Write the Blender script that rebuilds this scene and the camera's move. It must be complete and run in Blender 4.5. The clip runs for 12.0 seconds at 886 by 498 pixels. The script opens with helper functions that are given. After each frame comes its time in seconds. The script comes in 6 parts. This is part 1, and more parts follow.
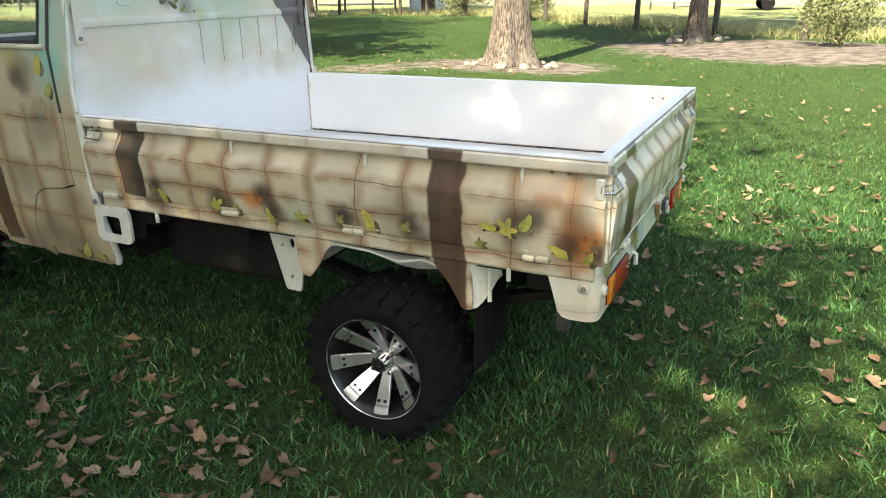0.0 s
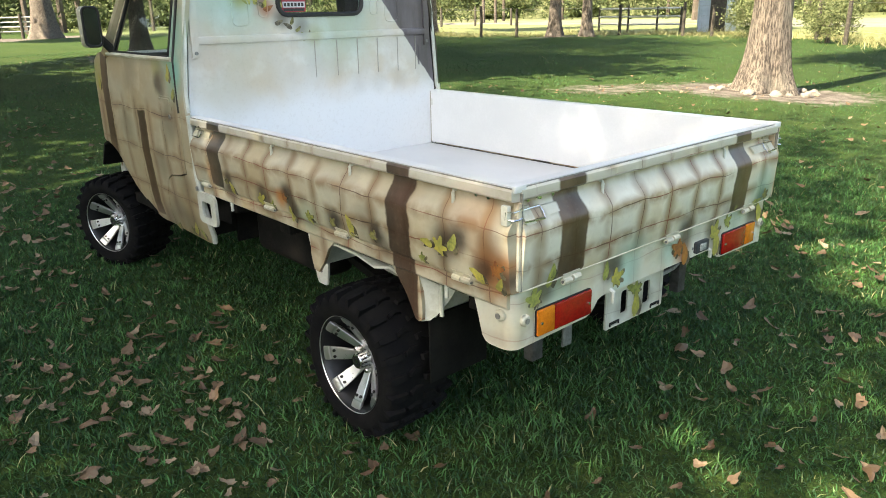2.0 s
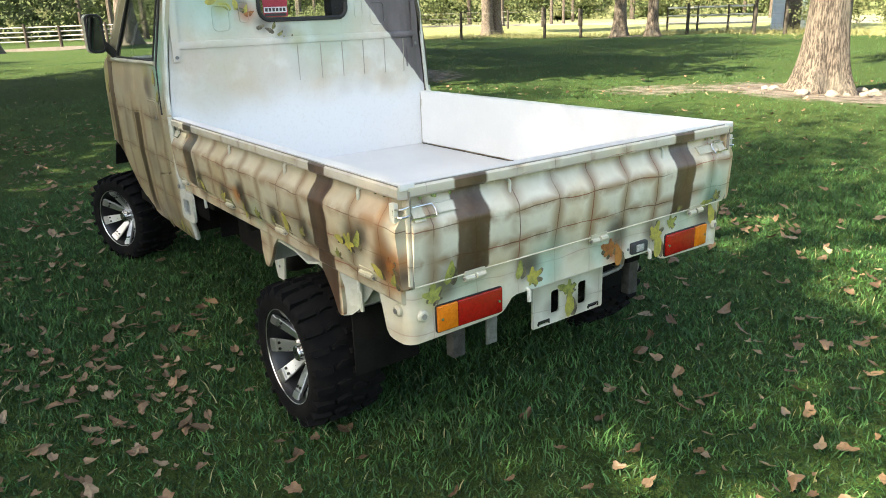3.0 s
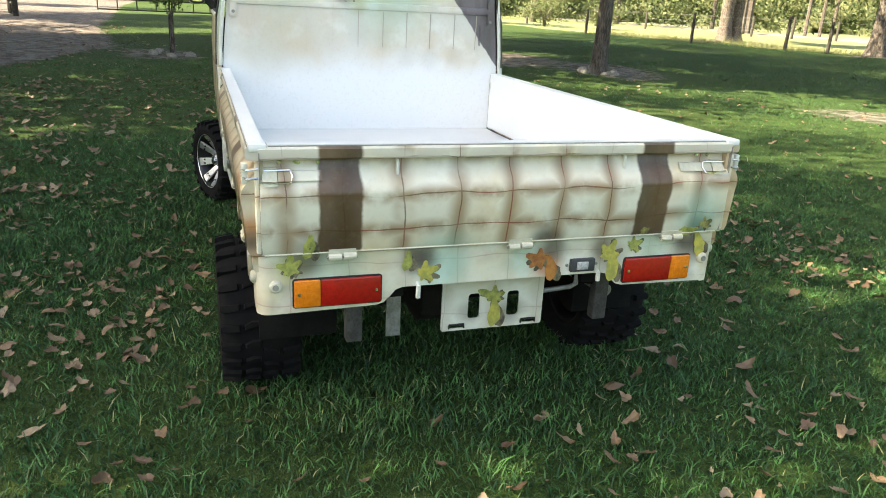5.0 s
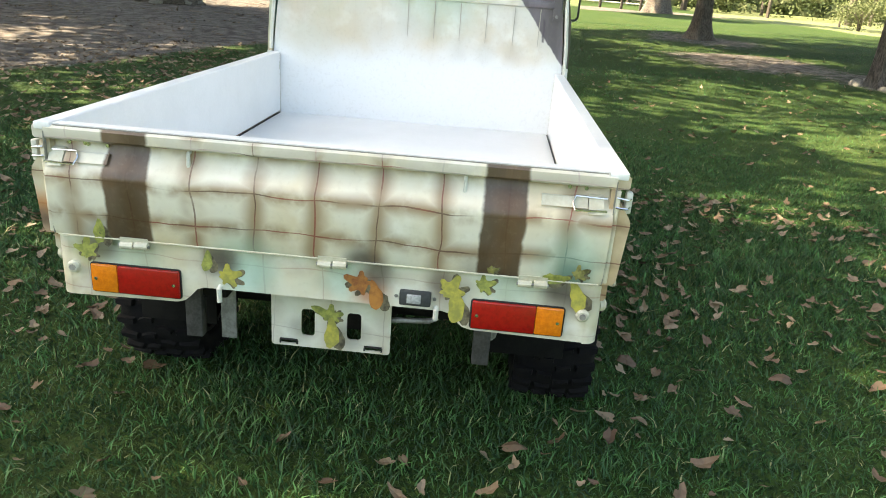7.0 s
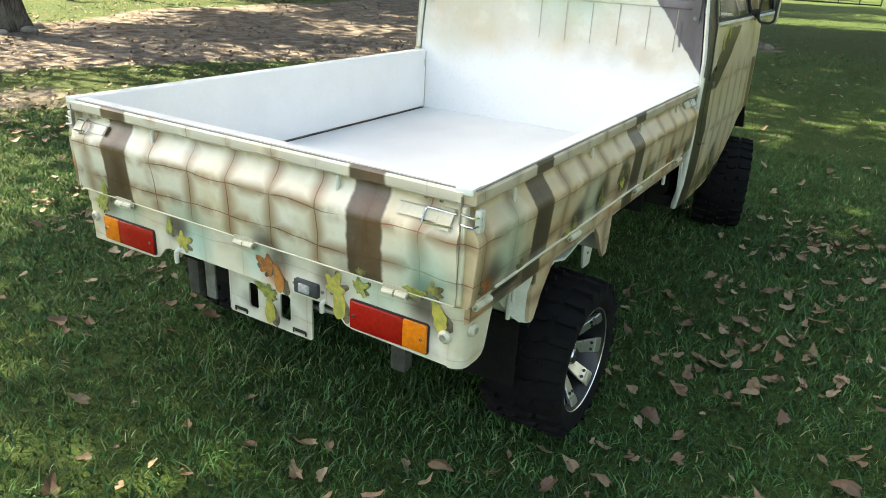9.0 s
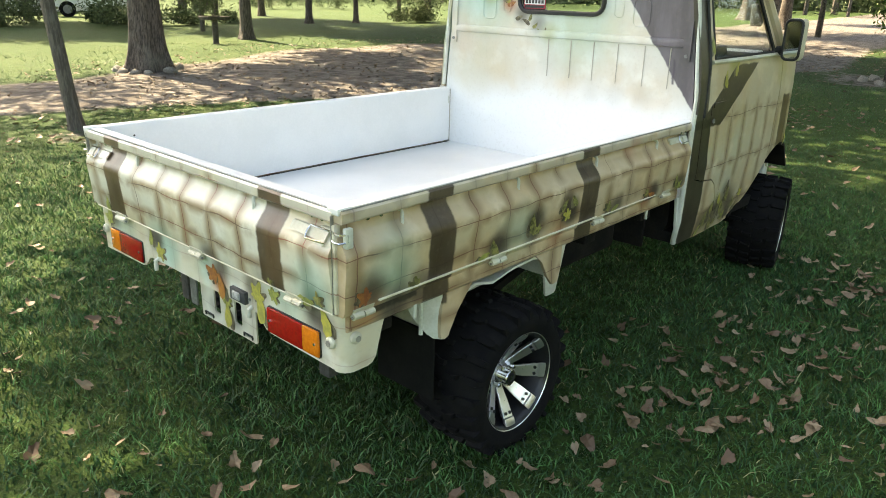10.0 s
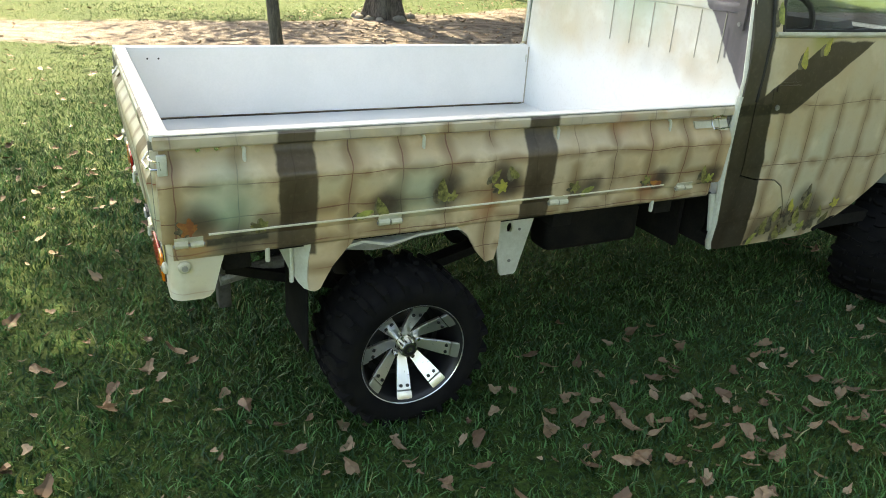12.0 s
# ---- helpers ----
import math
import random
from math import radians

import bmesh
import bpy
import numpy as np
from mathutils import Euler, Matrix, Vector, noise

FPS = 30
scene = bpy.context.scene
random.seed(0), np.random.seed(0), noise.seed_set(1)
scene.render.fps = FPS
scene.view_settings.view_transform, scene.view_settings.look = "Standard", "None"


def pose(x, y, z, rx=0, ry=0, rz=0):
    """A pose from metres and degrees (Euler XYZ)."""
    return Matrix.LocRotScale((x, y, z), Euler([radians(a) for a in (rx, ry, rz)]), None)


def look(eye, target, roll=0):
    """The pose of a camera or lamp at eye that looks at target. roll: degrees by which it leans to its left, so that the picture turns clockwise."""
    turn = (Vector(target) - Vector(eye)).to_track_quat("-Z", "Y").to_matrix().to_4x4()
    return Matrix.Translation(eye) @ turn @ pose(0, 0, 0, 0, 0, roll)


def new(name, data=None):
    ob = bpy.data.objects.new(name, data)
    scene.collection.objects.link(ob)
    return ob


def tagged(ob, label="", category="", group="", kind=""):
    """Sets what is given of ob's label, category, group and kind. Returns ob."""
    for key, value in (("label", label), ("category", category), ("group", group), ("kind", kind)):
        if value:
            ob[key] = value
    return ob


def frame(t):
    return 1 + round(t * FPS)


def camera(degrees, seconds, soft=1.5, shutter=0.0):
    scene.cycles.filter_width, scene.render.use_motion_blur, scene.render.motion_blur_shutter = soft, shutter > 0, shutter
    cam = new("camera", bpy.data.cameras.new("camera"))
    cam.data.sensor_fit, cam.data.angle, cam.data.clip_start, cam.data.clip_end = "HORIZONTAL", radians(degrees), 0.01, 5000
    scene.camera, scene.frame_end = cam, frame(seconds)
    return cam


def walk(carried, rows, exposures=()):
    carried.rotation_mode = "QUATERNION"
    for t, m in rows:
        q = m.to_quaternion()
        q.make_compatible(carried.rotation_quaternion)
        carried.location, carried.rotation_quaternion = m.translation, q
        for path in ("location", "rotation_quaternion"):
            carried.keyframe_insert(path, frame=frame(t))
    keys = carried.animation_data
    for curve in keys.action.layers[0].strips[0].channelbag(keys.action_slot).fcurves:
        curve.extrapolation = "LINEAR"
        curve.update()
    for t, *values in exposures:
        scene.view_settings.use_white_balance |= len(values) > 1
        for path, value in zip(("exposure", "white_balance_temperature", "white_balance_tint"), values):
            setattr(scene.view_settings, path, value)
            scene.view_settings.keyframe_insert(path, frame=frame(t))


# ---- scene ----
cam = camera(63.0, 12.0, soft=0.95)
PATH = [
    (0, (0.412, -2.497, 1.394), (-0.429, -0.817, 0.707), -1.1),
    (0.5, (0.64, -2.458, 1.404), (-0.322, -0.846, 0.712), -2.4),
    (1, (0.782, -2.281, 1.365), (-0.281, -0.731, 0.682), 0.5),
    (1.5, (0.924, -2.102, 1.387), (-0.298, -0.684, 0.681), -1.7),
    (2, (1.189, -2.003, 1.391), (-0.241, -0.752, 0.764), -1.2),
    (2.5, (1.402, -1.875, 1.392), (-0.116, -0.722, 0.788), -1.5),
    (2.7, (1.441, -1.799, 1.388), (-0.079, -0.657, 0.77), -2.0),
    (4.3, (1.871, -1.172, 1.349), (0.111, -0.418, 0.771), 0.7),
    (4.5, (1.874, -1.099, 1.341), (0.109, -0.376, 0.738), 0.5),
    (5, (1.788, -0.823, 1.319), (-0.004, -0.209, 0.676), 3.0),
    (5.5, (1.753, -0.557, 1.335), (-0.061, -0.024, 0.683), 1.3),
    (6, (1.794, -0.194, 1.371), (-0.064, 0.101, 0.69), 1.5),
    (6.5, (1.779, 0.067, 1.382), (-0.088, 0.242, 0.686), 2.6),
    (6.7, (1.731, 0.189, 1.363), (-0.144, 0.265, 0.669), 3.9),
    (8.3, (1.533, 1.103, 1.429), (-0.2, 0.399, 0.72), 2.7),
    (8.5, (1.455, 1.182, 1.408), (-0.261, 0.436, 0.703), 5.3),
    (9, (1.287, 1.424, 1.43), (-0.303, 0.474, 0.677), 3.0),
    (9.5, (1.198, 1.77, 1.449), (-0.248, 0.571, 0.761), 3.8),
    (10, (1.058, 2.018, 1.474), (-0.34, 0.757, 0.799), 1.5),
    (10.5, (0.781, 2.188, 1.447), (-0.563, 0.887, 0.739), 4.2),
    (11, (0.58, 2.349, 1.466), (-0.584, 0.893, 0.742), 2.2),
    (11.5, (0.388, 2.557, 1.48), (-0.563, 0.97, 0.721), 3.7),
    (12, (0.13, 2.55, 1.45), (-0.713, 0.917, 0.66), 3.7),
]
walk(cam, [(t, look(eye, target, roll)) for t, eye, target, roll in PATH], [(0.0, 2.15, 7800.0, 7.5), (6.0, 2.62, 8300.0, 7.0), (12.0, 2.74, 9200.0, 6.5)])

# ---- light ----
SUN_AZ, SUN_EL = radians(267), radians(46)          # azimuth counted from +x towards +y
SUN_DIR = Vector((math.cos(SUN_AZ) * math.cos(SUN_EL), math.sin(SUN_AZ) * math.cos(SUN_EL), math.sin(SUN_EL)))
world = bpy.data.worlds.new("daylight")
world.use_nodes = True
scene.world = world
sky = world.node_tree.nodes.new("ShaderNodeTexSky")
sky.sky_type, sky.sun_disc = "NISHITA", False
sky.sun_elevation, sky.sun_rotation = SUN_EL, radians(90) - SUN_AZ
sky.air_density, sky.dust_density, sky.ozone_density = 1.0, 2.0, 1.0
back = world.node_tree.nodes["Background"]
back.inputs["Strength"].default_value = 0.11
world.node_tree.links.new(sky.outputs["Color"], back.inputs["Color"])
sun = new("sun", bpy.data.lights.new("sun", "SUN"))
sun.data.energy, sun.data.angle, sun.data.color = 4.7, radians(0.53), (1.0, 0.93, 0.80)
sun.matrix_world = look(SUN_DIR * 50, (0, 0, 0))


# ---- materials ----
class Nodes:
    """A short way to write node materials."""

    def __init__(self, name):
        self.mat = bpy.data.materials.new(name)
        self.mat.use_nodes = True
        self.tree = self.mat.node_tree
        self.shader = self.tree.nodes["Principled BSDF"]

    def put(self, socket, value):
        if isinstance(value, bpy.types.NodeSocket):
            self.tree.links.new(value, socket)
        elif isinstance(value, tuple) and len(value) == 3 and socket.type == "RGBA":
            socket.default_value = (*value, 1)
        else:
            socket.default_value = value

    def node(self, kind, **kw):
        n = self.tree.nodes.new("ShaderNode" + kind)
        return n

    def math(self, op, a, b=0.0, c=0.0):
        n = self.node("Math")
        n.operation = op
        for s, v in zip(n.inputs, (a, b, c)):
            self.put(s, v)
        return n.outputs[0]

    def step(self, v, a, b, lo=0.0, hi=1.0):
        n = self.node("MapRange")
        n.interpolation_type = "SMOOTHSTEP"
        for k, x in (("Value", v), ("From Min", a), ("From Max", b), ("To Min", lo), ("To Max", hi)):
            self.put(n.inputs[k], x)
        return n.outputs[0]

    def mix(self, f, a, b):
        n = self.node("Mix")
        n.data_type = "RGBA"
        self.put(n.inputs[0], f)
        self.put(n.inputs[6], a)
        self.put(n.inputs[7], b)
        return n.outputs[2]

    def noise(self, scale, vec=None, detail=4.0, rough=0.55):
        n = self.node("TexNoise")
        self.put(n.inputs["Scale"], scale)
        self.put(n.inputs["Detail"], detail)
        self.put(n.inputs["Roughness"], rough)
        self.put(n.inputs["Vector"], vec if vec is not None else self.coords())
        return n.outputs[0]

    def coords(self):
        if not hasattr(self, "_co"):
            self._co = self.node("TexCoord").outputs["Object"]
        return self._co

    def world_place(self):
        return self.node("NewGeometry").outputs["Position"]

    def split(self, v):
        n = self.node("SeparateXYZ")
        self.put(n.inputs[0], v)
        return n.outputs

    def join(self, x, y, z):
        n = self.node("CombineXYZ")
        for s, v in zip(n.inputs, (x, y, z)):
            self.put(s, v)
        return n.outputs[0]

    def bump(self, height, strength=0.2, distance=0.002):
        n = self.node("Bump")
        self.put(n.inputs["Strength"], strength)
        self.put(n.inputs["Distance"], distance)
        self.put(n.inputs["Height"], height)
        self.put(self.shader.inputs["Normal"], n.outputs[0])

    def done(self, colour, rough=0.5, metal=0.0, spec=None, coat=0.0):
        self.put(self.shader.inputs["Base Color"], colour)
        self.put(self.shader.inputs["Roughness"], rough)
        self.put(self.shader.inputs["Metallic"], metal)
        if spec is not None:
            self.put(self.shader.inputs["Specular IOR Level"], spec)
        if coat:
            self.put(self.shader.inputs["Coat Weight"], coat)
            self.put(self.shader.inputs["Coat Roughness"], 0.12)
        return self.mat


def mottled(name, a, b, scale=8.0, rough=0.6, metal=0.0, bump=0.0, fine=120.0, spec=None, coat=0.0, depth=0.002):
    """Two colours mixed at a coarse and a fine scale, with a fine relief."""
    m = Nodes(name)
    f = m.math("ADD", m.math("MULTIPLY", m.noise(scale), 0.7), m.math("MULTIPLY", m.noise(fine), 0.3))
    col = m.mix(m.step(f, 0.35, 0.65), a, b)
    r = m.math("ADD", rough - 0.08, m.math("MULTIPLY", m.noise(scale * 2.3), 0.16))
    if bump:
        m.bump(m.noise(fine), bump, depth)
    return m.done(col, r, metal, spec, coat)


def weave_paint(name, axis, u0, period, z0, zperiod, straps=(), spots=(), lines=1.0, tone=(0.60, 0.53, 0.37), fade=None, strap_colour=(0.060, 0.032, 0.016), rough=0.3, top=9.0, cap=0.0, reds=(0.27, 0.055, 0.04), teal=0.5):
    """Airbrushed basket weave: soft brown bands and thin hand-drawn lines on cream, straps (u from, u to, z from, z to, shear), spots (u, z, radius, colour, strength)."""
    m = Nodes(name)
    place = m.coords()
    xyz = m.split(place)
    wob = m.split(m.join(m.noise(5.0, detail=2.0), m.noise(4.3, m.join(xyz[1], xyz[2], xyz[0]), detail=2.0), 0.0))
    u = m.math("ADD", xyz[axis], m.math("MULTIPLY", m.math("SUBTRACT", wob[0], 0.5), 0.05))
    z = m.math("ADD", xyz[2], m.math("MULTIPLY", m.math("SUBTRACT", wob[1], 0.5), 0.04))
    big, mid, fine = m.noise(3.1), m.noise(11.0), m.noise(70.0)

    def line_distance(v, v0, p):
        f = m.math("FRACT", m.math("DIVIDE", m.math("SUBTRACT", v, v0), p))
        return m.math("MULTIPLY", m.math("SUBTRACT", 0.5, m.math("ABSOLUTE", m.math("SUBTRACT", f, 0.5))), p)

    du, dz = line_distance(u, u0, period), line_distance(z, z0, zperiod)
    col = m.mix(m.step(big, 0.35, 0.7), tone, (tone[0] * 0.98, tone[1] * 0.86, tone[2] * 0.70))
    col = m.mix(m.math("MULTIPLY", m.step(m.noise(2.3, m.join(xyz[2], xyz[0], xyz[1])), 0.52, 0.75), teal), col, (0.50, 0.53, 0.40))
    col = m.mix(m.math("MULTIPLY", m.step(m.noise(7.0, m.join(xyz[1], xyz[0], xyz[2])), 0.50, 0.72), 0.55), col, tuple(min(0.82, 1.28 * c + 0.03) for c in tone))
    soft_u = m.math("MULTIPLY", m.step(du, 0.0, 0.046, 1.0, 0.0), m.step(m.noise(4.0, m.join(xyz[2], xyz[1], xyz[0])), 0.26, 0.52))
    soft_z = m.math("MULTIPLY", m.step(dz, 0.0, 0.034, 1.0, 0.0), m.step(mid, 0.3, 0.58))
    below = m.step(z, top - 0.05, top + 0.05, lines, 0.0)
    soft = m.math("MULTIPLY", m.math("MULTIPLY", m.math("MAXIMUM", soft_u, soft_z), 0.86), below)
    col = m.mix(soft, col, m.mix(mid, (0.25, 0.175, 0.095), (0.34, 0.215, 0.12)))
    thin_w = m.math("ADD", 0.0004, m.math("MULTIPLY", mid, 0.0026))
    thin_u = m.math("LESS_THAN", du, thin_w)
    thin_z = m.math("LESS_THAN", dz, thin_w)
    thin = m.math("MULTIPLY", m.math("MAXIMUM", thin_u, thin_z), m.math("MULTIPLY", m.math("MULTIPLY", m.step(m.noise(6.0), 0.32, 0.54), 0.78), below))
    col = m.mix(thin, col, m.mix(m.step(big, 0.42, 0.55), (0.11, 0.058, 0.042), reds))
    if fade:
        f = m.step(m.math("ADD", xyz[2], m.math("MULTIPLY", m.math("SUBTRACT", big, 0.5), 0.10)), fade[0], fade[1])
        col = m.mix(f, fade[2], col) if fade[3] else m.mix(f, col, fade[2])
    if cap:
        col = m.mix(m.math("MULTIPLY", m.step(xyz[2], 0.930, 0.934), m.math("MULTIPLY", m.step(mid, 0.30, 0.55), cap)), col, (0.66, 0.65, 0.58))
    edge = m.math("MULTIPLY", m.math("SUBTRACT", m.noise(16.0), 0.5), 0.022)
    for su, sz, r, c, s in spots:
        a = m.math("DIVIDE", m.math("SUBTRACT", m.math("ADD", xyz[axis], m.math("MULTIPLY", edge, 1.5)), su), r)
        b = m.math("DIVIDE", m.math("SUBTRACT", m.math("ADD", xyz[2], edge), sz), r)
        d = m.math("MULTIPLY", 0.72, m.math("SQRT", m.math("ADD", m.math("MULTIPLY", a, a), m.math("MULTIPLY", b, b))))
        col = m.mix(m.math("MULTIPLY", m.step(d, 0.15, 1.0, 1.0, 0.0), s), col, c)
    for ua, ub, za, zb, shear, *own in straps:
        w = m.math("ADD", m.math("SUBTRACT", xyz[axis], m.math("MULTIPLY", m.math("SUBTRACT", xyz[2], za), shear)), edge)
        zz = m.math("ADD", xyz[2], edge)
        k = 0.005
        f = m.math("MULTIPLY", m.math("MULTIPLY", m.step(w, ua - k, ua + k), m.step(w, ub - k, ub + k, 1.0, 0.0)),
                   m.math("MULTIPLY", m.step(zz, za - k, za + k), m.step(zz, zb - k, zb + k, 1.0, 0.0)))
        base = own[0] if own else strap_colour
        sc = m.mix(m.step(m.noise(14.0, m.join(xyz[0], xyz[1], m.math("MULTIPLY", xyz[2], 0.25))), 0.35, 0.7), base, tuple(1.9 * c for c in base))
        col = m.mix(m.math("MULTIPLY", f, 0.93), col, sc)
    col = m.mix(m.math("MULTIPLY", m.step(fine, 0.5, 0.75), 0.10), col, (0.30, 0.25, 0.17))
    m.bump(m.noise(160.0), 0.05, 0.001)
    return m.done(col, m.math("ADD", rough - 0.05, m.math("MULTIPLY", mid, 0.15)), 0.0, 0.45, 0.12)


DARK, TEAL, ORANGE, OLIVE, RUST = (0.05, 0.035, 0.03), (0.22, 0.50, 0.42), (0.55, 0.20, 0.05), (0.33, 0.33, 0.06), (0.42, 0.13, 0.05)
PURPLE = (0.075, 0.062, 0.075)
# leaves painted on the drop sides: u, z, size, turn, colour, kind
LEFT_LEAVES = [(-1.33, 0.705, 0.050, 30, "leaf_yellow", "lobed"), (-1.24, 0.695, 0.035, 80, "leaf_green", "lobed"), (-1.10, 0.695, 0.038, 100, "leaf_yellow", "slim"), (-0.98, 0.705, 0.045, 20, "leaf_green", "lobed"), (-1.14, 0.750, 0.035, 10, "leaf_orange", "lobed"),
               (-0.72, 0.728, 0.050, 110, "leaf_yellow", "slim"), (-0.60, 0.720, 0.035, 45, "leaf_olive", "lobed"), (-0.275, 0.757, 0.055, 75, "leaf_yellow", "lobed"), (-0.215, 0.785, 0.040, 60, "leaf_green", "slim"), (-0.33, 0.763, 0.035, 170, "leaf_yellow", "slim"),
               (-0.125, 0.715, 0.040, 150, "leaf_yellow", "slim"), (-0.055, 0.745, 0.045, 20, "leaf_orange", "lobed"), (-0.04, 0.705, 0.030, 60, "leaf_yellow", "slim"), (-1.57, 0.715, 0.038, 120, "leaf_yellow", "slim"), (-1.62, 0.735, 0.030, 40, "leaf_olive", "lobed"),
               (-0.36, 0.705, 0.030, 20, "leaf_green", "lobed"), (-0.83, 0.715, 0.034, 50, "leaf_olive", "lobed")]
RIGHT_LEAVES = [(-0.075, 0.725, 0.050, 30, "leaf_orange", "lobed"), (-0.26, 0.712, 0.042, 10, "leaf_olive", "lobed"), (-0.60, 0.728, 0.045, 60, "leaf_olive", "slim"), (-0.55, 0.715, 0.035, 160, "leaf_green", "slim"), (-0.79, 0.765, 0.048, 80, "leaf_olive", "slim"),
                (-0.83, 0.740, 0.035, 30, "leaf_olive", "lobed"), (-1.00, 0.755, 0.042, 10, "leaf_yellow", "lobed"), (-1.03, 0.800, 0.035, 50, "leaf_olive", "slim"), (-0.97, 0.795, 0.032, 120, "leaf_olive", "slim"), (-1.28, 0.725, 0.040, 40, "leaf_olive", "lobed"),
                (-1.33, 0.712, 0.035, 150, "leaf_green", "slim"), (-1.58, 0.722, 0.036, 60, "leaf_olive", "lobed"), (-1.62, 0.710, 0.034, 10, "leaf_orange", "slim"), (-1.84, 0.725, 0.045, 70, "leaf_olive", "slim"), (-1.87, 0.705, 0.035, 130, "leaf_green", "lobed")]
LEFT_SPOTS = [(-1.12, 0.76, 0.055, DARK, 0.6), (-1.17, 0.74, 0.04, ORANGE, 0.8), (-0.82, 0.72, 0.05, DARK, 0.75), (-0.63, 0.76, 0.085, DARK, 0.35), (-0.55, 0.70, 0.05, DARK, 0.6),
              (-0.25, 0.775, 0.06, DARK, 0.8), (-0.06, 0.74, 0.075, ORANGE, 0.85), (-0.08, 0.77, 0.06, DARK, 0.4), (-1.60, 0.70, 0.06, DARK, 0.6), (-1.30, 0.70, 0.06, DARK, 0.4),
              (-0.15, 0.86, 0.10, ORANGE, 0.25), (-1.0, 0.70, 0.07, TEAL, 0.3)]
REAR_SPOTS = [(-0.56, 0.69, 0.06, DARK, 0.55), (0.10, 0.69, 0.05, DARK, 0.8), (0.62, 0.70, 0.05, DARK, 0.8), (0.38, 0.69, 0.05, DARK, 0.35), (0.62, 0.74, 0.09, TEAL, 0.45), (-0.20, 0.64, 0.1, TEAL, 0.5)]
SILL_SPOTS = [(-0.52, 0.63, 0.10, TEAL, 0.35), (-0.20, 0.62, 0.08, TEAL, 0.55), (-0.62, 0.645, 0.05, OLIVE, 0.6), (-0.27, 0.64, 0.05, DARK, 0.6), (0.12, 0.60, 0.05, RUST, 0.7), (0.04, 0.63, 0.06, TEAL, 0.35),
              (0.33, 0.62, 0.06, DARK, 0.45), (0.60, 0.62, 0.06, DARK, 0.4), (0.47, 0.65, 0.09, TEAL, 0.35), (-0.08, 0.43, 0.04, DARK, 0.4), (0.05, 0.42, 0.05, DARK, 0.5), (-0.585, 0.655, 0.05, DARK, 0.7), (-0.275, 0.652, 0.05, DARK, 0.7), (0.135, 0.655, 0.05, DARK, 0.75), (0.295, 0.645, 0.045, DARK, 0.6), (0.605, 0.655, 0.05, DARK, 0.75), (0.655, 0.625, 0.04, DARK, 0.6)]
RIGHT_SPOTS = [(-0.15, 0.72, 0.09, TEAL, 0.35), (-0.10, 0.69, 0.06, ORANGE, 0.5), (-0.28, 0.70, 0.06, DARK, 0.5), (-0.62, 0.71, 0.06, DARK, 0.7), (-0.80, 0.74, 0.06, DARK, 0.75), (-1.02, 0.76, 0.06, DARK, 0.7),
               (-1.30, 0.71, 0.05, DARK, 0.65), (-1.62, 0.71, 0.06, DARK, 0.6), (-1.85, 0.71, 0.05, DARK, 0.6), (-0.72, 0.77, 0.10, TEAL, 0.25), (-0.18, 0.81, 0.10, TEAL, 0.25), (-0.19, 0.665, 0.07, DARK, 0.85), (-0.30, 0.675, 0.06, DARK, 0.6), (-1.45, 0.93, 0.05, RUST, 0.4), (-1.60, 0.70, 0.05, RUST, 0.5), (-0.95, 0.69, 0.05, RUST, 0.4)]
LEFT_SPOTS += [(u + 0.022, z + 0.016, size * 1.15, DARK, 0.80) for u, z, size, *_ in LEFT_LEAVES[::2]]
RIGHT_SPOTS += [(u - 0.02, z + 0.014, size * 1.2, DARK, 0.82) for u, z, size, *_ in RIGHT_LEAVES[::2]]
M = {}
M["left"] = weave_paint("airbrushed_left", 0, -0.595, 0.168, 0.760, 0.088, [(-0.515, -0.408, 0.47, 0.98, 0, (0.048, 0.026, 0.018)), (-1.765, -1.652, 0.70, 0.98, 0, (0.028, 0.019, 0.014))], LEFT_SPOTS, tone=(0.53, 0.495, 0.385), cap=0.75)
M["rear"] = weave_paint("airbrushed_rear", 1, -0.019, 0.1545, 0.747, 0.095, [(-0.552, -0.440, 0.685, 0.98, 0), (0.387, 0.493, 0.685, 0.98, 0)], REAR_SPOTS, tone=(0.69, 0.665, 0.56), cap=0.6, teal=0.25)
M["sill"] = weave_paint("airbrushed_sill", 1, -0.004, 0.155, 0.752, 0.108, [], SILL_SPOTS, lines=0.35, tone=(0.67, 0.67, 0.58))
# third strap and DARK spots near u -0.19, -0.30: recess darkness painted under the gate
M["right"] = weave_paint("airbrushed_right", 0, -0.045, 0.1535, 0.745, 0.095, [(-0.412, -0.306, 0.60, 0.98, 0, (0.040, 0.027, 0.018)), (-1.188, -1.080, 0.60, 0.98, 0, (0.040, 0.027, 0.018)), (-0.28, -0.11, 0.666, 0.688, 0.0, (0.022, 0.018, 0.015))], RIGHT_SPOTS, tone=(0.585, 0.475, 0.335), cap=0.35, reds=(0.19, 0.075, 0.05))
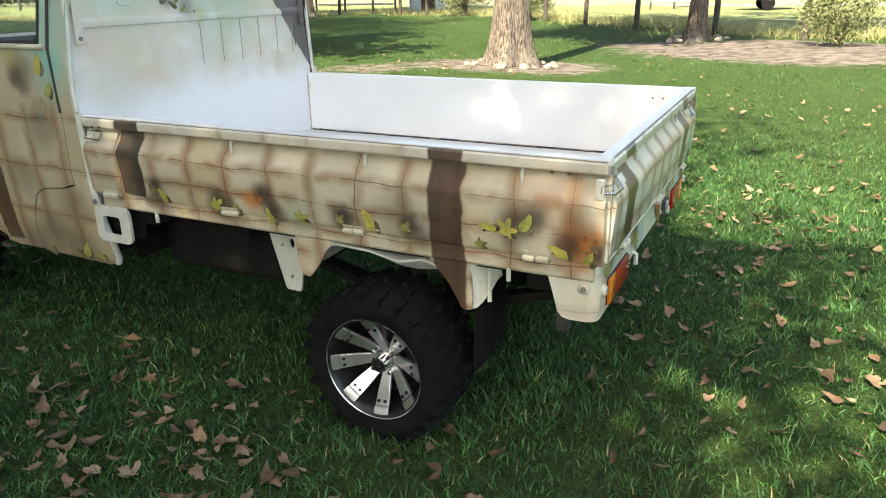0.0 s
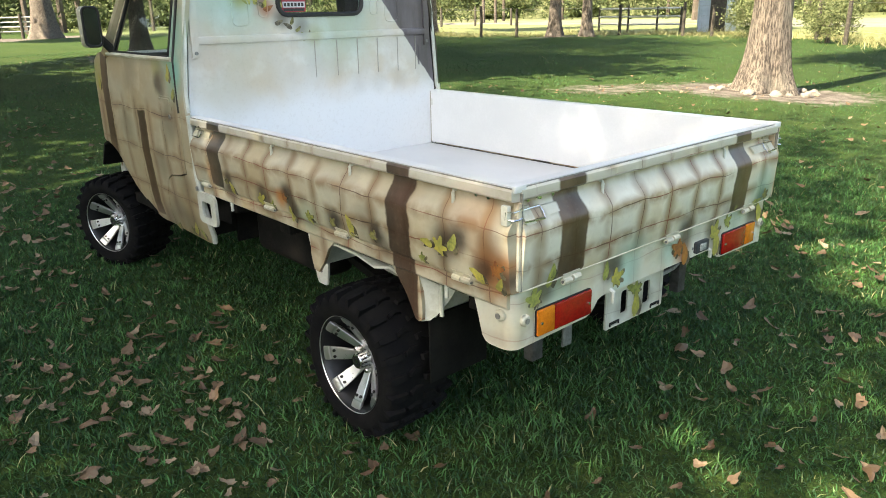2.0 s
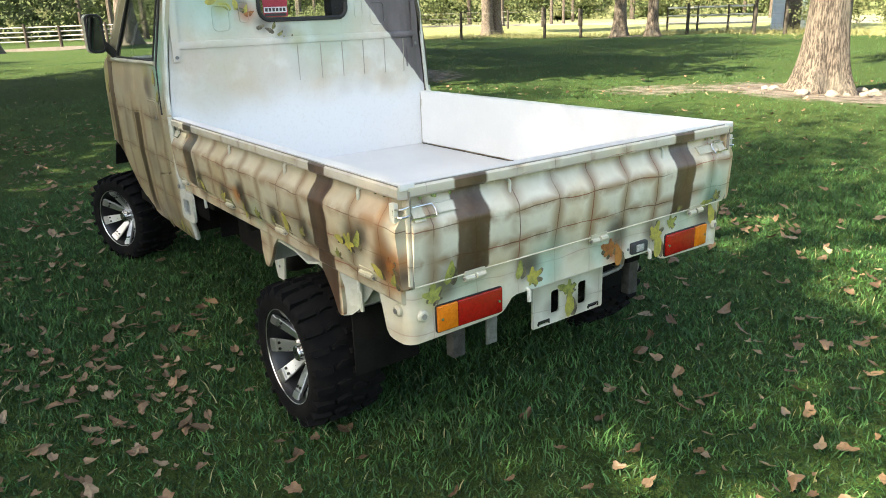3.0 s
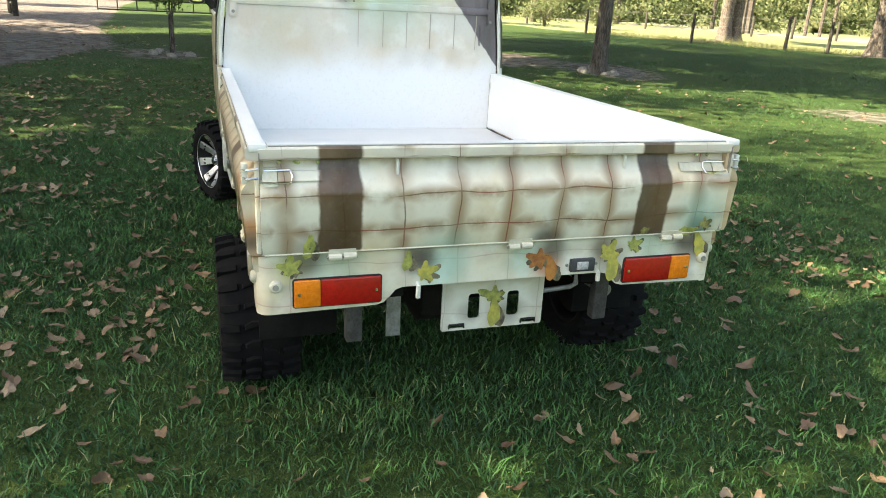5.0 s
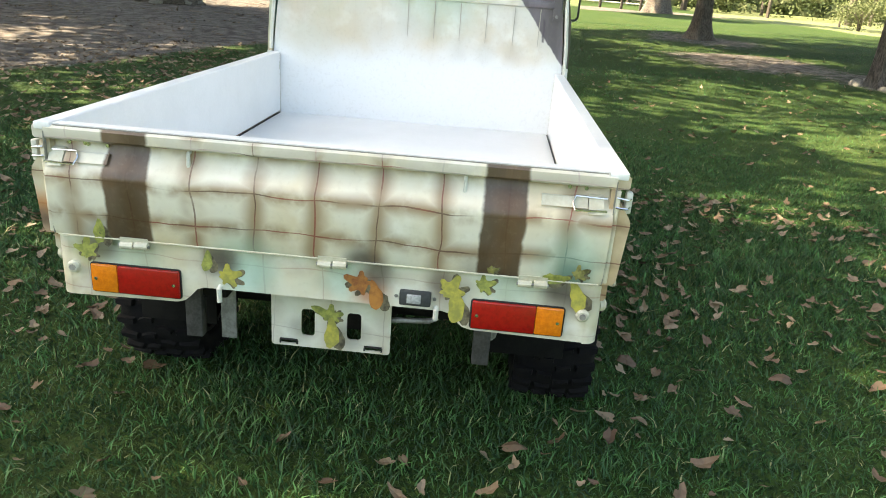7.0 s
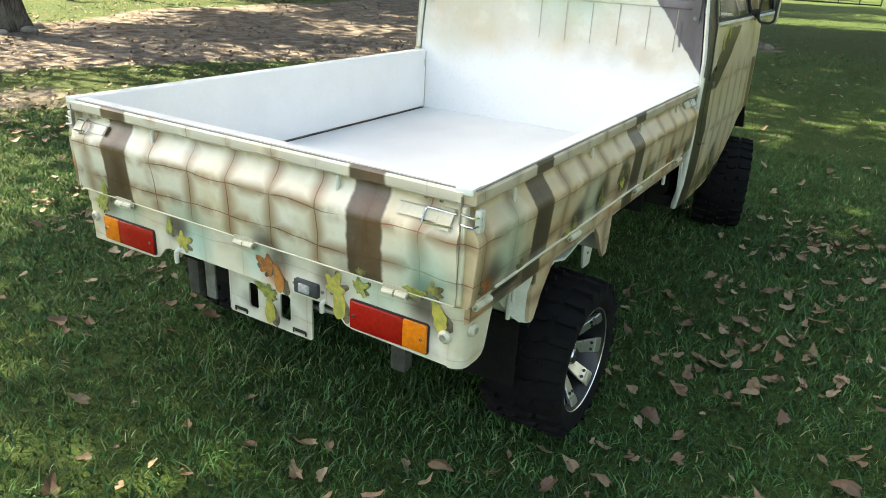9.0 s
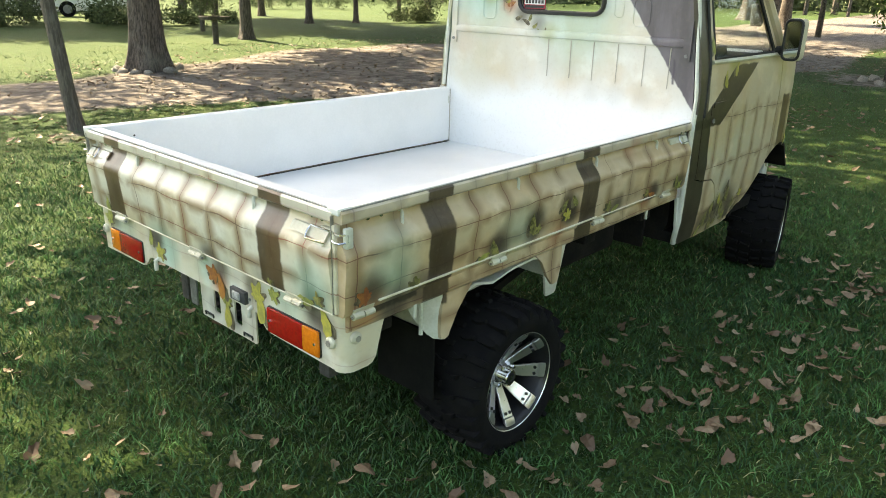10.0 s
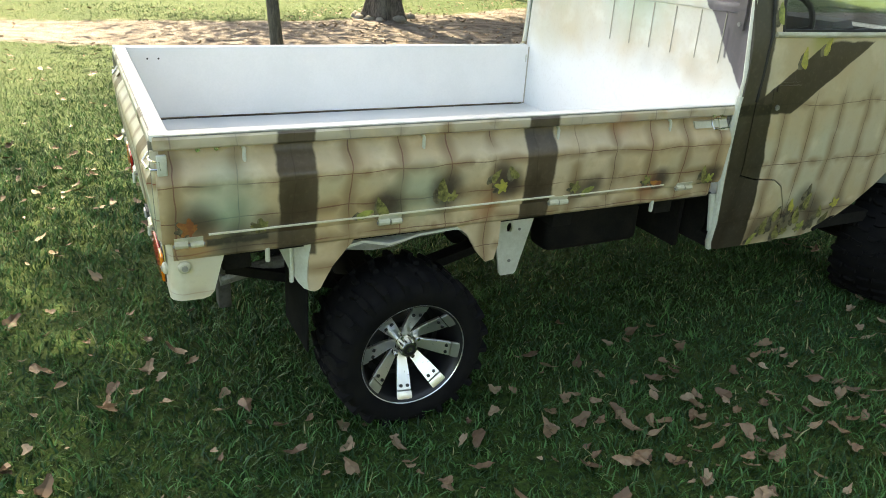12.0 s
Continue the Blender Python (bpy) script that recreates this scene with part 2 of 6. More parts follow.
M["cab_left"] = weave_paint("airbrushed_cab_left", 0, -2.06, 0.170, 0.765, 0.190, [(-2.545, -2.445, 0.42, 0.955, 0), (-3.03, -2.93, 0.50, 1.22, 0)],
                            [(-2.08, 1.30, 0.16, TEAL, 0.7), (-2.05, 1.12, 0.10, TEAL, 0.5), (-2.20, 1.13, 0.07, DARK, 0.5), (-3.10, 1.10, 0.10, OLIVE, 0.6), (-2.10, 0.45, 0.10, DARK, 0.5), (-2.35, 0.42, 0.10, DARK, 0.5),
                             (-2.25, 1.18, 0.06, OLIVE, 0.4), (-2.24, 1.10, 0.05, DARK, 0.75), (-2.20, 1.06, 0.04, DARK, 0.5), (-2.03, 1.16, 0.07, TEAL, 0.8), (-2.15, 0.93, 0.10, (0.10, 0.07, 0.045), 0.5), (-2.32, 0.72, 0.09, (0.12, 0.08, 0.05), 0.45), (-2.05, 0.62, 0.09, (0.11, 0.075, 0.045), 0.5), (-2.22, 0.50, 0.09, DARK, 0.45), (-2.72, 0.85, 0.10, (0.14, 0.10, 0.06), 0.4), (-2.6, 1.12, 0.10, (0.15, 0.11, 0.07), 0.4)], lines=1.0, tone=(0.44, 0.395, 0.28), top=1.0, reds=(0.14, 0.07, 0.04))
M["cab_right"] = weave_paint("airbrushed_cab_right", 0, -2.18, 0.155, 0.735, 0.225, [(-2.055, -1.90, 0.94, 1.70, 0, (0.018, 0.015, 0.013)), (-2.21, -1.95, 0.93, 1.185, -1.5, (0.016, 0.011, 0.009)), (-2.165, -1.985, 0.36, 0.97, 0.10, (0.010, 0.0075, 0.006)), (-3.10, -3.01, 0.60, 1.00, 0)],
                             [(-2.30, 1.20, 0.07, OLIVE, 0.7), (-2.50, 0.51, 0.09, DARK, 0.75), (-2.35, 0.48, 0.09, DARK, 0.75), (-2.22, 0.46, 0.07, DARK, 0.6), (-2.43, 0.58, 0.06, DARK, 0.6), (-2.65, 0.52, 0.06, DARK, 0.4), (-3.15, 0.72, 0.07, OLIVE, 0.7), (-2.95, 1.12, 0.07, OLIVE, 0.3)],
                             lines=0.9, tone=(0.545, 0.470, 0.335), top=1.0, reds=(0.12, 0.07, 0.04))
M["wall"] = weave_paint("airbrushed_headboard", 1, -0.051, 0.127, 0.30, 3.0, [(0.715, 1.6, 1.00, 1.95, -0.78, PURPLE), (0.603, 0.612, 1.115, 1.22, -0.06, PURPLE)],
                        [(-0.45, 1.50, 0.22, TEAL, 0.55), (0.1, 1.36, 0.25, TEAL, 0.4), (-0.30, 1.42, 0.06, RUST, 0.7), (-0.22, 1.37, 0.05, DARK, 0.7), (-0.12, 1.33, 0.05, DARK, 0.55), (-0.42, 1.47, 0.06, OLIVE, 0.7), (-0.33, 1.47, 0.05, DARK, 0.5),
                         (-0.05, 1.29, 0.05, OLIVE, 0.4), (0.47, 1.05, 0.06, (0.30, 0.28, 0.22), 0.17), (0.33, 1.04, 0.06, (0.30, 0.28, 0.22), 0.17), (0.205, 1.03, 0.05, (0.30, 0.28, 0.22), 0.12), (0.08, 1.13, 0.06, (0.33, 0.31, 0.25), 0.15), (-0.04, 1.15, 0.06, (0.36, 0.34, 0.28), 0.15), (-0.52, 1.03, 0.13, (0.50, 0.47, 0.34), 0.35), (-0.35, 1.15, 0.20, (0.55, 0.51, 0.40), 0.4), (-0.60, 1.22, 0.12, (0.60, 0.52, 0.46), 0.35)],
                        lines=0.06, tone=(0.67, 0.645, 0.585), fade=(0.935, 1.115, (0.79, 0.795, 0.785), True))
M["white"] = mottled("white_bed_paint", (0.82, 0.82, 0.81), (0.76, 0.765, 0.755), 4.0, 0.34, bump=0.05, coat=0.2)
M["cream"] = mottled("cream_paint", (0.62, 0.60, 0.49), (0.50, 0.46, 0.34), 9.0, 0.4, bump=0.05)
M["housing"] = mottled("dusty_grey_primer", (0.34, 0.345, 0.32), (0.24, 0.24, 0.22), 10.0, 0.6, bump=0.06)
M["bolt"] = mottled("painted_bolt_head", (0.30, 0.29, 0.25), (0.18, 0.17, 0.15), 40.0, 0.5)
# pale lip paint, raised in colour to stand for caught sun
M["strip"] = mottled("pale_sunlit_strip", (0.78, 0.74, 0.60), (0.66, 0.60, 0.46), 14.0, 0.35)
M["offwhite"] = mottled("offwhite_paint", (0.66, 0.67, 0.60), (0.52, 0.52, 0.44), 12.0, 0.42, bump=0.06)
M["rubber"] = mottled("tyre_rubber", (0.004, 0.004, 0.005), (0.009, 0.0085, 0.008), 14.0, 0.88, bump=0.25, fine=260.0, spec=0.16)
M["flap"] = mottled("black_flap_rubber", (0.005, 0.005, 0.005), (0.010, 0.010, 0.009), 10.0, 0.85, bump=0.15, spec=0.15)
M["seal"] = mottled("black_rubber_seal", (0.012, 0.012, 0.013), (0.02, 0.02, 0.02), 20.0, 0.5)
M["rim_black"] = mottled("gloss_black_rim", (0.008, 0.008, 0.009), (0.014, 0.014, 0.015), 20.0, 0.38, coat=0.1)
M["machined"] = mottled("machined_aluminium", (0.84, 0.84, 0.84), (0.80, 0.80, 0.80), 12.0, 0.30, metal=0.95)
M["chrome"] = mottled("worn_chrome", (0.70, 0.70, 0.70), (0.5, 0.5, 0.5), 60.0, 0.22, metal=1.0)
M["under"] = mottled("dark_underbody", (0.008, 0.008, 0.008), (0.018, 0.016, 0.014), 9.0, 0.85, bump=0.2, spec=0.15)
M["pressed"] = mottled("pressed_line_grey", (0.46, 0.42, 0.35), (0.36, 0.33, 0.27), 20.0, 0.5)
M["steel"] = mottled("dull_grey_steel", (0.30, 0.30, 0.29), (0.18, 0.175, 0.165), 30.0, 0.5, metal=0.4, bump=0.1)
M["shackle"] = mottled("grimy_dark_steel", (0.07, 0.068, 0.064), (0.035, 0.033, 0.030), 30.0, 0.7, bump=0.1)
M["dash"] = mottled("grey_plastic_trim", (0.030, 0.033, 0.036), (0.045, 0.048, 0.052), 30.0, 0.6, bump=0.1)
M["seat"] = mottled("dark_seat_cloth", (0.05, 0.05, 0.055), (0.08, 0.08, 0.085), 60.0, 0.9, bump=0.2)
M["red_lens"] = mottled("red_lamp_lens", (0.37, 0.006, 0.006), (0.27, 0.005, 0.005), 90.0, 0.22, coat=0.15, bump=0.15, fine=300.0)
M["amber_lens"] = mottled("amber_lamp_lens", (0.78, 0.215, 0.014), (0.64, 0.155, 0.010), 90.0, 0.16, coat=0.6, bump=0.15, fine=300.0)
M["clear_lens"] = mottled("clear_lamp_lens", (0.30, 0.31, 0.31), (0.45, 0.46, 0.46), 120.0, 0.15, coat=0.5)
M["label"] = mottled("white_sticker", (0.7, 0.7, 0.7), (0.6, 0.6, 0.6), 60.0, 0.5)
M["label_red"] = mottled("red_sticker", (0.40, 0.03, 0.05), (0.30, 0.02, 0.04), 60.0, 0.5)
M["label_ink"] = mottled("black_sticker_ink", (0.02, 0.02, 0.02), (0.04, 0.04, 0.04), 60.0, 0.5)
M["leaf_yellow"] = mottled("painted_leaf_yellow", (0.52, 0.45, 0.09), (0.30, 0.29, 0.08), 38.0, 0.4)
M["leaf_green"] = mottled("painted_leaf_green", (0.42, 0.42, 0.11), (0.17, 0.20, 0.06), 38.0, 0.4)
M["leaf_orange"] = mottled("painted_leaf_orange", (0.45, 0.19, 0.05), (0.24, 0.08, 0.035), 28.0, 0.4)
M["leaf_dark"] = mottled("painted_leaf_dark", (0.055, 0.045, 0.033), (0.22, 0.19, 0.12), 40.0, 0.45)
M["leaf_olive"] = mottled("painted_leaf_olive", (0.31, 0.29, 0.10), (0.085, 0.080, 0.032), 30.0, 0.4)


def glass(name, tint):
    m = Nodes(name)
    m.done(tint, m.math("MULTIPLY", m.noise(6.0), 0.03))
    m.shader.inputs["Transmission Weight"].default_value = 1.0
    m.shader.inputs["IOR"].default_value = 1.12
    return m.mat


M["glass"] = glass("tinted_window_glass", (0.86, 0.90, 0.90))
m = Nodes("mirror_glass")
M["mirror"] = m.done((0.62, 0.66, 0.68), 0.02, 1.0)


def bark(name, a, b):
    m = Nodes(name)
    xyz = m.split(m.coords())
    v = m.join(m.math("MULTIPLY", xyz[0], 1.0), m.math("MULTIPLY", xyz[1], 1.0), m.math("MULTIPLY", xyz[2], 0.16))
    ridges = m.noise(40.0, v, 7.0, 0.70)
    col = m.mix(m.step(ridges, 0.41, 0.60), a, b)
    col = m.mix(m.math("MULTIPLY", m.step(m.noise(2.0), 0.5, 0.7), 0.5), col, (0.20, 0.19, 0.16))
    m.bump(ridges, 1.0, 0.035)
    return m.done(col, 0.92)


M["bark"] = bark("ridged_grey_brown_bark", (0.040, 0.032, 0.027), (0.205, 0.172, 0.146))
M["gravel"] = mottled("pale_gravel", (0.17, 0.165, 0.155), (0.12, 0.115, 0.105), 1.5, 0.95)
M["dry_field"] = mottled("dry_pasture_grass", (0.28, 0.28, 0.15), (0.17, 0.20, 0.09), 0.4, 0.95, fine=3.0)
M["bark_young"] = bark("young_grey_bark", (0.085, 0.072, 0.058), (0.165, 0.142, 0.115))
M["bark_dark"] = bark("dark_bark", (0.045, 0.036, 0.030), (0.15, 0.12, 0.10))


def foliage(name, a, b):
    m = Nodes(name)
    r = m.node("NewGeometry").outputs["Random Per Island"]
    m.done(m.mix(r, a, b), 0.75, spec=0.12)
    return m.mat


M["foliage"] = foliage("green_tree_leaves", (0.035, 0.075, 0.018), (0.10, 0.16, 0.035))
M["bush_leaves"] = foliage("dull_shrub_leaves", (0.05, 0.075, 0.03), (0.20, 0.22, 0.11))
M["foliage_dark"] = foliage("dark_woods_leaves", (0.025, 0.042, 0.017), (0.135, 0.165, 0.075))
M["far_leaves"] = mottled("far_dense_foliage", (0.028, 0.042, 0.018), (0.190, 0.205, 0.110), 0.5, 0.9, bump=0.8, fine=1.6, spec=0.1, depth=0.4)
M["rock"] = mottled("pale_field_stone", (0.30, 0.275, 0.24), (0.15, 0.135, 0.115), 9.0, 0.9, bump=0.5, fine=50.0, depth=0.01)
M["post"] = mottled("weathered_fence_post", (0.030, 0.026, 0.022), (0.085, 0.074, 0.062), 12.0, 0.9, bump=0.4)
M["pale_rail"] = mottled("pale_painted_rail", (0.62, 0.62, 0.58), (0.45, 0.45, 0.41), 6.0, 0.6)
M["shed"] = mottled("pale_blue_sheet", (0.42, 0.50, 0.58), (0.34, 0.42, 0.50), 3.0, 0.6)
M["wire"] = mottled("galvanised_wire", (0.30, 0.30, 0.30), (0.22, 0.22, 0.22), 10.0, 0.5, metal=0.7)
m = Nodes("dead_leaf")
r = m.node("ObjectInfo").outputs["Random"]
ri = m.node("NewGeometry").outputs["Random Per Island"]
rr = m.math("FRACT", m.math("ADD", r, ri))
c = m.mix(m.step(rr, 0.0, 0.5), (0.085, 0.050, 0.026), (0.158, 0.102, 0.056))
c = m.mix(m.step(rr, 0.5, 1.0), c, (0.245, 0.186, 0.118))
c = m.mix(m.math("MULTIPLY", m.step(m.noise(35.0), 0.45, 0.7), 0.5), c, (0.10, 0.05, 0.028))
M["dead_leaf"] = m.done(c, 0.62)

# grass blades: two greens by blade, patches by place
m = Nodes("grass_blade")
patch = m.noise(0.9, m.world_place(), 3.0)
c = m.mix(m.node("NewGeometry").outputs["Random Per Island"], (0.006, 0.027, 0.009), (0.070, 0.200, 0.056))
c = m.mix(m.math("MULTIPLY", m.step(patch, 0.45, 0.75), 0.40), c, (0.080, 0.165, 0.040))
clump = m.noise(11.0, m.world_place(), 3.0)
c = m.mix(m.math("MULTIPLY", m.step(clump, 0.40, 0.56, 1.0, 0.0), 0.62), c, (0.010, 0.038, 0.013))
c = m.mix(m.math("MULTIPLY", m.step(clump, 0.56, 0.72), 0.45), c, (0.105, 0.245, 0.068))
straw = m.step(m.node("NewGeometry").outputs["Random Per Island"], 0.955, 0.985)
c = m.mix(m.math("MULTIPLY", straw, 0.8), c, (0.30, 0.27, 0.14))
M["grass"] = m.done(c, 0.55, spec=0.28)
M["tall_grass"] = foliage("dry_seeding_grass", (0.16, 0.17, 0.06), (0.38, 0.36, 0.20))

# ground: soil under grass, bare dirt where the attribute says so
m = Nodes("lawn_ground")
at = m.node("Attribute")
at.attribute_name = "dirt"
pl = m.world_place()
n1, n2, n3 = m.noise(0.35, pl, 5.0), m.noise(3.5, pl, 6.0, 0.7), m.noise(38.0, pl, 5.0, 0.7)
green = m.mix(m.step(n3, 0.32, 0.68), (0.008, 0.021, 0.005), (0.039, 0.082, 0.015))
green = m.mix(m.math("MULTIPLY", m.step(n2, 0.40, 0.70), 0.55), green, (0.045, 0.075, 0.016))
green = m.mix(m.math("MULTIPLY", m.step(n1, 0.45, 0.70), 0.35), green, (0.060, 0.080, 0.021))
green = m.mix(m.math("MULTIPLY", m.step(m.noise(9.0, pl, 4.0, 0.7), 0.52, 0.68), 0.35), green, (0.088, 0.102, 0.035))
dirt = m.mix(m.step(n2, 0.35, 0.65), (0.072, 0.061, 0.054), (0.205, 0.182, 0.166))
dirt = m.mix(m.math("MULTIPLY", m.step(n3, 0.50, 0.66), 0.7), dirt, (0.055, 0.036, 0.026))
at2 = m.node("Attribute")
at2.attribute_name = "dry"
field = m.mix(m.step(n2, 0.35, 0.65), (0.12, 0.16, 0.055), (0.22, 0.23, 0.115))
green = m.mix(m.step(m.math("ADD", at2.outputs["Fac"], m.math("MULTIPLY", m.math("SUBTRACT", n2, 0.5), 0.8)), 0.3, 0.7), green, field)
f = m.step(m.math("ADD", at.outputs["Fac"], m.math("MULTIPLY", m.math("SUBTRACT", n2, 0.5), 0.9)), 0.35, 0.65)
m.bump(n3, 0.9, 0.03)
M["ground"] = m.done(m.mix(f, green, dirt), 0.95, spec=0.2)


# ---- building helpers ----
def mesh_of(bm, name, material, sharp=35):
    me = bpy.data.meshes.new(name)
    bmesh.ops.recalc_face_normals(bm, faces=bm.faces)
    bm.to_mesh(me)
    bm.free()
    me.materials.append(material)
    me.shade_smooth()
    me.set_sharp_from_angle(angle=radians(sharp))
    return me


def part(name, bm, material, parent=None, label="", sharp=35):
    """Links a bmesh (or a finished mesh) as one object under a thing or a part."""
    me = bm if isinstance(bm, bpy.types.Mesh) else mesh_of(bm, name, material, sharp)
    ob = new(name, me)
    ob.parent = parent
    return tagged(ob, label)


def box(x0, x1, y0, y1, z0, z1, bevel=0.0, segments=2, bm=None):
    bm = bm or bmesh.new()
    geo = bmesh.ops.create_cube(bm, size=1.0)["verts"]
    for v in geo:
        v.co = Vector(((x0 + x1) / 2 + v.co.x * (x1 - x0), (y0 + y1) / 2 + v.co.y * (y1 - y0), (z0 + z1) / 2 + v.co.z * (z1 - z0)))
    if bevel:
        edges = list({e for v in geo for e in v.link_edges})
        bmesh.ops.bevel(bm, geom=edges, offset=bevel, segments=segments, affect="EDGES", profile=0.5)
    return bm


def prism(poly, to3d, a, b, bm=None, cuts=0):
    """Extrudes a closed outline (p, q) along w from a to b; to3d(p, q, w) gives the place."""
    bm = bm or bmesh.new()
    rings = []
    for i in range(cuts + 2):
        w = a + (b - a) * i / (cuts + 1)
        rings.append([bm.verts.new(to3d(p, q, w)) for p, q in poly])
    n = len(poly)
    for r0, r1 in zip(rings, rings[1:]):
        for i in range(n):
            bm.faces.new((r0[i], r0[(i + 1) % n], r1[(i + 1) % n], r1[i]))
    bm.faces.new(rings[0])
    bm.faces.new(rings[-1][::-1])
    return bm


def sheet(loops, to3d, thick, us=(), vs=()):
    """A bent sheet with holes: outlines in (u, v), cut along the lines us and vs, bent by to3d(u, v, depth), with real thickness."""
    bm = bmesh.new()
    edges = []
    for loop in loops:
        vs_ = [bm.verts.new((u, v, 0)) for u, v in loop]
        edges += [bm.edges.new((vs_[i], vs_[(i + 1) % len(vs_)])) for i in range(len(vs_))]
    bmesh.ops.triangle_fill(bm, use_beauty=True, use_dissolve=False, edges=edges, normal=(0, 0, 1))
    for axis, values in ((0, us), (1, vs)):
        for value in values:
            co, no = [0, 0, 0], [0, 0, 0]
            co[axis], no[axis] = value, 1
            bmesh.ops.bisect_plane(bm, geom=bm.verts[:] + bm.edges[:] + bm.faces[:], plane_co=co, plane_no=no)
    bmesh.ops.recalc_face_normals(bm, faces=bm.faces)
    for f in bm.faces:
        if f.normal.z < 0:
            f.normal_flip()
    top = bm.faces[:]
    ret = bmesh.ops.extrude_face_region(bm, geom=top)
    moved = {e for e in ret["geom"] if isinstance(e, bmesh.types.BMVert)}
    for v in bm.verts:
        u, w = v.co.x, v.co.y
        v.co = Vector(to3d(u, w, thick if v in moved else 0.0))
    return bm


def tube(points, radius, sides=8, bm=None, closed=False):
    """A round bar along points; radius may be one number or one a point."""
    bm = bm or bmesh.new()
    pts = [Vector(p) for p in points]
    radii = radius if isinstance(radius, (list, tuple)) else [radius] * len(pts)
    rings, side = [], None
    for i, p in enumerate(pts):
        d = (pts[(i + 1) % len(pts)] - pts[i - 1]) if closed else pts[min(i + 1, len(pts) - 1)] - pts[max(i - 1, 0)]
        d.normalize()
        if side is None:
            side = d.orthogonal().normalized()
        side = (side - d * side.dot(d)).normalized()
        up = d.cross(side)
        rings.append([bm.verts.new(p + (side * math.cos(t) + up * math.sin(t)) * radii[i]) for t in (2 * math.pi * k / sides for k in range(sides))])
    pairs = list(zip(rings, rings[1:])) + ([(rings[-1], rings[0])] if closed else [])
    for r0, r1 in pairs:
        for k in range(sides):
            bm.faces.new((r0[k], r0[(k + 1) % sides], r1[(k + 1) % sides], r1[k]))
    if not closed:
        bm.faces.new(rings[0][::-1])
        bm.faces.new(rings[-1])
    return bm


def lathe(profile, steps=48, bm=None, closed=True):
    """Turns a closed (r, y) outline round the y axis."""
    bm = bm or bmesh.new()
    rings = [[bm.verts.new((r * math.cos(a), y, r * math.sin(a))) for r, y in profile] for a in (2 * math.pi * k / steps for k in range(steps))]
    n = len(profile)
    for k in range(steps):
        r0, r1 = rings[k], rings[(k + 1) % steps]
        for i in range(n if closed else n - 1):
            bm.faces.new((r0[i], r0[(i + 1) % n], r1[(i + 1) % n], r1[i]))
    return bm


def disc(centre, axis, r, depth, sides=14, bm=None, bevel=0.0):
    c, d = Vector(centre), Vector(axis).normalized()
    prof = [(0.0, r), (depth - bevel, r), (depth, r - bevel)] if bevel else [(0.0, r), (depth, r)]
    return tube([c + d * h for h, _ in prof], [q for _, q in prof], sides, bm)


def rounded(u0, u1, v0, v1, r, n=5):
    out = []
    for cu, cv, a0 in ((u1 - r, v1 - r, 0), (u0 + r, v1 - r, 90), (u0 + r, v0 + r, 180), (u1 - r, v0 + r, 270)):
        out += [(cu + r * math.cos(radians(a0 + 90 * k / n)), cv + r * math.sin(radians(a0 + 90 * k / n))) for k in range(n + 1)]
    return out


def raw_mesh(name, verts, faces, material):
    me = bpy.data.meshes.new(name)
    me.from_pydata(verts, [], faces)
    me.materials.append(material)
    return me


def array_mesh(name, verts, tris, material, smooth=False):
    """A mesh from numpy arrays of places and triangles."""
    me = bpy.data.meshes.new(name)
    me.vertices.add(len(verts))
    me.vertices.foreach_set("co", np.asarray(verts, dtype=np.float32).ravel())
    me.loops.add(len(tris) * 3)
    me.loops.foreach_set("vertex_index", np.asarray(tris, dtype=np.int32).ravel())
    me.polygons.add(len(tris))
    me.polygons.foreach_set("loop_start", np.arange(0, len(tris) * 3, 3, dtype=np.int32))
    me.update(calc_edges=True)
    me.validate()
    me.materials.append(material)
    if smooth:
        me.shade_smooth()
    return me


# ---- ground ----
ROAD_X = [-400, -60, -36, -26, -17, -13, -8, -6, -2, 1, 8, 60, 400]
ROAD_NEAR = [-12, -6, -4.5, -4.0, -2.6, -3.7, -4.9, -5.6, -7.2, -8.0, -9.2, -18, -80]
ROAD_FAR = [-60, -16, -14, -13, -13.5, -13.0, -12.2, -11.2, -9.7, -10.2, -11.6, -22, -90]
BARE = [(-4.4, 9.9, 1.9, 0.8), (-6.6, 9.0, 1.6, 0.55), (-13.8, 8.3, 2.2, 0.62), (-16.5, 6.5, 3.0, 0.7), (-2.3, -5.5, 0.9, 0.6), (-25.0, 7.5, 3.2, 0.6), (0.2, 14.2, 3.6, 0.9), (-2.4, 15.2, 2.0, 0.7), (-36, 29.6, 3, 0.7), (-23, 27, 2.0, 0.6), (-15.6, -1.6, 1.5, 0.6), (-60, 8, 6, 0.8), (-62, 16, 5, 0.7)]


def dirt_at(x, y):
    """How bare the ground is, 0 to 1."""
    x, y = np.asarray(x, float), np.asarray(y, float)
    near, far = np.interp(x, ROAD_X, ROAD_NEAR), np.interp(x, ROAD_X, ROAD_FAR)
    d = np.clip(0.5 + np.minimum(near - y, y - far) / 1.1, 0, 1)
    for cx, cy, r, s in BARE:
        q = np.hypot(x - cx, (y - cy) * 1.3) / r
        d = np.maximum(d, s * np.clip(1.5 - q, 0, 1))
    return d


FENCE_X = [-400, -120, -62, -38, -27, -21, -17, -11, -9, -6.6, -4.3, -1.9, 0.2, 4.5, 60, 400]
FENCE_Y = [60, 24, 17, 23, 27.5, 31, 31.6, 28.8, 26.4, 23.5, 20.6, 18.6, 18.3, 17.0, 4, -60]


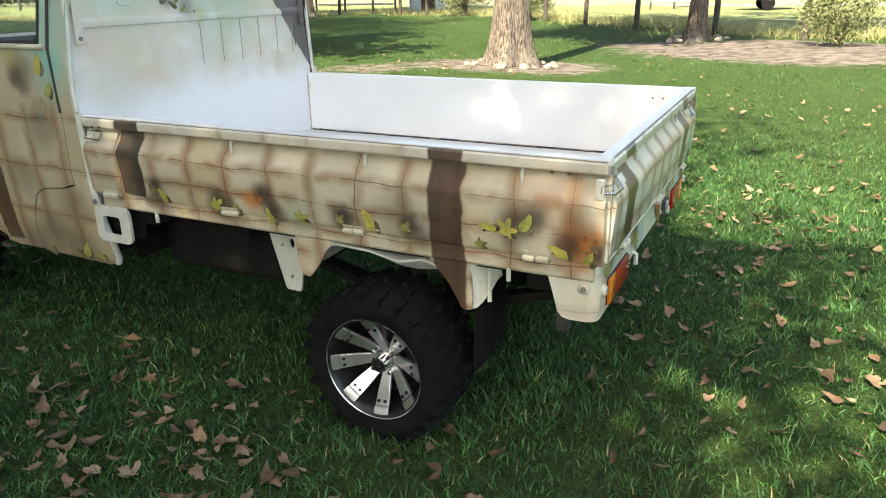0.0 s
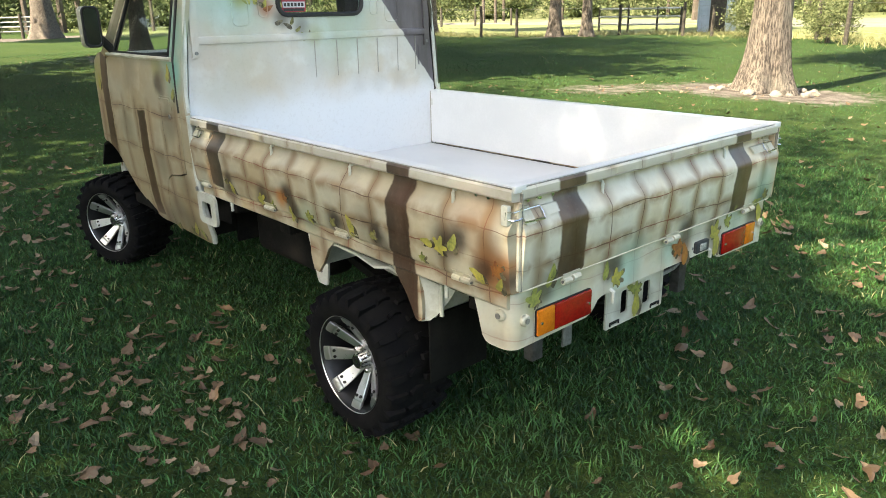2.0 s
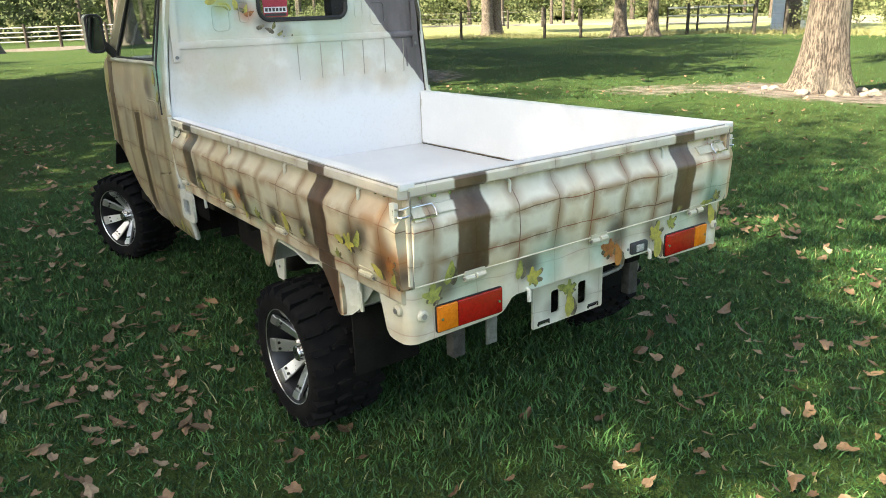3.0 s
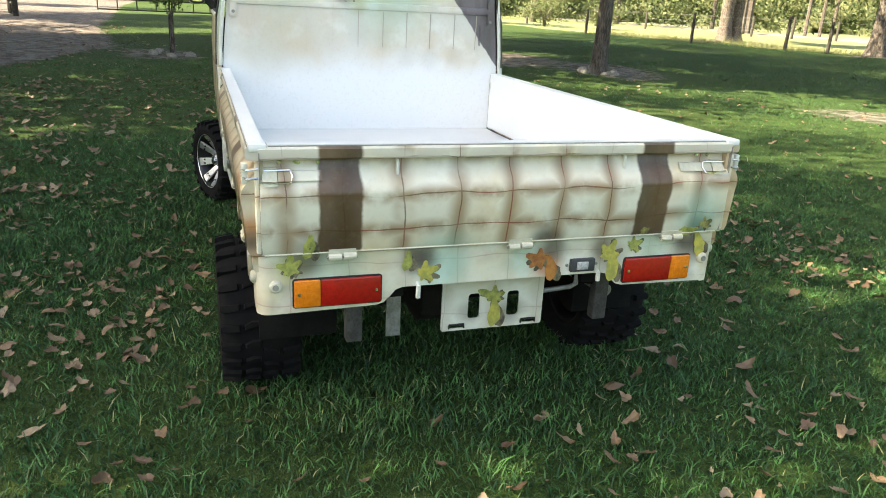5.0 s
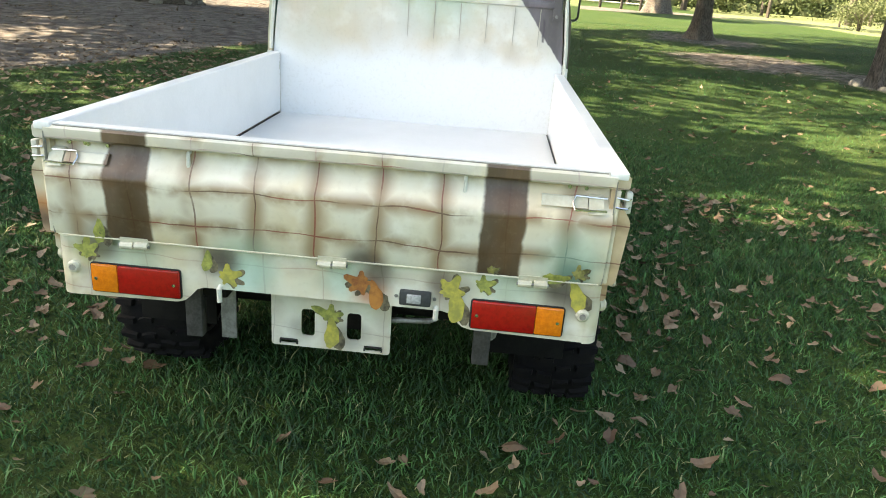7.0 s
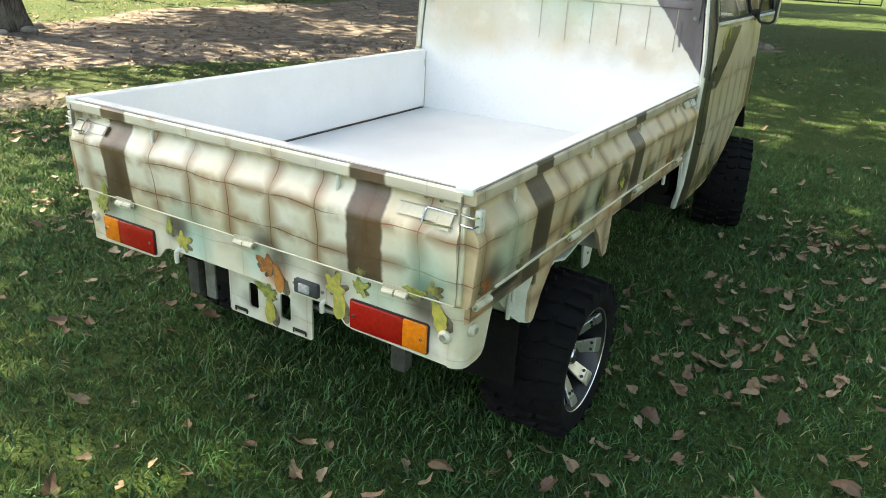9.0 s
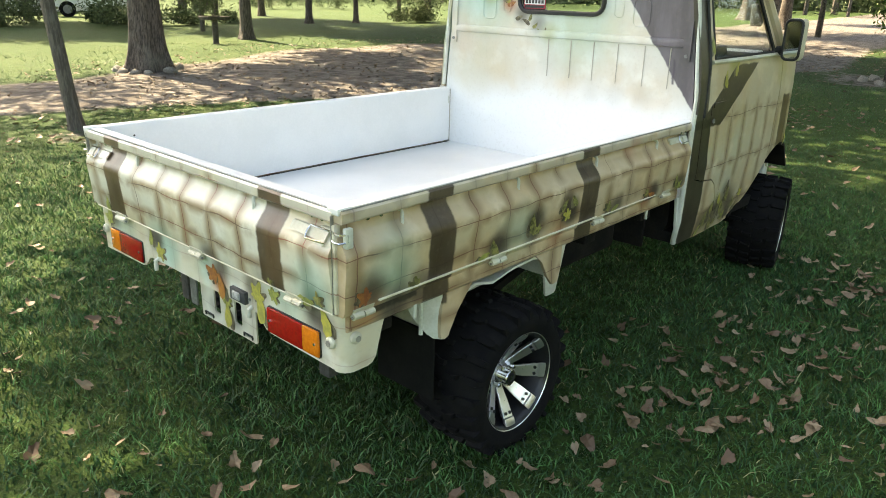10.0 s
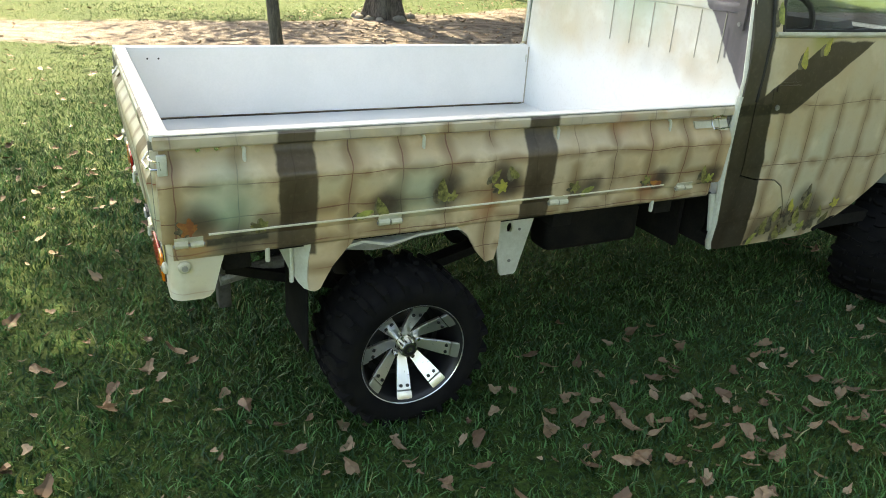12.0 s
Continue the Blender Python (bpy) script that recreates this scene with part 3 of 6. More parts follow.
def dry_at(x, y):
    """1 in the pale pasture beyond the post fence, 0 on the lawn."""
    return np.clip((np.asarray(y, float) - np.interp(x, FENCE_X, FENCE_Y)) / 3.0, 0, 1)


def height_at(x, y):
    """Gentle unevenness of the lawn, level under and round the truck."""
    x, y = np.asarray(x, float), np.asarray(y, float)
    w = np.clip((np.hypot(x + 1.5, y) - 3.5) / 6, 0, 1)
    return w * (0.05 * np.sin(x * 0.55 + 1.0) * np.cos(y * 0.45) + 0.03 * np.sin(x * 1.3 + y * 0.9))


def build_ground():
    s = np.linspace(-1, 1, 241)
    gx = -2.0 + np.sinh(s * 5.6) / np.sinh(5.6) * 700
    gy = np.sinh(s * 5.6) / np.sinh(5.6) * 700
    X, Y = np.meshgrid(gx, gy)
    n = len(s)
    far = np.clip((np.hypot(X, Y) - 60) / 100, 0, 1)
    verts = np.stack([X, Y, height_at(X, Y) * (1 - far)], -1).reshape(-1, 3)
    i = np.arange(n * n).reshape(n, n)
    a, b, c, d = i[:-1, :-1].ravel(), i[:-1, 1:].ravel(), i[1:, 1:].ravel(), i[1:, :-1].ravel()
    me = array_mesh("ground", verts, np.concatenate([np.stack([a, b, c], 1), np.stack([a, c, d], 1)]), M["ground"], True)
    attr = me.attributes.new("dirt", "FLOAT", "POINT")
    attr.data.foreach_set("value", dirt_at(X, Y).ravel().astype(np.float32))
    attr = me.attributes.new("dry", "FLOAT", "POINT")
    attr.data.foreach_set("value", dry_at(X, Y).ravel().astype(np.float32))
    tagged(new("ground", me), "mown green lawn with bare leaf-strewn dirt drive", "ground", kind="structure")


build_ground()


def grass(name, count, area, width, length, seed, keep, segments=2, material="grass", label="short green lawn grass blades growing round the truck"):
    """Blades as thin bent strips over an area (x0, x1, y0, y1)."""
    rng = np.random.default_rng(seed)
    x = rng.uniform(area[0], area[1], count)
    y = rng.uniform(area[2], area[3], count)
    ok = keep(x, y, rng) & (dirt_at(x, y) + rng.uniform(-0.25, 0.25, count) < 0.42)
    x, y = x[ok], y[ok]
    n = len(x)
    tall = length * rng.uniform(0.45, 1.15, n) * (0.75 + 0.5 * (np.sin(x * 2.1 + 3) * np.cos(y * 1.7) * 0.5 + 0.5)) * (0.80 + 0.45 * (np.sin(x * 17 + 2 * np.sin(y * 9)) * np.sin(y * 14 + 2 * np.sin(x * 11)) > 0.1))
    wide = width * rng.uniform(0.6, 1.3, n)
    yaw, face = rng.uniform(0, 2 * np.pi, n), rng.uniform(0, 2 * np.pi, n)
    lean = tall * rng.uniform(0.2, 1.7, n)
    ax, ay = np.cos(face) * wide, np.sin(face) * wide
    lx, ly = np.cos(yaw) * lean, np.sin(yaw) * lean
    z0 = height_at(x, y) - 0.004
    if segments == 2:
        v = np.stack([np.stack([x - ax, y - ay, z0], 1), np.stack([x + ax, y + ay, z0], 1),
                      np.stack([x + lx * 0.35 - ax * 0.8, y + ly * 0.35 - ay * 0.8, z0 + tall * 0.62], 1),
                      np.stack([x + lx * 0.35 + ax * 0.8, y + ly * 0.35 + ay * 0.8, z0 + tall * 0.62], 1),
                      np.stack([x + lx, y + ly, z0 + tall], 1)], 1).reshape(-1, 3)
        base = np.arange(n)[:, None] * 5
        t = np.concatenate([base + [0, 1, 3], base + [0, 3, 2], base + [2, 3, 4]], 0)
    else:
        v = np.stack([np.stack([x - ax, y - ay, z0], 1), np.stack([x + ax, y + ay, z0], 1), np.stack([x + lx, y + ly, z0 + tall], 1)], 1).reshape(-1, 3)
        t = np.arange(n)[:, None] * 3 + [0, 1, 2]
    tagged(new(name, array_mesh(name, v, t, M[material])), label, "grass", kind="stuff")


def near_share(x, y):
    """1 round the truck, falling softly to 0."""
    return np.clip(1.9 - np.hypot((x + 0.9) / 2.9, y / 2.9) * 1.0, 0, 1) ** 1.2


def in_near(x, y, rng):
    return rng.uniform(0, 1, len(x)) < near_share(x, y)


def in_mid(x, y, rng):
    r = np.hypot(x + 1, y)
    return (rng.uniform(0, 1, len(x)) < np.clip(1.3 - r / 12.5, 0.05, 1) * (1 - 0.75 * near_share(x, y)))


grass("lawn_grass", 520000, (-5.6, 3.6, -5.2, 5.2), 0.0026, 0.038, 3, in_near)
grass("lawn_grass", 520000, (-14, 8, -12, 12), 0.0030, 0.036, 4, in_mid, 1)
grass("lawn_grass", 150000, (-34, 8, -16, 30), 0.0060, 0.050, 5, lambda x, y, g: np.hypot(x + 1, y) > 9, 1)
grass("tall_grass", 160000, (-40, 8, 15, 36), 0.010, 0.34, 6, lambda x, y, g: np.abs(y - np.interp(x, FENCE_X, FENCE_Y) - 0.6) < g.exponential(0.7, len(x)), 1, "tall_grass", "tall dry seeding grass along the fence")


# ---- fallen leaves ----
def dead_leaf_mesh(seed, size):
    rng = random.Random(seed)
    n = 14
    curl, twist = rng.uniform(0.15, 0.5), rng.uniform(-0.3, 0.3)
    verts = []
    for k in range(n):
        a = 2 * math.pi * k / n
        r = 0.5 * (1 + 0.20 * math.cos(3 * a + seed) + 0.12 * math.cos(5 * a + 2 * seed) + rng.uniform(-0.16, 0.16))
        u, v = r * math.cos(a) * 1.25, r * math.sin(a) * 0.72
        verts.append((u * size, v * size, size * (curl * (u * u + 1.3 * v * v) + twist * u * v + rng.uniform(-0.05, 0.05))))
    vein = [(-0.42 * size, 0.0, size * (curl * 0.17 - 0.05)), (0.0, 0.0, -0.06 * size), (0.42 * size, 0.0, size * (curl * 0.17 - 0.05))]
    stem = [(-0.55 * size, -0.014 * size, 0.06 * size), (-0.55 * size, 0.014 * size, 0.06 * size), (-0.98 * size, 0.03 * size, 0.20 * size)]
    near = []
    for k in range(n):
        near.append(n + min(range(3), key=lambda i: abs(vein[i][0] - verts[k][0])))
    faces = []
    for k in range(n):
        j = (k + 1) % n
        faces.append((k, j, near[j]))
        if near[k] != near[j]:
            faces.append((k, near[j], near[k]))
    faces.append((n + 3, n + 4, n + 5))
    return verts + vein + stem, faces


LEAF_MESHES = [raw_mesh("fallen_leaf", *dead_leaf_mesh(k, 0.085), M["dead_leaf"]) for k in range(6)]
SEEN_LEAVES = [(-1.14, -1.41), (-1.65, -0.86), (-1.19, -1.07), (0.39, 0.11), (0.20, 0.93), (-0.41, -0.93), (-1.71, -1.45), (0.04, 0.22), (0.09, 0.37), (0.06, 1.39), (-0.43, -0.90), (-0.43, 0.98), (-0.84, 1.59), (-0.26, -0.99),
               (-0.22, 1.13), (-1.20, 1.25), (-1.10, 1.37), (-1.51, 1.52), (-0.22, 0.55), (0.18, 0.43), (-0.31, 0.86), (-0.83, 1.27), (0.01, 0.48), (-1.74, 1.13), (-0.80, -1.55), (-0.66, -1.50)]


def leaf_density(x, y):
    d = 0.24 + 0.28 * (y > 0.9) * (x < 0.4) + 0.35 * (y > 1.1) * (x < -1.2) + 0.75 * (y < -1.0) * (x < -0.6) + 0.20 * (x > 0.2) * (y > 0)
    return d * (0.55 + 0.45 * math.sin(x * 2.3 + 1.7 * y) * math.cos(1.9 * y - x))


def build_leaves():
    rng = random.Random(12)
    places = list(SEEN_LEAVES)
    while len(places) < 255:
        x, y = rng.uniform(-3.6, 1.3), rng.uniform(-2.4, 2.9)
        if abs(y) < 0.5 and -3.2 < x < -0.2 and rng.random() < 0.8:
            continue
        if rng.random() < leaf_density(x, y):
            places.append((x, y))
    places += [(rng.gauss(-1.55, 0.42), min(rng.gauss(-1.35, 0.28), -0.85)) for _ in range(28)]
    for k, (x, y) in enumerate(places):
        ob = new("fallen_leaf", LEAF_MESHES[k % 6])
        s = rng.uniform(0.33, 0.76)
        ob.matrix_world = pose(x, y, 0.036 + rng.uniform(-0.008, 0.012), rng.uniform(-28, 28) + (180 if rng.random() < 0.3 else 0), rng.uniform(-28, 28), rng.uniform(0, 360)) @ Matrix.Diagonal((s, s, s, 1))
        tagged(ob, "dry curled brown leaf fallen on the grass", "leaf", "fallen leaves on the lawn")
    verts, faces = [], []
    protos = [dead_leaf_mesh(40 + k, 0.095) for k in range(6)]
    for k in range(11200):
        small = 5200 <= k < 7800 or k >= 9600
        if small:
            x, y = rng.uniform(-3.6, 1.6), rng.uniform(-2.6, 3.0)
            if abs(y) < 0.6 and -3.2 < x < -0.2 or rng.random() > leaf_density(x, y) * 1.3:
                continue
        elif k < 3000:
            x = rng.uniform(-26, -3.2) if rng.random() < 0.97 else rng.uniform(-3.2, 2)
            y = rng.uniform(np.interp(x, ROAD_X, ROAD_FAR) - 1.5, np.interp(x, ROAD_X, ROAD_NEAR) + 0.8)
        elif k >= 7800:
            x, y = rng.uniform(-10, -1.5), rng.gauss(-3.0, 1.5)
        elif k < 4400:
            x, y = rng.uniform(-12, 5), rng.uniform(-7, 8)
        else:
            cx, cy, r, s = rng.choice(BARE)
            x, y = rng.gauss(cx, r * 0.8), rng.gauss(cy, r * 0.7)
        if not small and -3.7 < x < 1.4 and -2.5 < y < 3.0:
            continue
        v, f = protos[k % 6]
        on_dirt = dirt_at(x, y) > 0.4
        q = pose(x, y, float(height_at(x, y)) + (0.012 if on_dirt else 0.026 if small else 0.045), rng.uniform(-30, 30), rng.uniform(-30, 30), rng.uniform(0, 360))
        n = len(verts)
        s = rng.uniform(0.15, 0.62) if small else rng.uniform(0.3, 0.7) if on_dirt else rng.uniform(0.32, 0.72)
        verts += [tuple(q @ (Vector(p) * s)) for p in v]
        faces += [tuple(n + i for i in t) for t in f]
    tagged(new("leaf_litter", raw_mesh("leaf_litter", verts, faces, M["dead_leaf"])), "scattered dry brown leaves over lawn and drive", "leaves", kind="stuff")


build_leaves()


# ---- trees ----
def crown_mesh(name, seed, count, radius, leaf, material, spread=0.115):
    """A crown of many small leaf blades gathered in clumps, with gaps between them."""
    rng = np.random.default_rng(seed)
    clumps = rng.normal(0, 1, (46, 3))
    clumps /= np.linalg.norm(clumps, axis=1)[:, None]
    clumps *= (radius * rng.uniform(0.25, 1.0, 46) ** 0.6)[:, None]
    clumps[:, 2] *= 0.72
    pick = rng.integers(0, 46, count)
    c = clumps[pick] + rng.normal(0, radius * spread, (count, 3))
    a, b = rng.normal(0, 1, (count, 3)), rng.normal(0, 1, (count, 3))
    a /= np.linalg.norm(a, axis=1)[:, None]
    b -= a * (a * b).sum(1)[:, None]
    b /= np.linalg.norm(b, axis=1)[:, None]
    size = leaf * rng.uniform(0.6, 1.3, count)[:, None]
    v = np.stack([c - a * size, c - b * size * 0.45, c + a * size, c + b * size * 0.45], 1).reshape(-1, 3)
    base = np.arange(count)[:, None] * 4
    return array_mesh(name, v, np.concatenate([base + [0, 1, 2], base + [0, 2, 3]], 0), material)


CROWNS = [crown_mesh("crown", 20 + k, (9500, 11500, 7000)[k], 4.0, 0.165, M["foliage"]) for k in range(3)]
# thin leaf clump, hung out of view to break up the sun
SHADE_CLUMP = crown_mesh("crown", 61, 2700, 2.3, 0.085, M["foliage"], 0.17)
BUSHES = [crown_mesh("foliage", 30 + k, 4200, 1.0, 0.050, M["bush_leaves"], 0.17) for k in range(2)]


def trunk_bm(r, height, lean, seed, flare=1.55, sides=22):
    bm = bmesh.new()
    rng = random.Random(seed)
    ph = [rng.uniform(0, 6.28) for _ in range(4)]
    rings = []
    levels = [-0.12, 0.0, 0.06, 0.12, 0.2, 0.3, 0.4, 0.5, 0.62, 0.76, 0.9, 1.05, 1.2, 1.4, 1.6, 1.9, 2.3, 3.2, 4.4, 6.0, height]
    for z in levels:
        t = max(z, 0) / height
        w = r * (1 - 0.45 * t) + r * (flare - 1) * math.exp(-max(z, 0) / (1.3 * r))
        ring = []
        for k in range(sides):
            a = 2 * math.pi * k / sides
            lobes = (0.16 * math.cos(5 * a + ph[0]) + 0.08 * math.cos(3 * a + ph[1])) * math.exp(-max(z, 0) / (1.6 * r)) + 0.03 * math.cos(9 * a + ph[2] + z) + 0.055 * abs(noise.noise(Vector((math.cos(a) * 6, math.sin(a) * 6, z * 1.1 + seed)))) * (1 if sides > 30 else 0) + 0.03 * math.sin(2 * a + z * 1.3 + ph[3])
            ring.append(bm.verts.new((lean[0] * z + w * (1 + lobes) * math.cos(a), lean[1] * z + w * (1 + lobes) * math.sin(a), z)))
        rings.append(ring)
    for r0, r1 in zip(rings, rings[1:]):
        for k in range(sides):
            bm.faces.new((r0[k], r0[(k + 1) % sides], r1[(k + 1) % sides], r1[k]))
    bm.faces.new(rings[-1])
    return bm


def tree(x, y, r, height=9.0, crown=1.0, lean=(0, 0), label="", dark=False, seed=0, offset=(0, 0), flare=1.55, shade_clumps=()):
    rng = random.Random(seed + 77)
    ob = new("tree")
    ob.location = (x, y, float(height_at(x, y)))
    tagged(ob, label, "tree", "trees round the lawn")
    mat = M["bark_dark"] if dark else M["bark_young"] if r < 0.08 else M["bark"]
    part("trunk", trunk_bm(r, height * 0.75, lean, seed, flare, 22 if math.hypot(x, y) > 20 else 72), mat, ob, sharp=80)
    top = Vector((lean[0] * height * 0.75, lean[1] * height * 0.75, height * 0.75))
    # offset shifts the unseen crown so that its shadow lands as wanted
    centre = Vector((top.x + offset[0], top.y + offset[1], height))
    for k in range(5):
        a = rng.uniform(0, 6.28)
        low = top * rng.uniform(0.6, 0.97)
        tip = centre + Vector((math.cos(a) * 2.6 * crown, math.sin(a) * 2.6 * crown, rng.uniform(-0.6, 1.5) * crown))
        knee = low.lerp(tip, 0.45) + Vector((0, 0, 0.5 * crown))
        part("limb", tube([low, knee, tip], [r * 0.42, r * 0.27, r * 0.08], 7), mat, ob, sharp=80)
    c = part("crown", CROWNS[seed % 3], None, ob, "green leafy crown")
    c.matrix_local = Matrix.Translation(centre) @ Matrix.Rotation(rng.uniform(0, 6.28), 4, "Z") @ Matrix.Diagonal((crown, crown, crown * 0.85, 1))
    # extra clumps on long limbs, unseen, added only to shade the ground and truck
    for sx, sy, sz, size in shade_clumps:
        part("limb", tube([top * 0.9, top.lerp(Vector((sx, sy, sz)), 0.5) + Vector((0, 0, 0.4)), Vector((sx, sy, sz))], [r * 0.35, r * 0.22, r * 0.06], 7), mat, ob, sharp=80)
        part("crown", SHADE_CLUMP, None, ob, "unseen leaf clump added for dappled shade").matrix_local = Matrix.Translation((sx, sy, sz)) @ Matrix.Rotation(sx, 4, "Z") @ Matrix.Diagonal((size, size, size * 0.8, 1))
    return ob


def bush(x, y, s, label, tall=1.0, seed=0, lift=0.0, leaves=None):
    ob = new("bush")
    ob.location = (x, y, 0)
    tagged(ob, label, "bush")
    rng = random.Random(seed)
    for k in range(8):
        a = rng.uniform(0, 6.28)
        part("stem", tube([(0.05 * math.cos(a), 0.05 * math.sin(a), -0.05), (0.1 * s * math.cos(a), 0.1 * s * math.sin(a), 0.5 * s * tall + lift * 0.7), (0.5 * s * math.cos(a), 0.5 * s * math.sin(a), 1.1 * s * tall + lift)], [0.045 * s, 0.03 * s, 0.01], 6), M["bark"], ob)
    f = part("foliage", leaves or BUSHES[seed % 2], None, ob)
    f.matrix_local = Matrix.Translation((0, 0, 1.0 * s * tall + lift)) @ Matrix.Diagonal((s, s, s * tall, 1))
    return ob


def rock_mesh(seed):
    bm = bmesh.new()
    bmesh.ops.create_icosphere(bm, subdivisions=2, radius=1.0)
    for v in bm.verts:
        n = noise.noise(v.co * 1.3 + Vector((seed * 7.1, 0, 0)))
        v.co *= 1 + 0.45 * n
        v.co.z *= 0.62
    return mesh_of(bm, "rock", M["rock"], 50)


ROCKS = [rock_mesh(k) for k in range(4)]


def rock_ring(cx, cy, count, radius, size, seed):
    rng = random.Random(seed)
    for k in range(count):
        a = 2 * math.pi * k / count + rng.uniform(-0.25, 0.25)
        d = radius * rng.uniform(0.9, 1.25)
        s = size * rng.uniform(0.5, 1.2)
        ob = new("rock", ROCKS[k % 4])
        x, y = cx + d * math.cos(a), cy + d * math.sin(a)
        ob.matrix_world = pose(x, y, float(height_at(x, y)) + s * 0.2, 0, 0, rng.uniform(0, 360)) @ Matrix.Diagonal((s, s * rng.uniform(0.7, 1.0), s, 1))
        tagged(ob, "pale rough stone lying at a tree base", "rock", "stones round the trees")


tree(-4.42, 10.0, 0.31, 10, 0.95, (0.01, 0.0), "thick old tree with ridged bark and stones round its base", seed=1, flare=1.6)
rock_ring(-4.42, 10.0, 15, 0.66, 0.10, 1)
tree(-2.2, 16.8, 0.21, 9, 1.6, (0.01, 0), "tree trunk beside the pasture fence", seed=2)
rock_ring(-2.2, 16.8, 9, 0.6, 0.15, 2)
tree(-13.0, 7.7, 0.17, 9.5, 1.5, (0.0, 0.02), "slender tree with a few stones at its foot", seed=4, dark=True, flare=1.35, offset=(-1.6, -5.0), shade_clumps=[(-1.5, 0.5, 9.6, 1.5), (-5.0, -1.5, 9.8, 1.7), (-2.5, 4.0, 9.4, 1.4), (-5.5, 3.2, 9.0, 1.6), (-6.5, 7.0, 9.4, 1.7), (-3.0, 7.5, 9.4, 1.5)])
rock_ring(-13.0, 7.7, 6, 0.38, 0.13, 3)
tree(-25.5, 7.5, 0.30, 10, 1.8, (0, 0), "dark tree trunk on shaded bare ground", seed=4, dark=True, flare=1.9, offset=(0.5, -6.0), shade_clumps=[(0.5, 0.5, 10.0, 1.8), (4.5, 0.0, 10.0, 1.8), (2.5, 4.0, 10.0, 1.8), (6.2, 4.6, 9.6, 1.6), (-2.5, 4.5, 9.6, 1.6), (0.5, 8.5, 10.0, 1.8), (4.5, 8.8, 9.6, 1.8), (-6.0, 4.0, 10.0, 2.0), (-9.0, 0.5, 10.0, 2.0), (-6.0, 8.8, 10.0, 1.9), (-10.5, 6.0, 10.0, 1.9)])
tree(-22.0, -10.1, 0.50, 11.5, 1.9, (0, 0), "dark wide-rooted tree beside the dirt drive", seed=4, dark=True, flare=2.0, offset=(5.0, -3.0), shade_clumps=[(6.5, 6.0, 11.0, 1.3), (4.0, 4.5, 11.0, 1.2)])
rock_ring(-22.0, -10.1, 8, 1.0, 0.2, 5)
tree(-1.96, -5.95, 0.070, 7.0, 0.64, (0.062, -0.060), "thin leaning young tree at the drive's edge", seed=10, flare=1.2, offset=(-0.40, -0.85), shade_clumps=[(2.9, -2.1, 7.1, 0.80), (5.3, -0.2, 7.1, 0.55)])
tree(-5.1, -10.6, 0.27, 10.5, 1.5, (-0.005, 0), "large dark tree with stones beside the drive", seed=8, dark=True, flare=1.5, offset=(-1.8, 0.5), shade_clumps=[(3.0, 4.9, 10.4, 0.85), (1.0, 5.0, 10.8, 1.1), (4.9, 2.0, 10.2, 0.4), (-4.4, 6.3, 10.6, 1.1), (3.0, 0.7, 10.4, 0.8), (0.6, -3.0, 5.2, 1.3), (-2.6, -3.4, 5.6, 1.2), (2.4, -2.6, 5.2, 1.1), (3.5, -1.2, 7.0, 0.7)])
rock_ring(-5.1, -10.6, 10, 0.50, 0.11, 7)
tree(-10.8, -16.3, 0.155, 9, 1.2, (0, 0), "dark tree on the sunny lawn", seed=17, dark=True, offset=(0.3, -0.6))
tree(-18.9, -24.0, 0.14, 9, 1.5, (0, 0), "dark tree far across the lawn", seed=10, dark=True)
tree(-21.0, -23.4, 0.11, 9, 1.5, (0, 0), "dark tree far across the lawn", seed=11, dark=True)
tree(-22.2, -18.0, 0.34, 10, 1.5, (0, 0), "dark tree beside the far lawn", seed=13, dark=True, offset=(3.0, 1.6))
tree(-23.2, 27.0, 0.30, 10, 1.5, (0.01, 0), "tree trunk beside the far fence", seed=14)
tree(-21.6, 27.5, 0.26, 10, 1.5, (-0.02, 0), "tree trunk beside the far fence", seed=15)
tree(-36.0, 29.2, 0.36, 10, 1.1, (-0.02, 0), "pale twin tree trunk at the pasture edge", seed=16)
tree(-36.2, 30.1, 0.34, 10, 1.0, (0.03, 0), "pale twin tree trunk at the pasture edge", seed=17)
tree(-36.0, -10.8, 0.28, 10, 1.5, (0.03, 0), "dark tree trunk beyond the drive", seed=18, dark=True, offset=(4.0, -4.0))
tree(-39.0, -11.2, 0.28, 10, 1.0, (0.0, 0), "dark tree trunk beyond the drive", seed=19, dark=True)
tree(-52.0, -18.0, 0.45, 11, 1.2, (0.0, 0), "dark tree trunk beyond the drive", seed=20, dark=True)
tree(-58.0, 12.5, 0.75, 12, 1.3, (0.0, 0), "broad tree trunk at the pasture fence", seed=21)
tree(-53.0, 3.05, 0.46, 11, 1.2, (0.0, 0), "brown tree trunk before the far fence", seed=22)
bush(0.9, 14.7, 0.75, "leafy green shrub with a pale stem on bare ground", 1.0, 1)
bush(-9.8, 26.0, 0.9, "green shrub along the fence", 0.9, 2)
bush(-14.5, 30.0, 1.2, "green shrub along the fence", 0.9, 3)
bush(-12.0, 31.0, 1.3, "green shrub along the fence", 0.9, 4)
bush(-52.0, 25.0, 1.6, "brushy shrub in the far pasture", 0.8, 5)
bush(-52.0, 30.0, 1.5, "brushy shrub in the far pasture", 0.7, 6)
bush(-15.6, -1.35, 0.46, "slender green sapling in a patch of bare ground", 1.1, 7, lift=0.75, leaves=crown_mesh("foliage", 44, 900, 1.0, 0.085, M["foliage"], 0.20))
rock_ring(-15.6, -1.35, 5, 0.4, 0.12, 12)


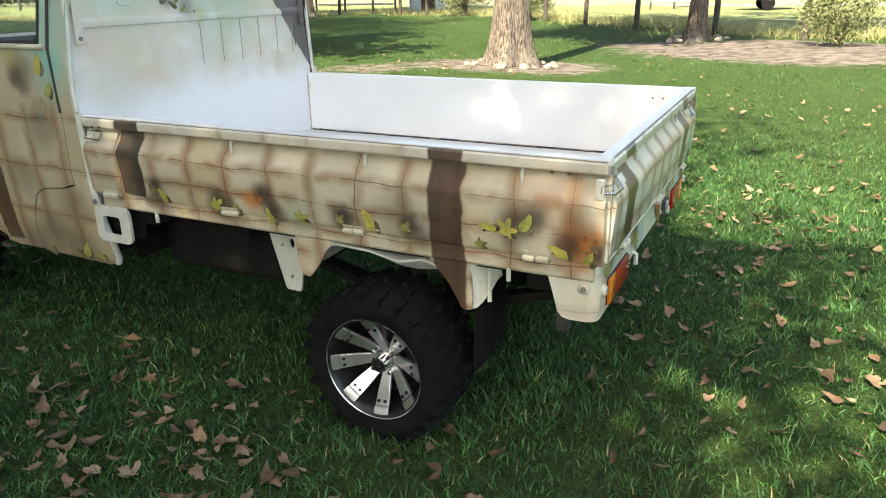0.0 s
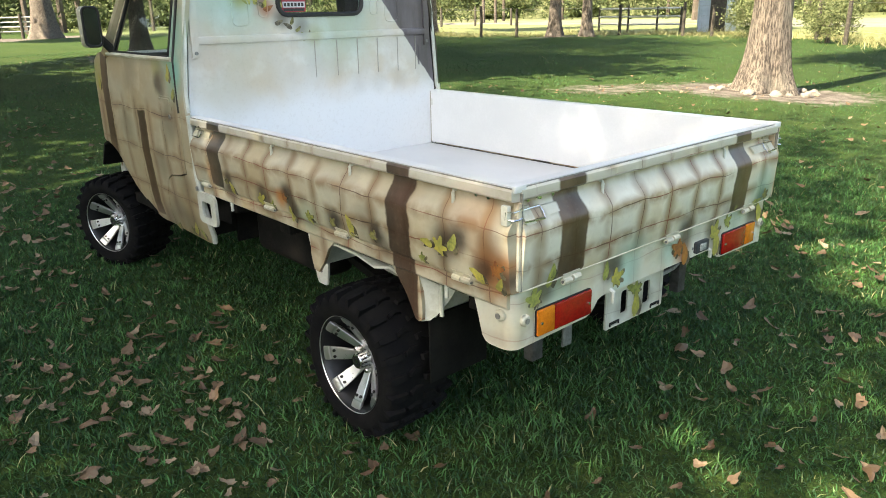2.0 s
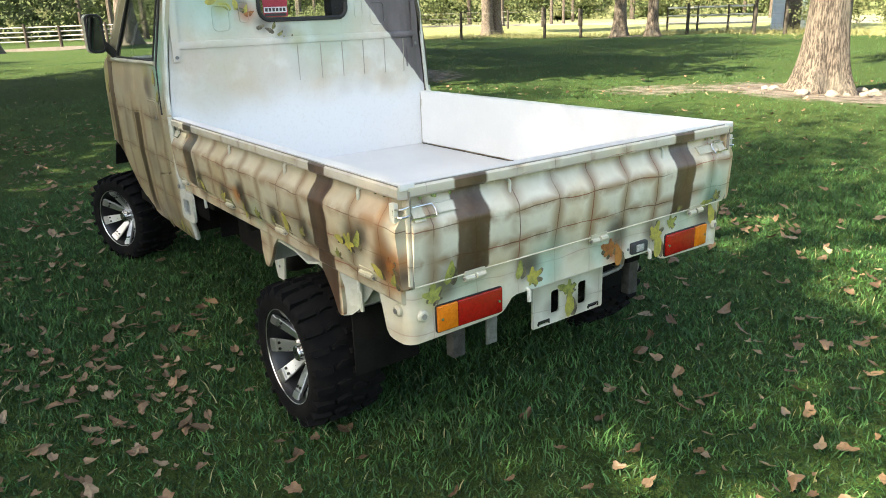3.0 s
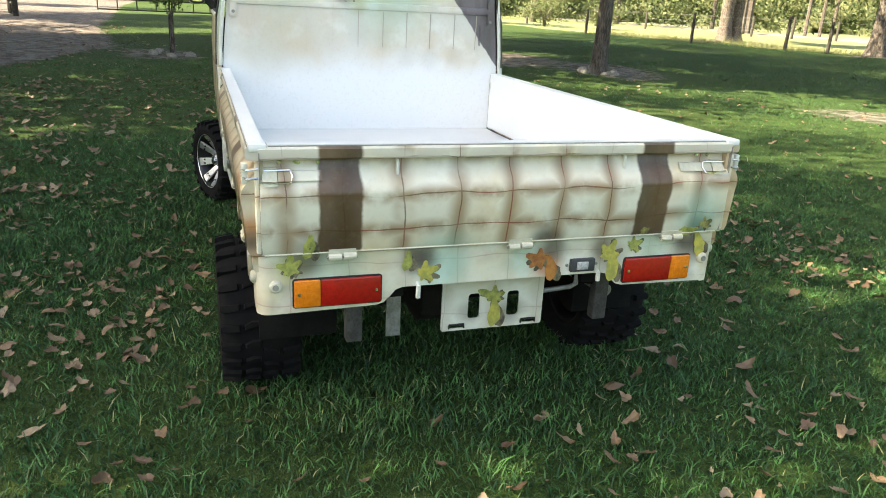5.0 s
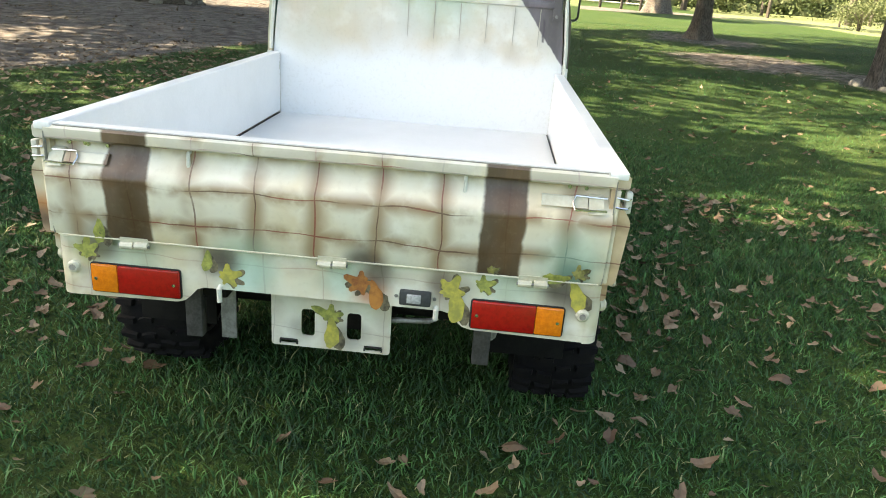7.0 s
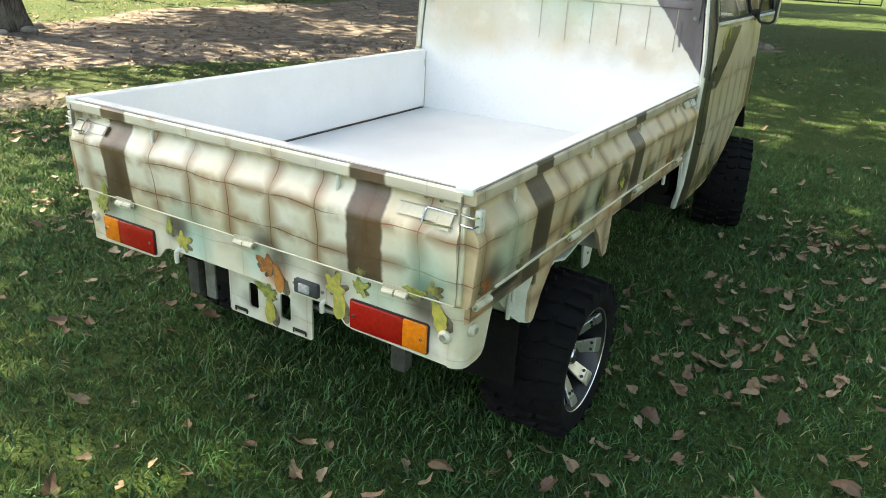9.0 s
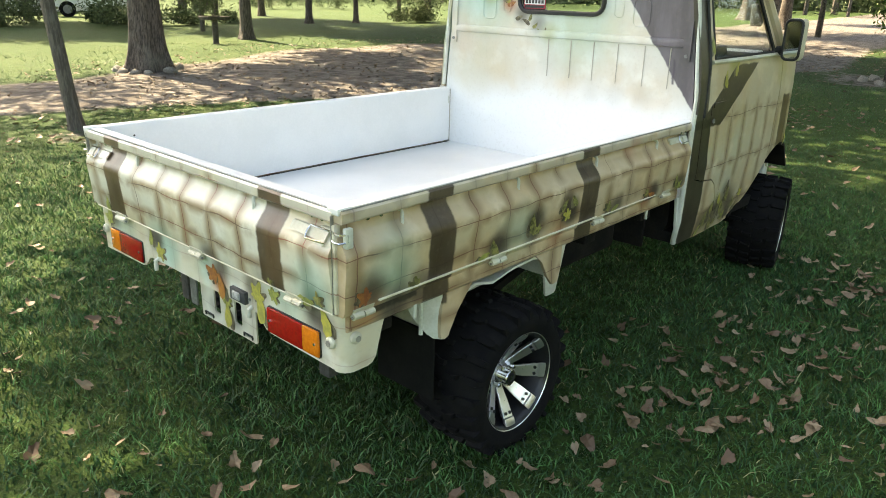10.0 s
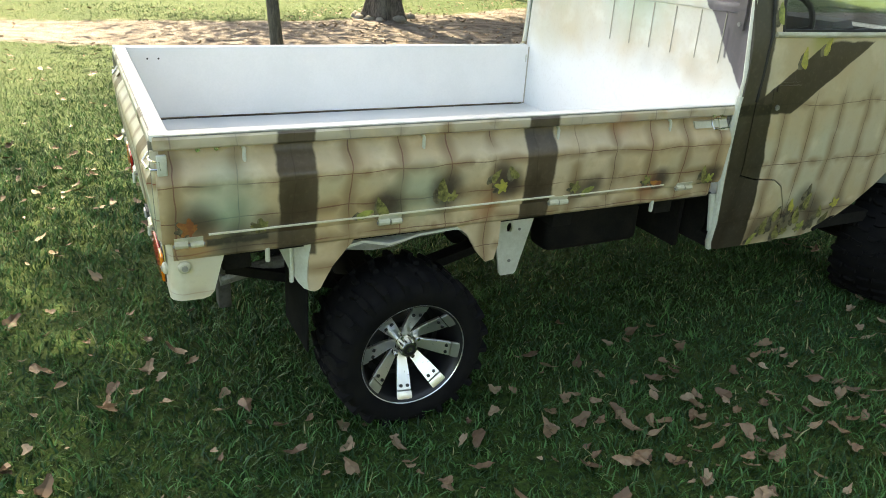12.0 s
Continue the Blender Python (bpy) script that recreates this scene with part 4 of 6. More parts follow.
# ---- fences ----
def post_fence(points, height, radius, label, wires=3, rails=False):
    ob = new("fence")
    ob.location = (points[0][0], points[0][1], 0)
    tagged(ob, label, "fence")
    o = Vector((points[0][0], points[0][1], 0))
    for k, (x, y) in enumerate(points):
        h = height * (0.92 + 0.16 * ((k * 37) % 10) / 10)
        p = Vector((x, y, 0)) - o
        part("post", tube([p + Vector((0, 0, -0.1)), p + Vector((0.01, 0.01, h * 0.5)), p + Vector((0.02 - 0.005 * (k % 5), 0, h))], [radius * 1.05, radius, radius * 0.9], 9), M["post"], ob)
    for w in range(wires):
        z = height * (0.3 + 0.6 * w / max(wires - 1, 1))
        pts = [Vector((x, y, z)) - o for x, y in points]
        if rails:
            for a, b in zip(pts, pts[1:]):
                part("rail", tube([a, b], 0.05, 6), M["pale_rail"], ob)
        else:
            part("wire", tube(pts, 0.006, 4), M["wire"], ob)


post_fence([(4.5, 16.2), (2.4, 16.9), (0.2, 17.6), (-1.9, 17.9), (-4.3, 19.8), (-6.6, 22.6), (-9.0, 25.5), (-11.0, 28.0)], 1.5, 0.075, "weathered wooden posts with wire along the pasture")
post_fence([(-17.0, 31.0), (-18.4, 30.8), (-21.5, 30.0), (-25.4, 26.6), (-27.4, 26.0), (-32.0, 24.0), (-38.0, 21.0)], 1.5, 0.08, "dark wooden posts with wire beyond the trees")
post_fence([(-46.0, 48.0), (-46.5, 44.0), (-47.0, 40.5), (-58.0, 38.0), (-60.0, 34.0), (-62.0, 28.0)], 1.6, 0.10, "far wooden post fence in the sun")
post_fence([(-62.0, 13.8), (-62.5, 12.0), (-63.0, 10.5), (-63.5, 8.8), (-64.0, 6.5), (-64.5, 4.0), (-65.0, 1.0)], 1.7, 0.12, "far fence of posts and pale rails", 4, True)
post_fence([(-33.5, -7.9), (-35.2, -8.4)], 1.5, 0.12, "short dark timber rail section by the drive", 2, True)


def woods():
    """The far belt of trees round the fields, and the brush at its foot."""
    rng = np.random.default_rng(9)
    n = 260000
    a = np.where(rng.uniform(0, 1, n) < 0.8, rng.uniform(0.25 * np.pi, 1.5 * np.pi, n), rng.uniform(0, 2 * np.pi, n))
    r = rng.uniform(80, 112, n)
    z = rng.uniform(0, 1, n) ** 0.8 * (14 + 4 * np.sin(a * 17) + 2 * np.sin(a * 41))
    c = np.stack([np.cos(a) * r, np.sin(a) * r, z], 1)
    u, w = rng.normal(0, 1, (n, 3)), rng.normal(0, 1, (n, 3))
    u /= np.linalg.norm(u, axis=1)[:, None]
    w /= np.linalg.norm(w, axis=1)[:, None]
    s = rng.uniform(0.10, 0.30, n)[:, None]
    v = np.stack([c - u * s, c - w * s * 0.6, c + u * s, c + w * s * 0.6], 1).reshape(-1, 3)
    base = np.arange(n)[:, None] * 4
    tagged(new("woods", array_mesh("woods", v, np.concatenate([base + [0, 1, 2], base + [0, 2, 3]], 0), M["foliage_dark"])), "belt of dark green woods beyond the fields", "woods", kind="stuff")
    # dense mass of far foliage behind the single leaves
    k = 360
    t = np.linspace(0, 2 * np.pi, k, endpoint=False)
    rows = []
    for level in range(9):
        f = level / 8
        top = 15.0 + 3.6 * np.sin(t * 17) + 1.7 * np.sin(t * 41 + 1) + 1.1 * np.sin(t * 83)
        rad = 113 + 2.2 * np.sin(t * 57 + level * 2.1) + 1.5 * np.sin(t * 131 + level * 3.7) + 3.0 * f
        rows.append(np.stack([np.cos(t) * rad, np.sin(t) * rad, -0.5 + f * top], 1))
    i = np.arange(9 * k).reshape(9, k)
    q0, q1, q2, q3 = i[:-1].ravel(), np.roll(i, -1, 1)[:-1].ravel(), np.roll(i, -1, 1)[1:].ravel(), i[1:].ravel()
    tagged(new("far_woods", array_mesh("far_woods", np.concatenate(rows), np.concatenate([np.stack([q0, q1, q2], 1), np.stack([q0, q2, q3], 1)]), M["far_leaves"], True)), "dim dense woods closing the far fields", "woods", kind="stuff")
    bm = bmesh.new()
    for k in range(70):
        t = rng.uniform(0.22 * np.pi, 1.52 * np.pi)
        d = rng.uniform(72, 95)
        q = rng.uniform(0.15, 0.4)
        tube([(math.cos(t) * d, math.sin(t) * d, -0.2), (math.cos(t) * d, math.sin(t) * d, 9)], [q, q * 0.6], 6, bm)
    tagged(new("far_trunks", mesh_of(bm, "far_trunks", M["bark_dark"])), "dark trunks of the far woods", "woods", kind="stuff")


def far_road():
    """Pale gravel lane and dry pasture beyond the fence."""
    def band(name, pts, w, z, material, label, kind):
        verts, faces = [], []
        for k, (x, y) in enumerate(pts):
            a, b = pts[max(k - 1, 0)], pts[min(k + 1, len(pts) - 1)]
            d = Vector((b[0] - a[0], b[1] - a[1], 0)).normalized()
            n = Vector((-d.y, d.x, 0))
            for f in (-1, -0.5, 0, 0.5, 1):
                q = Vector((x, y, 0)) + n * w * f
                verts.append((q.x, q.y, z - (0.12 if abs(f) == 1 else 0)))
        for k in range(len(pts) - 1):
            for j in range(4):
                faces.append((5 * k + j, 5 * k + j + 1, 5 * k + j + 6, 5 * k + j + 5))
        tagged(new(name, raw_mesh(name, verts, faces, material)), label, kind, kind="structure")
    band("road", [(-120, 48), (-90, 50), (-70, 51.5), (-56, 52), (-44, 51.5), (-32, 50.5), (-20, 48), (-8, 45), (10, 40), (40, 30)], 1.9, 0.10, M["gravel"], "pale gravel lane beyond the fence", "road")
    band("pasture", [(-110, 66), (-70, 66), (-50, 66), (-32, 64), (-16, 61), (0, 57), (30, 50)], 11.0, 0.075, M["dry_field"], "dry pale pasture beyond the lane", "ground")


far_road()
woods()


# ---- small far things ----
def bin_(x, y, r, h, material, label):
    ob = part("bin", lathe([(0.0, 0.0), (r * 0.85, 0.0), (r, h * 0.9), (r * 1.06, h * 0.9), (r * 1.06, h * 0.95), (0.0, h)], 20), material)
    ob.matrix_world = pose(x, y, 0, 90, 0, 0)
    part("handle", tube([(-r * 0.5, h * 0.96, 0), (-r * 0.5, h * 1.03, 0), (r * 0.5, h * 1.03, 0), (r * 0.5, h * 0.96, 0)], 0.02, 6), material, ob)
    tagged(ob, label, "bin")


blue = mottled("blue_plastic", (0.02, 0.10, 0.32), (0.03, 0.13, 0.38), 8.0, 0.5)
bin_(-63.6, 3.05, 0.42, 1.3, blue, "blue plastic drum beside the far fence")
bin_(-42.0, -13.5, 0.55, 1.2, M["seal"], "dark rubbish bin beside the far drive")


def gate_panel(x, y, length, turn):
    ob = new("field_gate")
    ob.matrix_world = pose(x, y, 0, 0, 0, turn)
    tagged(ob, "dark metal field gate across the far drive", "gate")
    for k in range(7):
        part("bar", tube([(length * k / 6, 0, 0.15), (length * k / 6, 0, 1.25)], 0.03, 6), M["post"], ob)
    for z in (0.2, 0.7, 1.2):
        part("rail", tube([(0, 0, z), (length, 0, z)], 0.035, 6), M["post"], ob)


gate_panel(-40.0, -5.5, 5.5, 95)


def shed(x, y, w, d, h, turn, label):
    ob = new("shed")
    ob.matrix_world = pose(x, y, 0, 0, 0, turn)
    tagged(ob, label, "shed")
    part("wall", box(-w / 2, w / 2, -d / 2, d / 2, 0, h), M["shed"], ob)
    part("roof", prism([(-d / 2 - 0.3, h), (0, h + d * 0.28), (d / 2 + 0.3, h), (d / 2 + 0.3, h + 0.1), (0, h + d * 0.28 + 0.12), (-d / 2 - 0.3, h + 0.1)], lambda p, q, u: (u, p, q), -w / 2 - 0.3, w / 2 + 0.3), M["wire"], ob)
    part("door", box(-0.4, 0.4, -d / 2 - 0.04, -d / 2, 0, h * 0.9, 0.01), M["post"], ob)


shed(-19.9, 36.6, 1.9, 1.9, 2.7, 32, "pale painted shed beyond the pasture fence")
post_fence([(-26.0, 34.3), (-24.2, 34.6), (-22.5, 34.9), (-21.2, 35.2)], 1.4, 0.06, "pale timber rail pen beside the shed", 3, True)


def trailer(x, y, turn, label):
    """A low slat-sided farm trailer on two wheels."""
    ob = new("farm_trailer")
    ob.matrix_world = pose(x, y, 0, 0, 0, turn)
    tagged(ob, label, "trailer")
    part("deck", box(-1.3, 1.3, -0.7, 0.7, 0.50, 0.62, 0.02), M["post"], ob)
    part("drawbar", tube([(1.2, 0, 0.5), (2.2, 0, 0.42)], 0.04, 6), M["wire"], ob)
    for sy in (-0.7, 0.7):
        for sx in (-1.25, -0.4, 0.4, 1.25):
            part("stake", box(sx - 0.03, sx + 0.03, sy - 0.03, sy + 0.03, 0.62, 1.25), M["pale_rail"], ob)
        for z in (0.75, 0.95, 1.15):
            part("slat", box(-1.3, 1.3, sy - 0.015, sy + 0.015, z - 0.04, z + 0.04), M["pale_rail"], ob)
        w = part("wheel", disc((0.1, sy * 1.1, 0.30), (0, 1, 0), 0.30, 0.14 * (1 if sy > 0 else -1), 18), M["rubber"], ob)


trailer(-2.0, 37.0, 12, "low slat-sided farm trailer standing in the pasture")
post_fence([(-7.4, 37.6), (-6.2, 37.5), (-5.0, 37.4)], 1.3, 0.05, "pale rail hurdle in the sunny pasture", 3, True)
slab = part("concrete_step", box(-1.2, 1.2, -0.5, 0.5, -0.05, 0.4, 0.06), M["pale_rail"])
slab.matrix_world = pose(-2.2, -17.6, 0, 0, 0, 12)
tagged(slab, "low grey concrete slab on the sunny lawn", "slab")
feeder = new("bird_table")
feeder.location = (-9.17, -15.2, 0)
tagged(feeder, "small wooden bird table on a short post", "bird table")
part("post", tube([(0, 0, -0.1), (0, 0, 0.62)], 0.075, 10), M["post"], feeder)
part("tray", box(-0.30, 0.30, -0.24, 0.24, 0.62, 0.67, 0.01), M["post"], feeder)
for a, b, c, d in ((-0.30, 0.30, -0.25, -0.225), (-0.30, 0.30, 0.225, 0.25), (-0.315, -0.29, -0.25, 0.25), (0.29, 0.315, -0.25, 0.25)):
    part("edge", box(a, b, c, d, 0.655, 0.70, 0.004), M["post"], feeder)


# ---- the shaded wood edge across the sunny lawn ----
def brush_belt(name, ends, count, tall, seed, label):
    """Low leafy brush gathered in clumps along a line, thin in places."""
    rng = np.random.default_rng(seed)
    a, b = np.array(ends[0]), np.array(ends[1])
    m = max(int(np.linalg.norm(b - a) * 2.2), 4)
    mid = a + (b - a) * rng.uniform(0, 1, m)[:, None] + rng.normal(0, 0.7, (m, 2))
    size = rng.uniform(0.25, 1.0, m)
    pick = rng.integers(0, m, count)
    off = rng.normal(0, 0.42, (count, 3)) * size[pick][:, None]
    c = np.stack([mid[pick, 0] + off[:, 0], mid[pick, 1] + off[:, 1], np.abs(off[:, 2]) * 1.3 * tall + size[pick] * tall * rng.uniform(0, 0.9, count)], 1)
    u, w = rng.normal(0, 1, (count, 3)), rng.normal(0, 1, (count, 3))
    u /= np.linalg.norm(u, axis=1)[:, None]
    w /= np.linalg.norm(w, axis=1)[:, None]
    q = rng.uniform(0.03, 0.075, count)[:, None]
    v = np.stack([c - u * q, c - w * q * 0.5, c + u * q, c + w * q * 0.5], 1).reshape(-1, 3)
    base = np.arange(count)[:, None] * 4
    tagged(new(name, array_mesh(name, v, np.concatenate([base + [0, 1, 2], base + [0, 2, 3]], 0), M["foliage_dark"])), label, "brush", kind="stuff")


brush_belt("brush", ((3.0, -26.0), (-11.5, -25.0)), 26000, 0.9, 71, "low shaded brush at the edge of the woods")
brush_belt("brush", ((-11.5, -24.6), (-15.0, -24.8)), 6000, 0.5, 72, "low shaded brush at the edge of the woods")
brush_belt("brush", ((-23.5, -23.5), (-31.0, -22.5)), 9000, 0.7, 73, "thin shaded brush among saplings")
brush_belt("brush", ((-12.0, -42.0), (-44.0, -38.0)), 22000, 1.6, 74, "dark brush closing the far lawn")
for x, y, r, size, lean in ((-7.4, -26.6, 0.42, 1.0, 0.0), (-9.0, -27.6, 0.12, 0.7, 0.02), (-10.4, -29.5, 0.10, 0.7, -0.02), (-13.9, -25.4, 0.17, 0.8, 0.01), (-5.2, -27.5, 0.2, 0.9, 0.0), (-15.9, -27.5, 0.09, 0.6, 0.01),
                            (-17.2, -28.5, 0.10, 0.6, 0.0), (-18.6, -31.0, 0.12, 0.7, 0.01), (-24.2, -24.0, 0.085, 0.5, 0.02), (-25.0, -24.8, 0.085, 0.5, -0.03), (-25.7, -23.4, 0.09, 0.5, 0.01), (-26.6, -24.5, 0.10, 0.6, -0.01), (-20.6, -30.0, 0.16, 0.8, 0.0)):
    tree(x, y, r, 11.0, size, (lean, 0.0), "dark tree at the shaded edge of the woods", seed=int(-x * 3), dark=True, flare=1.3, offset=(0.0, -5.0))
bush(-12.1, -20.9, 0.62, "pale feathery shrub before the wood edge", 1.1, 9, lift=0.3)


def parked_van(x, y, turn):
    """A small white van standing beyond the brush."""
    ob = new("van")
    ob.matrix_world = pose(x, y, 0, 0, 0, turn)
    tagged(ob, "white van parked among the far trees", "van")
    part("body", prism([(-2.1, 0.42), (2.2, 0.42), (2.25, 0.95), (1.55, 1.15), (0.95, 1.85), (-2.0, 1.90), (-2.12, 1.7)], lambda p, q, w: (p, w, q), -0.85, 0.85), M["white"], ob)
    for sy in (-0.853, 0.853):
        for a, b in ((-1.8, -0.7), (-0.55, 0.35)):
            part("window", box(a, b, sy - 0.004, sy + 0.004, 1.2, 1.65, 0.003), M["seal"], ob, "dark window")
        for wx in (-1.35, 1.4):
            wheel = part("wheel", disc((wx, sy - math.copysign(0.2, sy), 0.32), (0, math.copysign(1, sy), 0), 0.32, 0.22, 20), M["rubber"], ob)
            part("hubcap", disc((wx, sy + math.copysign(0.02, sy), 0.32), (0, math.copysign(1, sy), 0), 0.18, 0.015, 16), M["wire"], wheel)


parked_van(-13.4, -31.5, 160)


def house(x, y, turn):
    ob = new("house")
    ob.matrix_world = pose(x, y, 0, 0, 0, turn)
    tagged(ob, "pale rendered house behind the trees", "house")
    part("wall", box(-5.0, 5.0, -3.0, 3.0, -0.1, 2.9), M["pale_rail"], ob)
    part("roof", prism([(-3.5, 2.85), (0, 4.8), (3.5, 2.85), (3.5, 3.0), (0, 4.95), (-3.5, 3.0)], lambda p, q, w: (w, p, q), -5.4, 5.4), M["post"], ob)
    for wx in (-3.2, 2.6):
        win = part("window", box(wx - 0.6, wx + 0.6, 3.0, 3.05, 0.95, 2.2, 0.01), M["white"], ob, "white window frame")
        part("pane", box(wx - 0.52, wx + 0.52, 3.05, 3.056, 1.03, 2.12), M["seal"], win)
    part("door", box(-0.5, 0.5, 3.0, 3.06, 0.0, 2.05, 0.01), M["post"], ob)


house(-10.5, -40.0, 6)


# ---- the truck: rear at x = 0, nose towards -x, centre line y = 0 ----
truck = tagged(new("pickup_truck"), "small lifted pickup with airbrushed weave paint and white open bed", "truck")
GATE = [(0.724, 0.686), (0.731, 0.700), (0.739, 0.800), (0.743, 0.842), (0.741, 0.856), (0.732, 0.871), (0.709, 0.898), (0.702, 0.912), (0.700, 0.931), (0.725, 0.933), (0.729, 0.938), (0.729, 0.960), (0.724, 0.966), (0.712, 0.968)]


def gate_out(z):
    """How far the gate's outer face stands out at the height z."""
    return float(np.interp(z, [q for _, q in GATE], [p for p, _ in GATE]))


def leaf_outline(kind, seed):
    rng = random.Random(seed)
    out = []
    if kind == "lobed":
        lobes = [(0, 1.0), (62, 0.82), (-62, 0.82), (128, 0.60), (-128, 0.60)]
        tips = []
        for a, r in lobes:
            a += rng.uniform(-9, 9)
            q = r * rng.uniform(0.82, 1.05)
            tips += [(a - 19, q * 0.66), (a - 11, q * 0.90), (a - 2, q), (a + 8, q * 0.93), (a + 17, q * 0.68), (a + 31, 0.40 * rng.uniform(0.85, 1.2))]
        tips.sort(key=lambda q: q[0])
        out = [(r * math.cos(radians(a)), r * math.sin(radians(a))) for a, r in tips]
    else:
        for k in range(18):
            a = 2 * math.pi * k / 18
            out.append((math.cos(a) * (0.95 + rng.uniform(-0.08, 0.08)), 0.40 * math.sin(a) * (1 - 0.4 * math.cos(a)) * rng.uniform(0.8, 1.15) + 0.14 * math.cos(a) ** 2))
    return out


def painted_leaf(parent, to3d, u, z, size, turn, material, kind="lobed", seed=0, lift=0.0016, under=True):
    """A leaf painted on a panel: a film that follows the panel's face; to3d(u, z, lift) gives its place."""
    bm = bmesh.new()
    c, s = math.cos(radians(turn)), math.sin(radians(turn))
    size *= 0.84
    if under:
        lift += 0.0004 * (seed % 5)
    pts = [(u + size * (p * c - q * s), z + size * (p * s + q * c)) for p, q in leaf_outline(kind, seed)]
    rim = [bm.verts.new(to3d(a, b, lift)) for a, b in pts]
    ring = [bm.verts.new(to3d(u + (a - u) * 0.5, z + (b - z) * 0.5, lift)) for a, b in pts]
    mid = bm.verts.new(to3d(u, z, lift))
    n = len(pts)
    for k in range(n):
        bm.faces.new((rim[k], rim[(k + 1) % n], ring[(k + 1) % n], ring[k]))
        bm.faces.new((ring[k], ring[(k + 1) % n], mid))
    part("painted_leaf", bm, M[material], parent)
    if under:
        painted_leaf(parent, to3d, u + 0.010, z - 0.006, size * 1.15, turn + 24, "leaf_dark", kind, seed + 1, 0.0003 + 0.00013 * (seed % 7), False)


def latch(parent, to3d, u, z, sign, paint):
    """A lever latch: backing, lever, wire clasp. to3d(u, z, out) on the panel's face; sign: the way the lever points along u."""
    def block(u0, u1, z0, z1, o0, o1):
        return prism([(u0, z0), (u1, z0), (u1, z1), (u0, z1)], lambda p, q, w: to3d(p, q, w), o0, o1)
    body = part("latch", block(u - 0.018, u + 0.018, z - 0.022, z + 0.018, 0.0, 0.010), M["cream"], parent, "painted lever latch with wire clasp")
    part("lever", block(min(u + sign * 0.02, u + sign * 0.13), max(u + sign * 0.02, u + sign * 0.13), z - 0.012, z + 0.010, 0.001, 0.009), M[paint], body)
    pts = [to3d(u - sign * 0.026, z + 0.012, 0.012), to3d(u + sign * 0.05, z + 0.014, 0.014), to3d(u + sign * 0.056, z, 0.015), to3d(u + sign * 0.05, z - 0.016, 0.014), to3d(u - sign * 0.026, z - 0.014, 0.012)]
    part("clasp", tube(pts, 0.0028, 6), M["chrome"], body)
    part("rivet", disc(to3d(u + sign * 0.025, z + 0.03, 0.0), Vector(to3d(u, z, 1)) - Vector(to3d(u, z, 0)), 0.005, 0.004, 8), M["chrome"], body)
    part("rivet", disc(to3d(u + sign * 0.065, z + 0.031, 0.0), Vector(to3d(u, z, 1)) - Vector(to3d(u, z, 0)), 0.005, 0.004, 8), M["chrome"], body)


def hinge(parent, to3d, u, z, material="cream", w=0.036):
    a = part("hinge", tube([to3d(u - w, z, 0.005), to3d(u - 0.003, z, 0.005)], 0.009, 9), M[material], parent)
    part("knuckle", tube([to3d(u + 0.003, z + 0.002, 0.006), to3d(u + w, z + 0.002, 0.005)], 0.010, 9), M["cream"], a)
    part("pin", tube([to3d(u - w - 0.004, z, 0.006), to3d(u + w + 0.004, z, 0.006)], 0.004, 6), M["steel"], a)
    part("leaf_plate", prism([(u - w, z + 0.006), (u + w, z + 0.006), (u + w, z + 0.022), (u - w, z + 0.022)], to3d, 0.0005, 0.003), M["cream"], a)


def hook(parent, to3d, u, z):
    part("rope_hook", tube([to3d(u, z + 0.006, 0.0), to3d(u, z + 0.006, 0.008), tuple(Vector(to3d(u, z + 0.006, 0.012)) + Vector((0, 0, -0.006))), tuple(Vector(to3d(u, z + 0.006, 0.012)) + Vector((0, 0, -0.040)))], 0.005, 8), M["offwhite"], parent)


def side_gate(s, paint, straps_label):
    side = lambda p, q, w: (w, s * p, q)
    gate = part("side_gate", prism(GATE + [(0.6865, 0.968), (0.6865, 0.686)], side, -0.006, -1.932, cuts=0), M[paint], truck, straps_label)
    part("inner_panel", prism([(0.6800, 0.680), (0.6863, 0.680), (0.6863, 0.9684), (0.722, 0.9684), (0.722, 0.9715), (0.684, 0.9715), (0.6800, 0.968)], side, -0.046, -1.9545), M["white"], gate, "white inner bed side")
    part("cap_seam", box(-1.93, -0.01, s * 0.7238 - 0.0010, s * 0.7238 + 0.0010, 0.9655, 0.9688), M["bolt"], gate)
    part("front_seam", box(-1.9615, -1.9548, s * 0.683 - 0.003, s * 0.683 + 0.003, 0.674, 0.962), M["pressed"], gate)
    for u in (-0.125, -0.168):
        part("rivet_hole", disc((u, s * 0.6800, 0.925), (0, -s, 0), 0.004, 0.0012, 8), M["seal"], gate)
    face = lambda u, z, o: (u, s * (gate_out(z) + o), z)
    return gate, face


left_gate, left_face = side_gate(-1, "left", "drop side painted with tan weave, dark straps and ivy leaves")
right_gate, right_face = side_gate(1, "right", "drop side painted with tan weave, dark straps and olive leaves")
for u in (-1.25, -0.735, -0.24):
    hook(left_gate, left_face, u, 0.918)
for u in (-1.66, -1.20, -0.735, -0.225):
    hook(right_gate, right_face, u, 0.918)
for u in (-1.84, -1.27, -0.78, -0.19):
    hinge(left_gate, left_face, u, 0.682)
for u in (-0.07, -0.63, -1.22, -1.76):
    hinge(right_gate, right_face, u, 0.680)
latch(left_gate, left_face, -1.905, 0.905, 1, "cream")
latch(right_gate, right_face, -1.90, 0.905, 1, "cream")
for gate, face in ((left_gate, left_face), (right_gate, right_face)):
    for u in (-0.112, -0.158):
        part("rivet", disc(face(u, 0.925, 0), Vector(face(u, 0.925, 1)) - Vector(face(u, 0.925, 0)), 0.006, 0.004, 10), M["chrome"], gate)
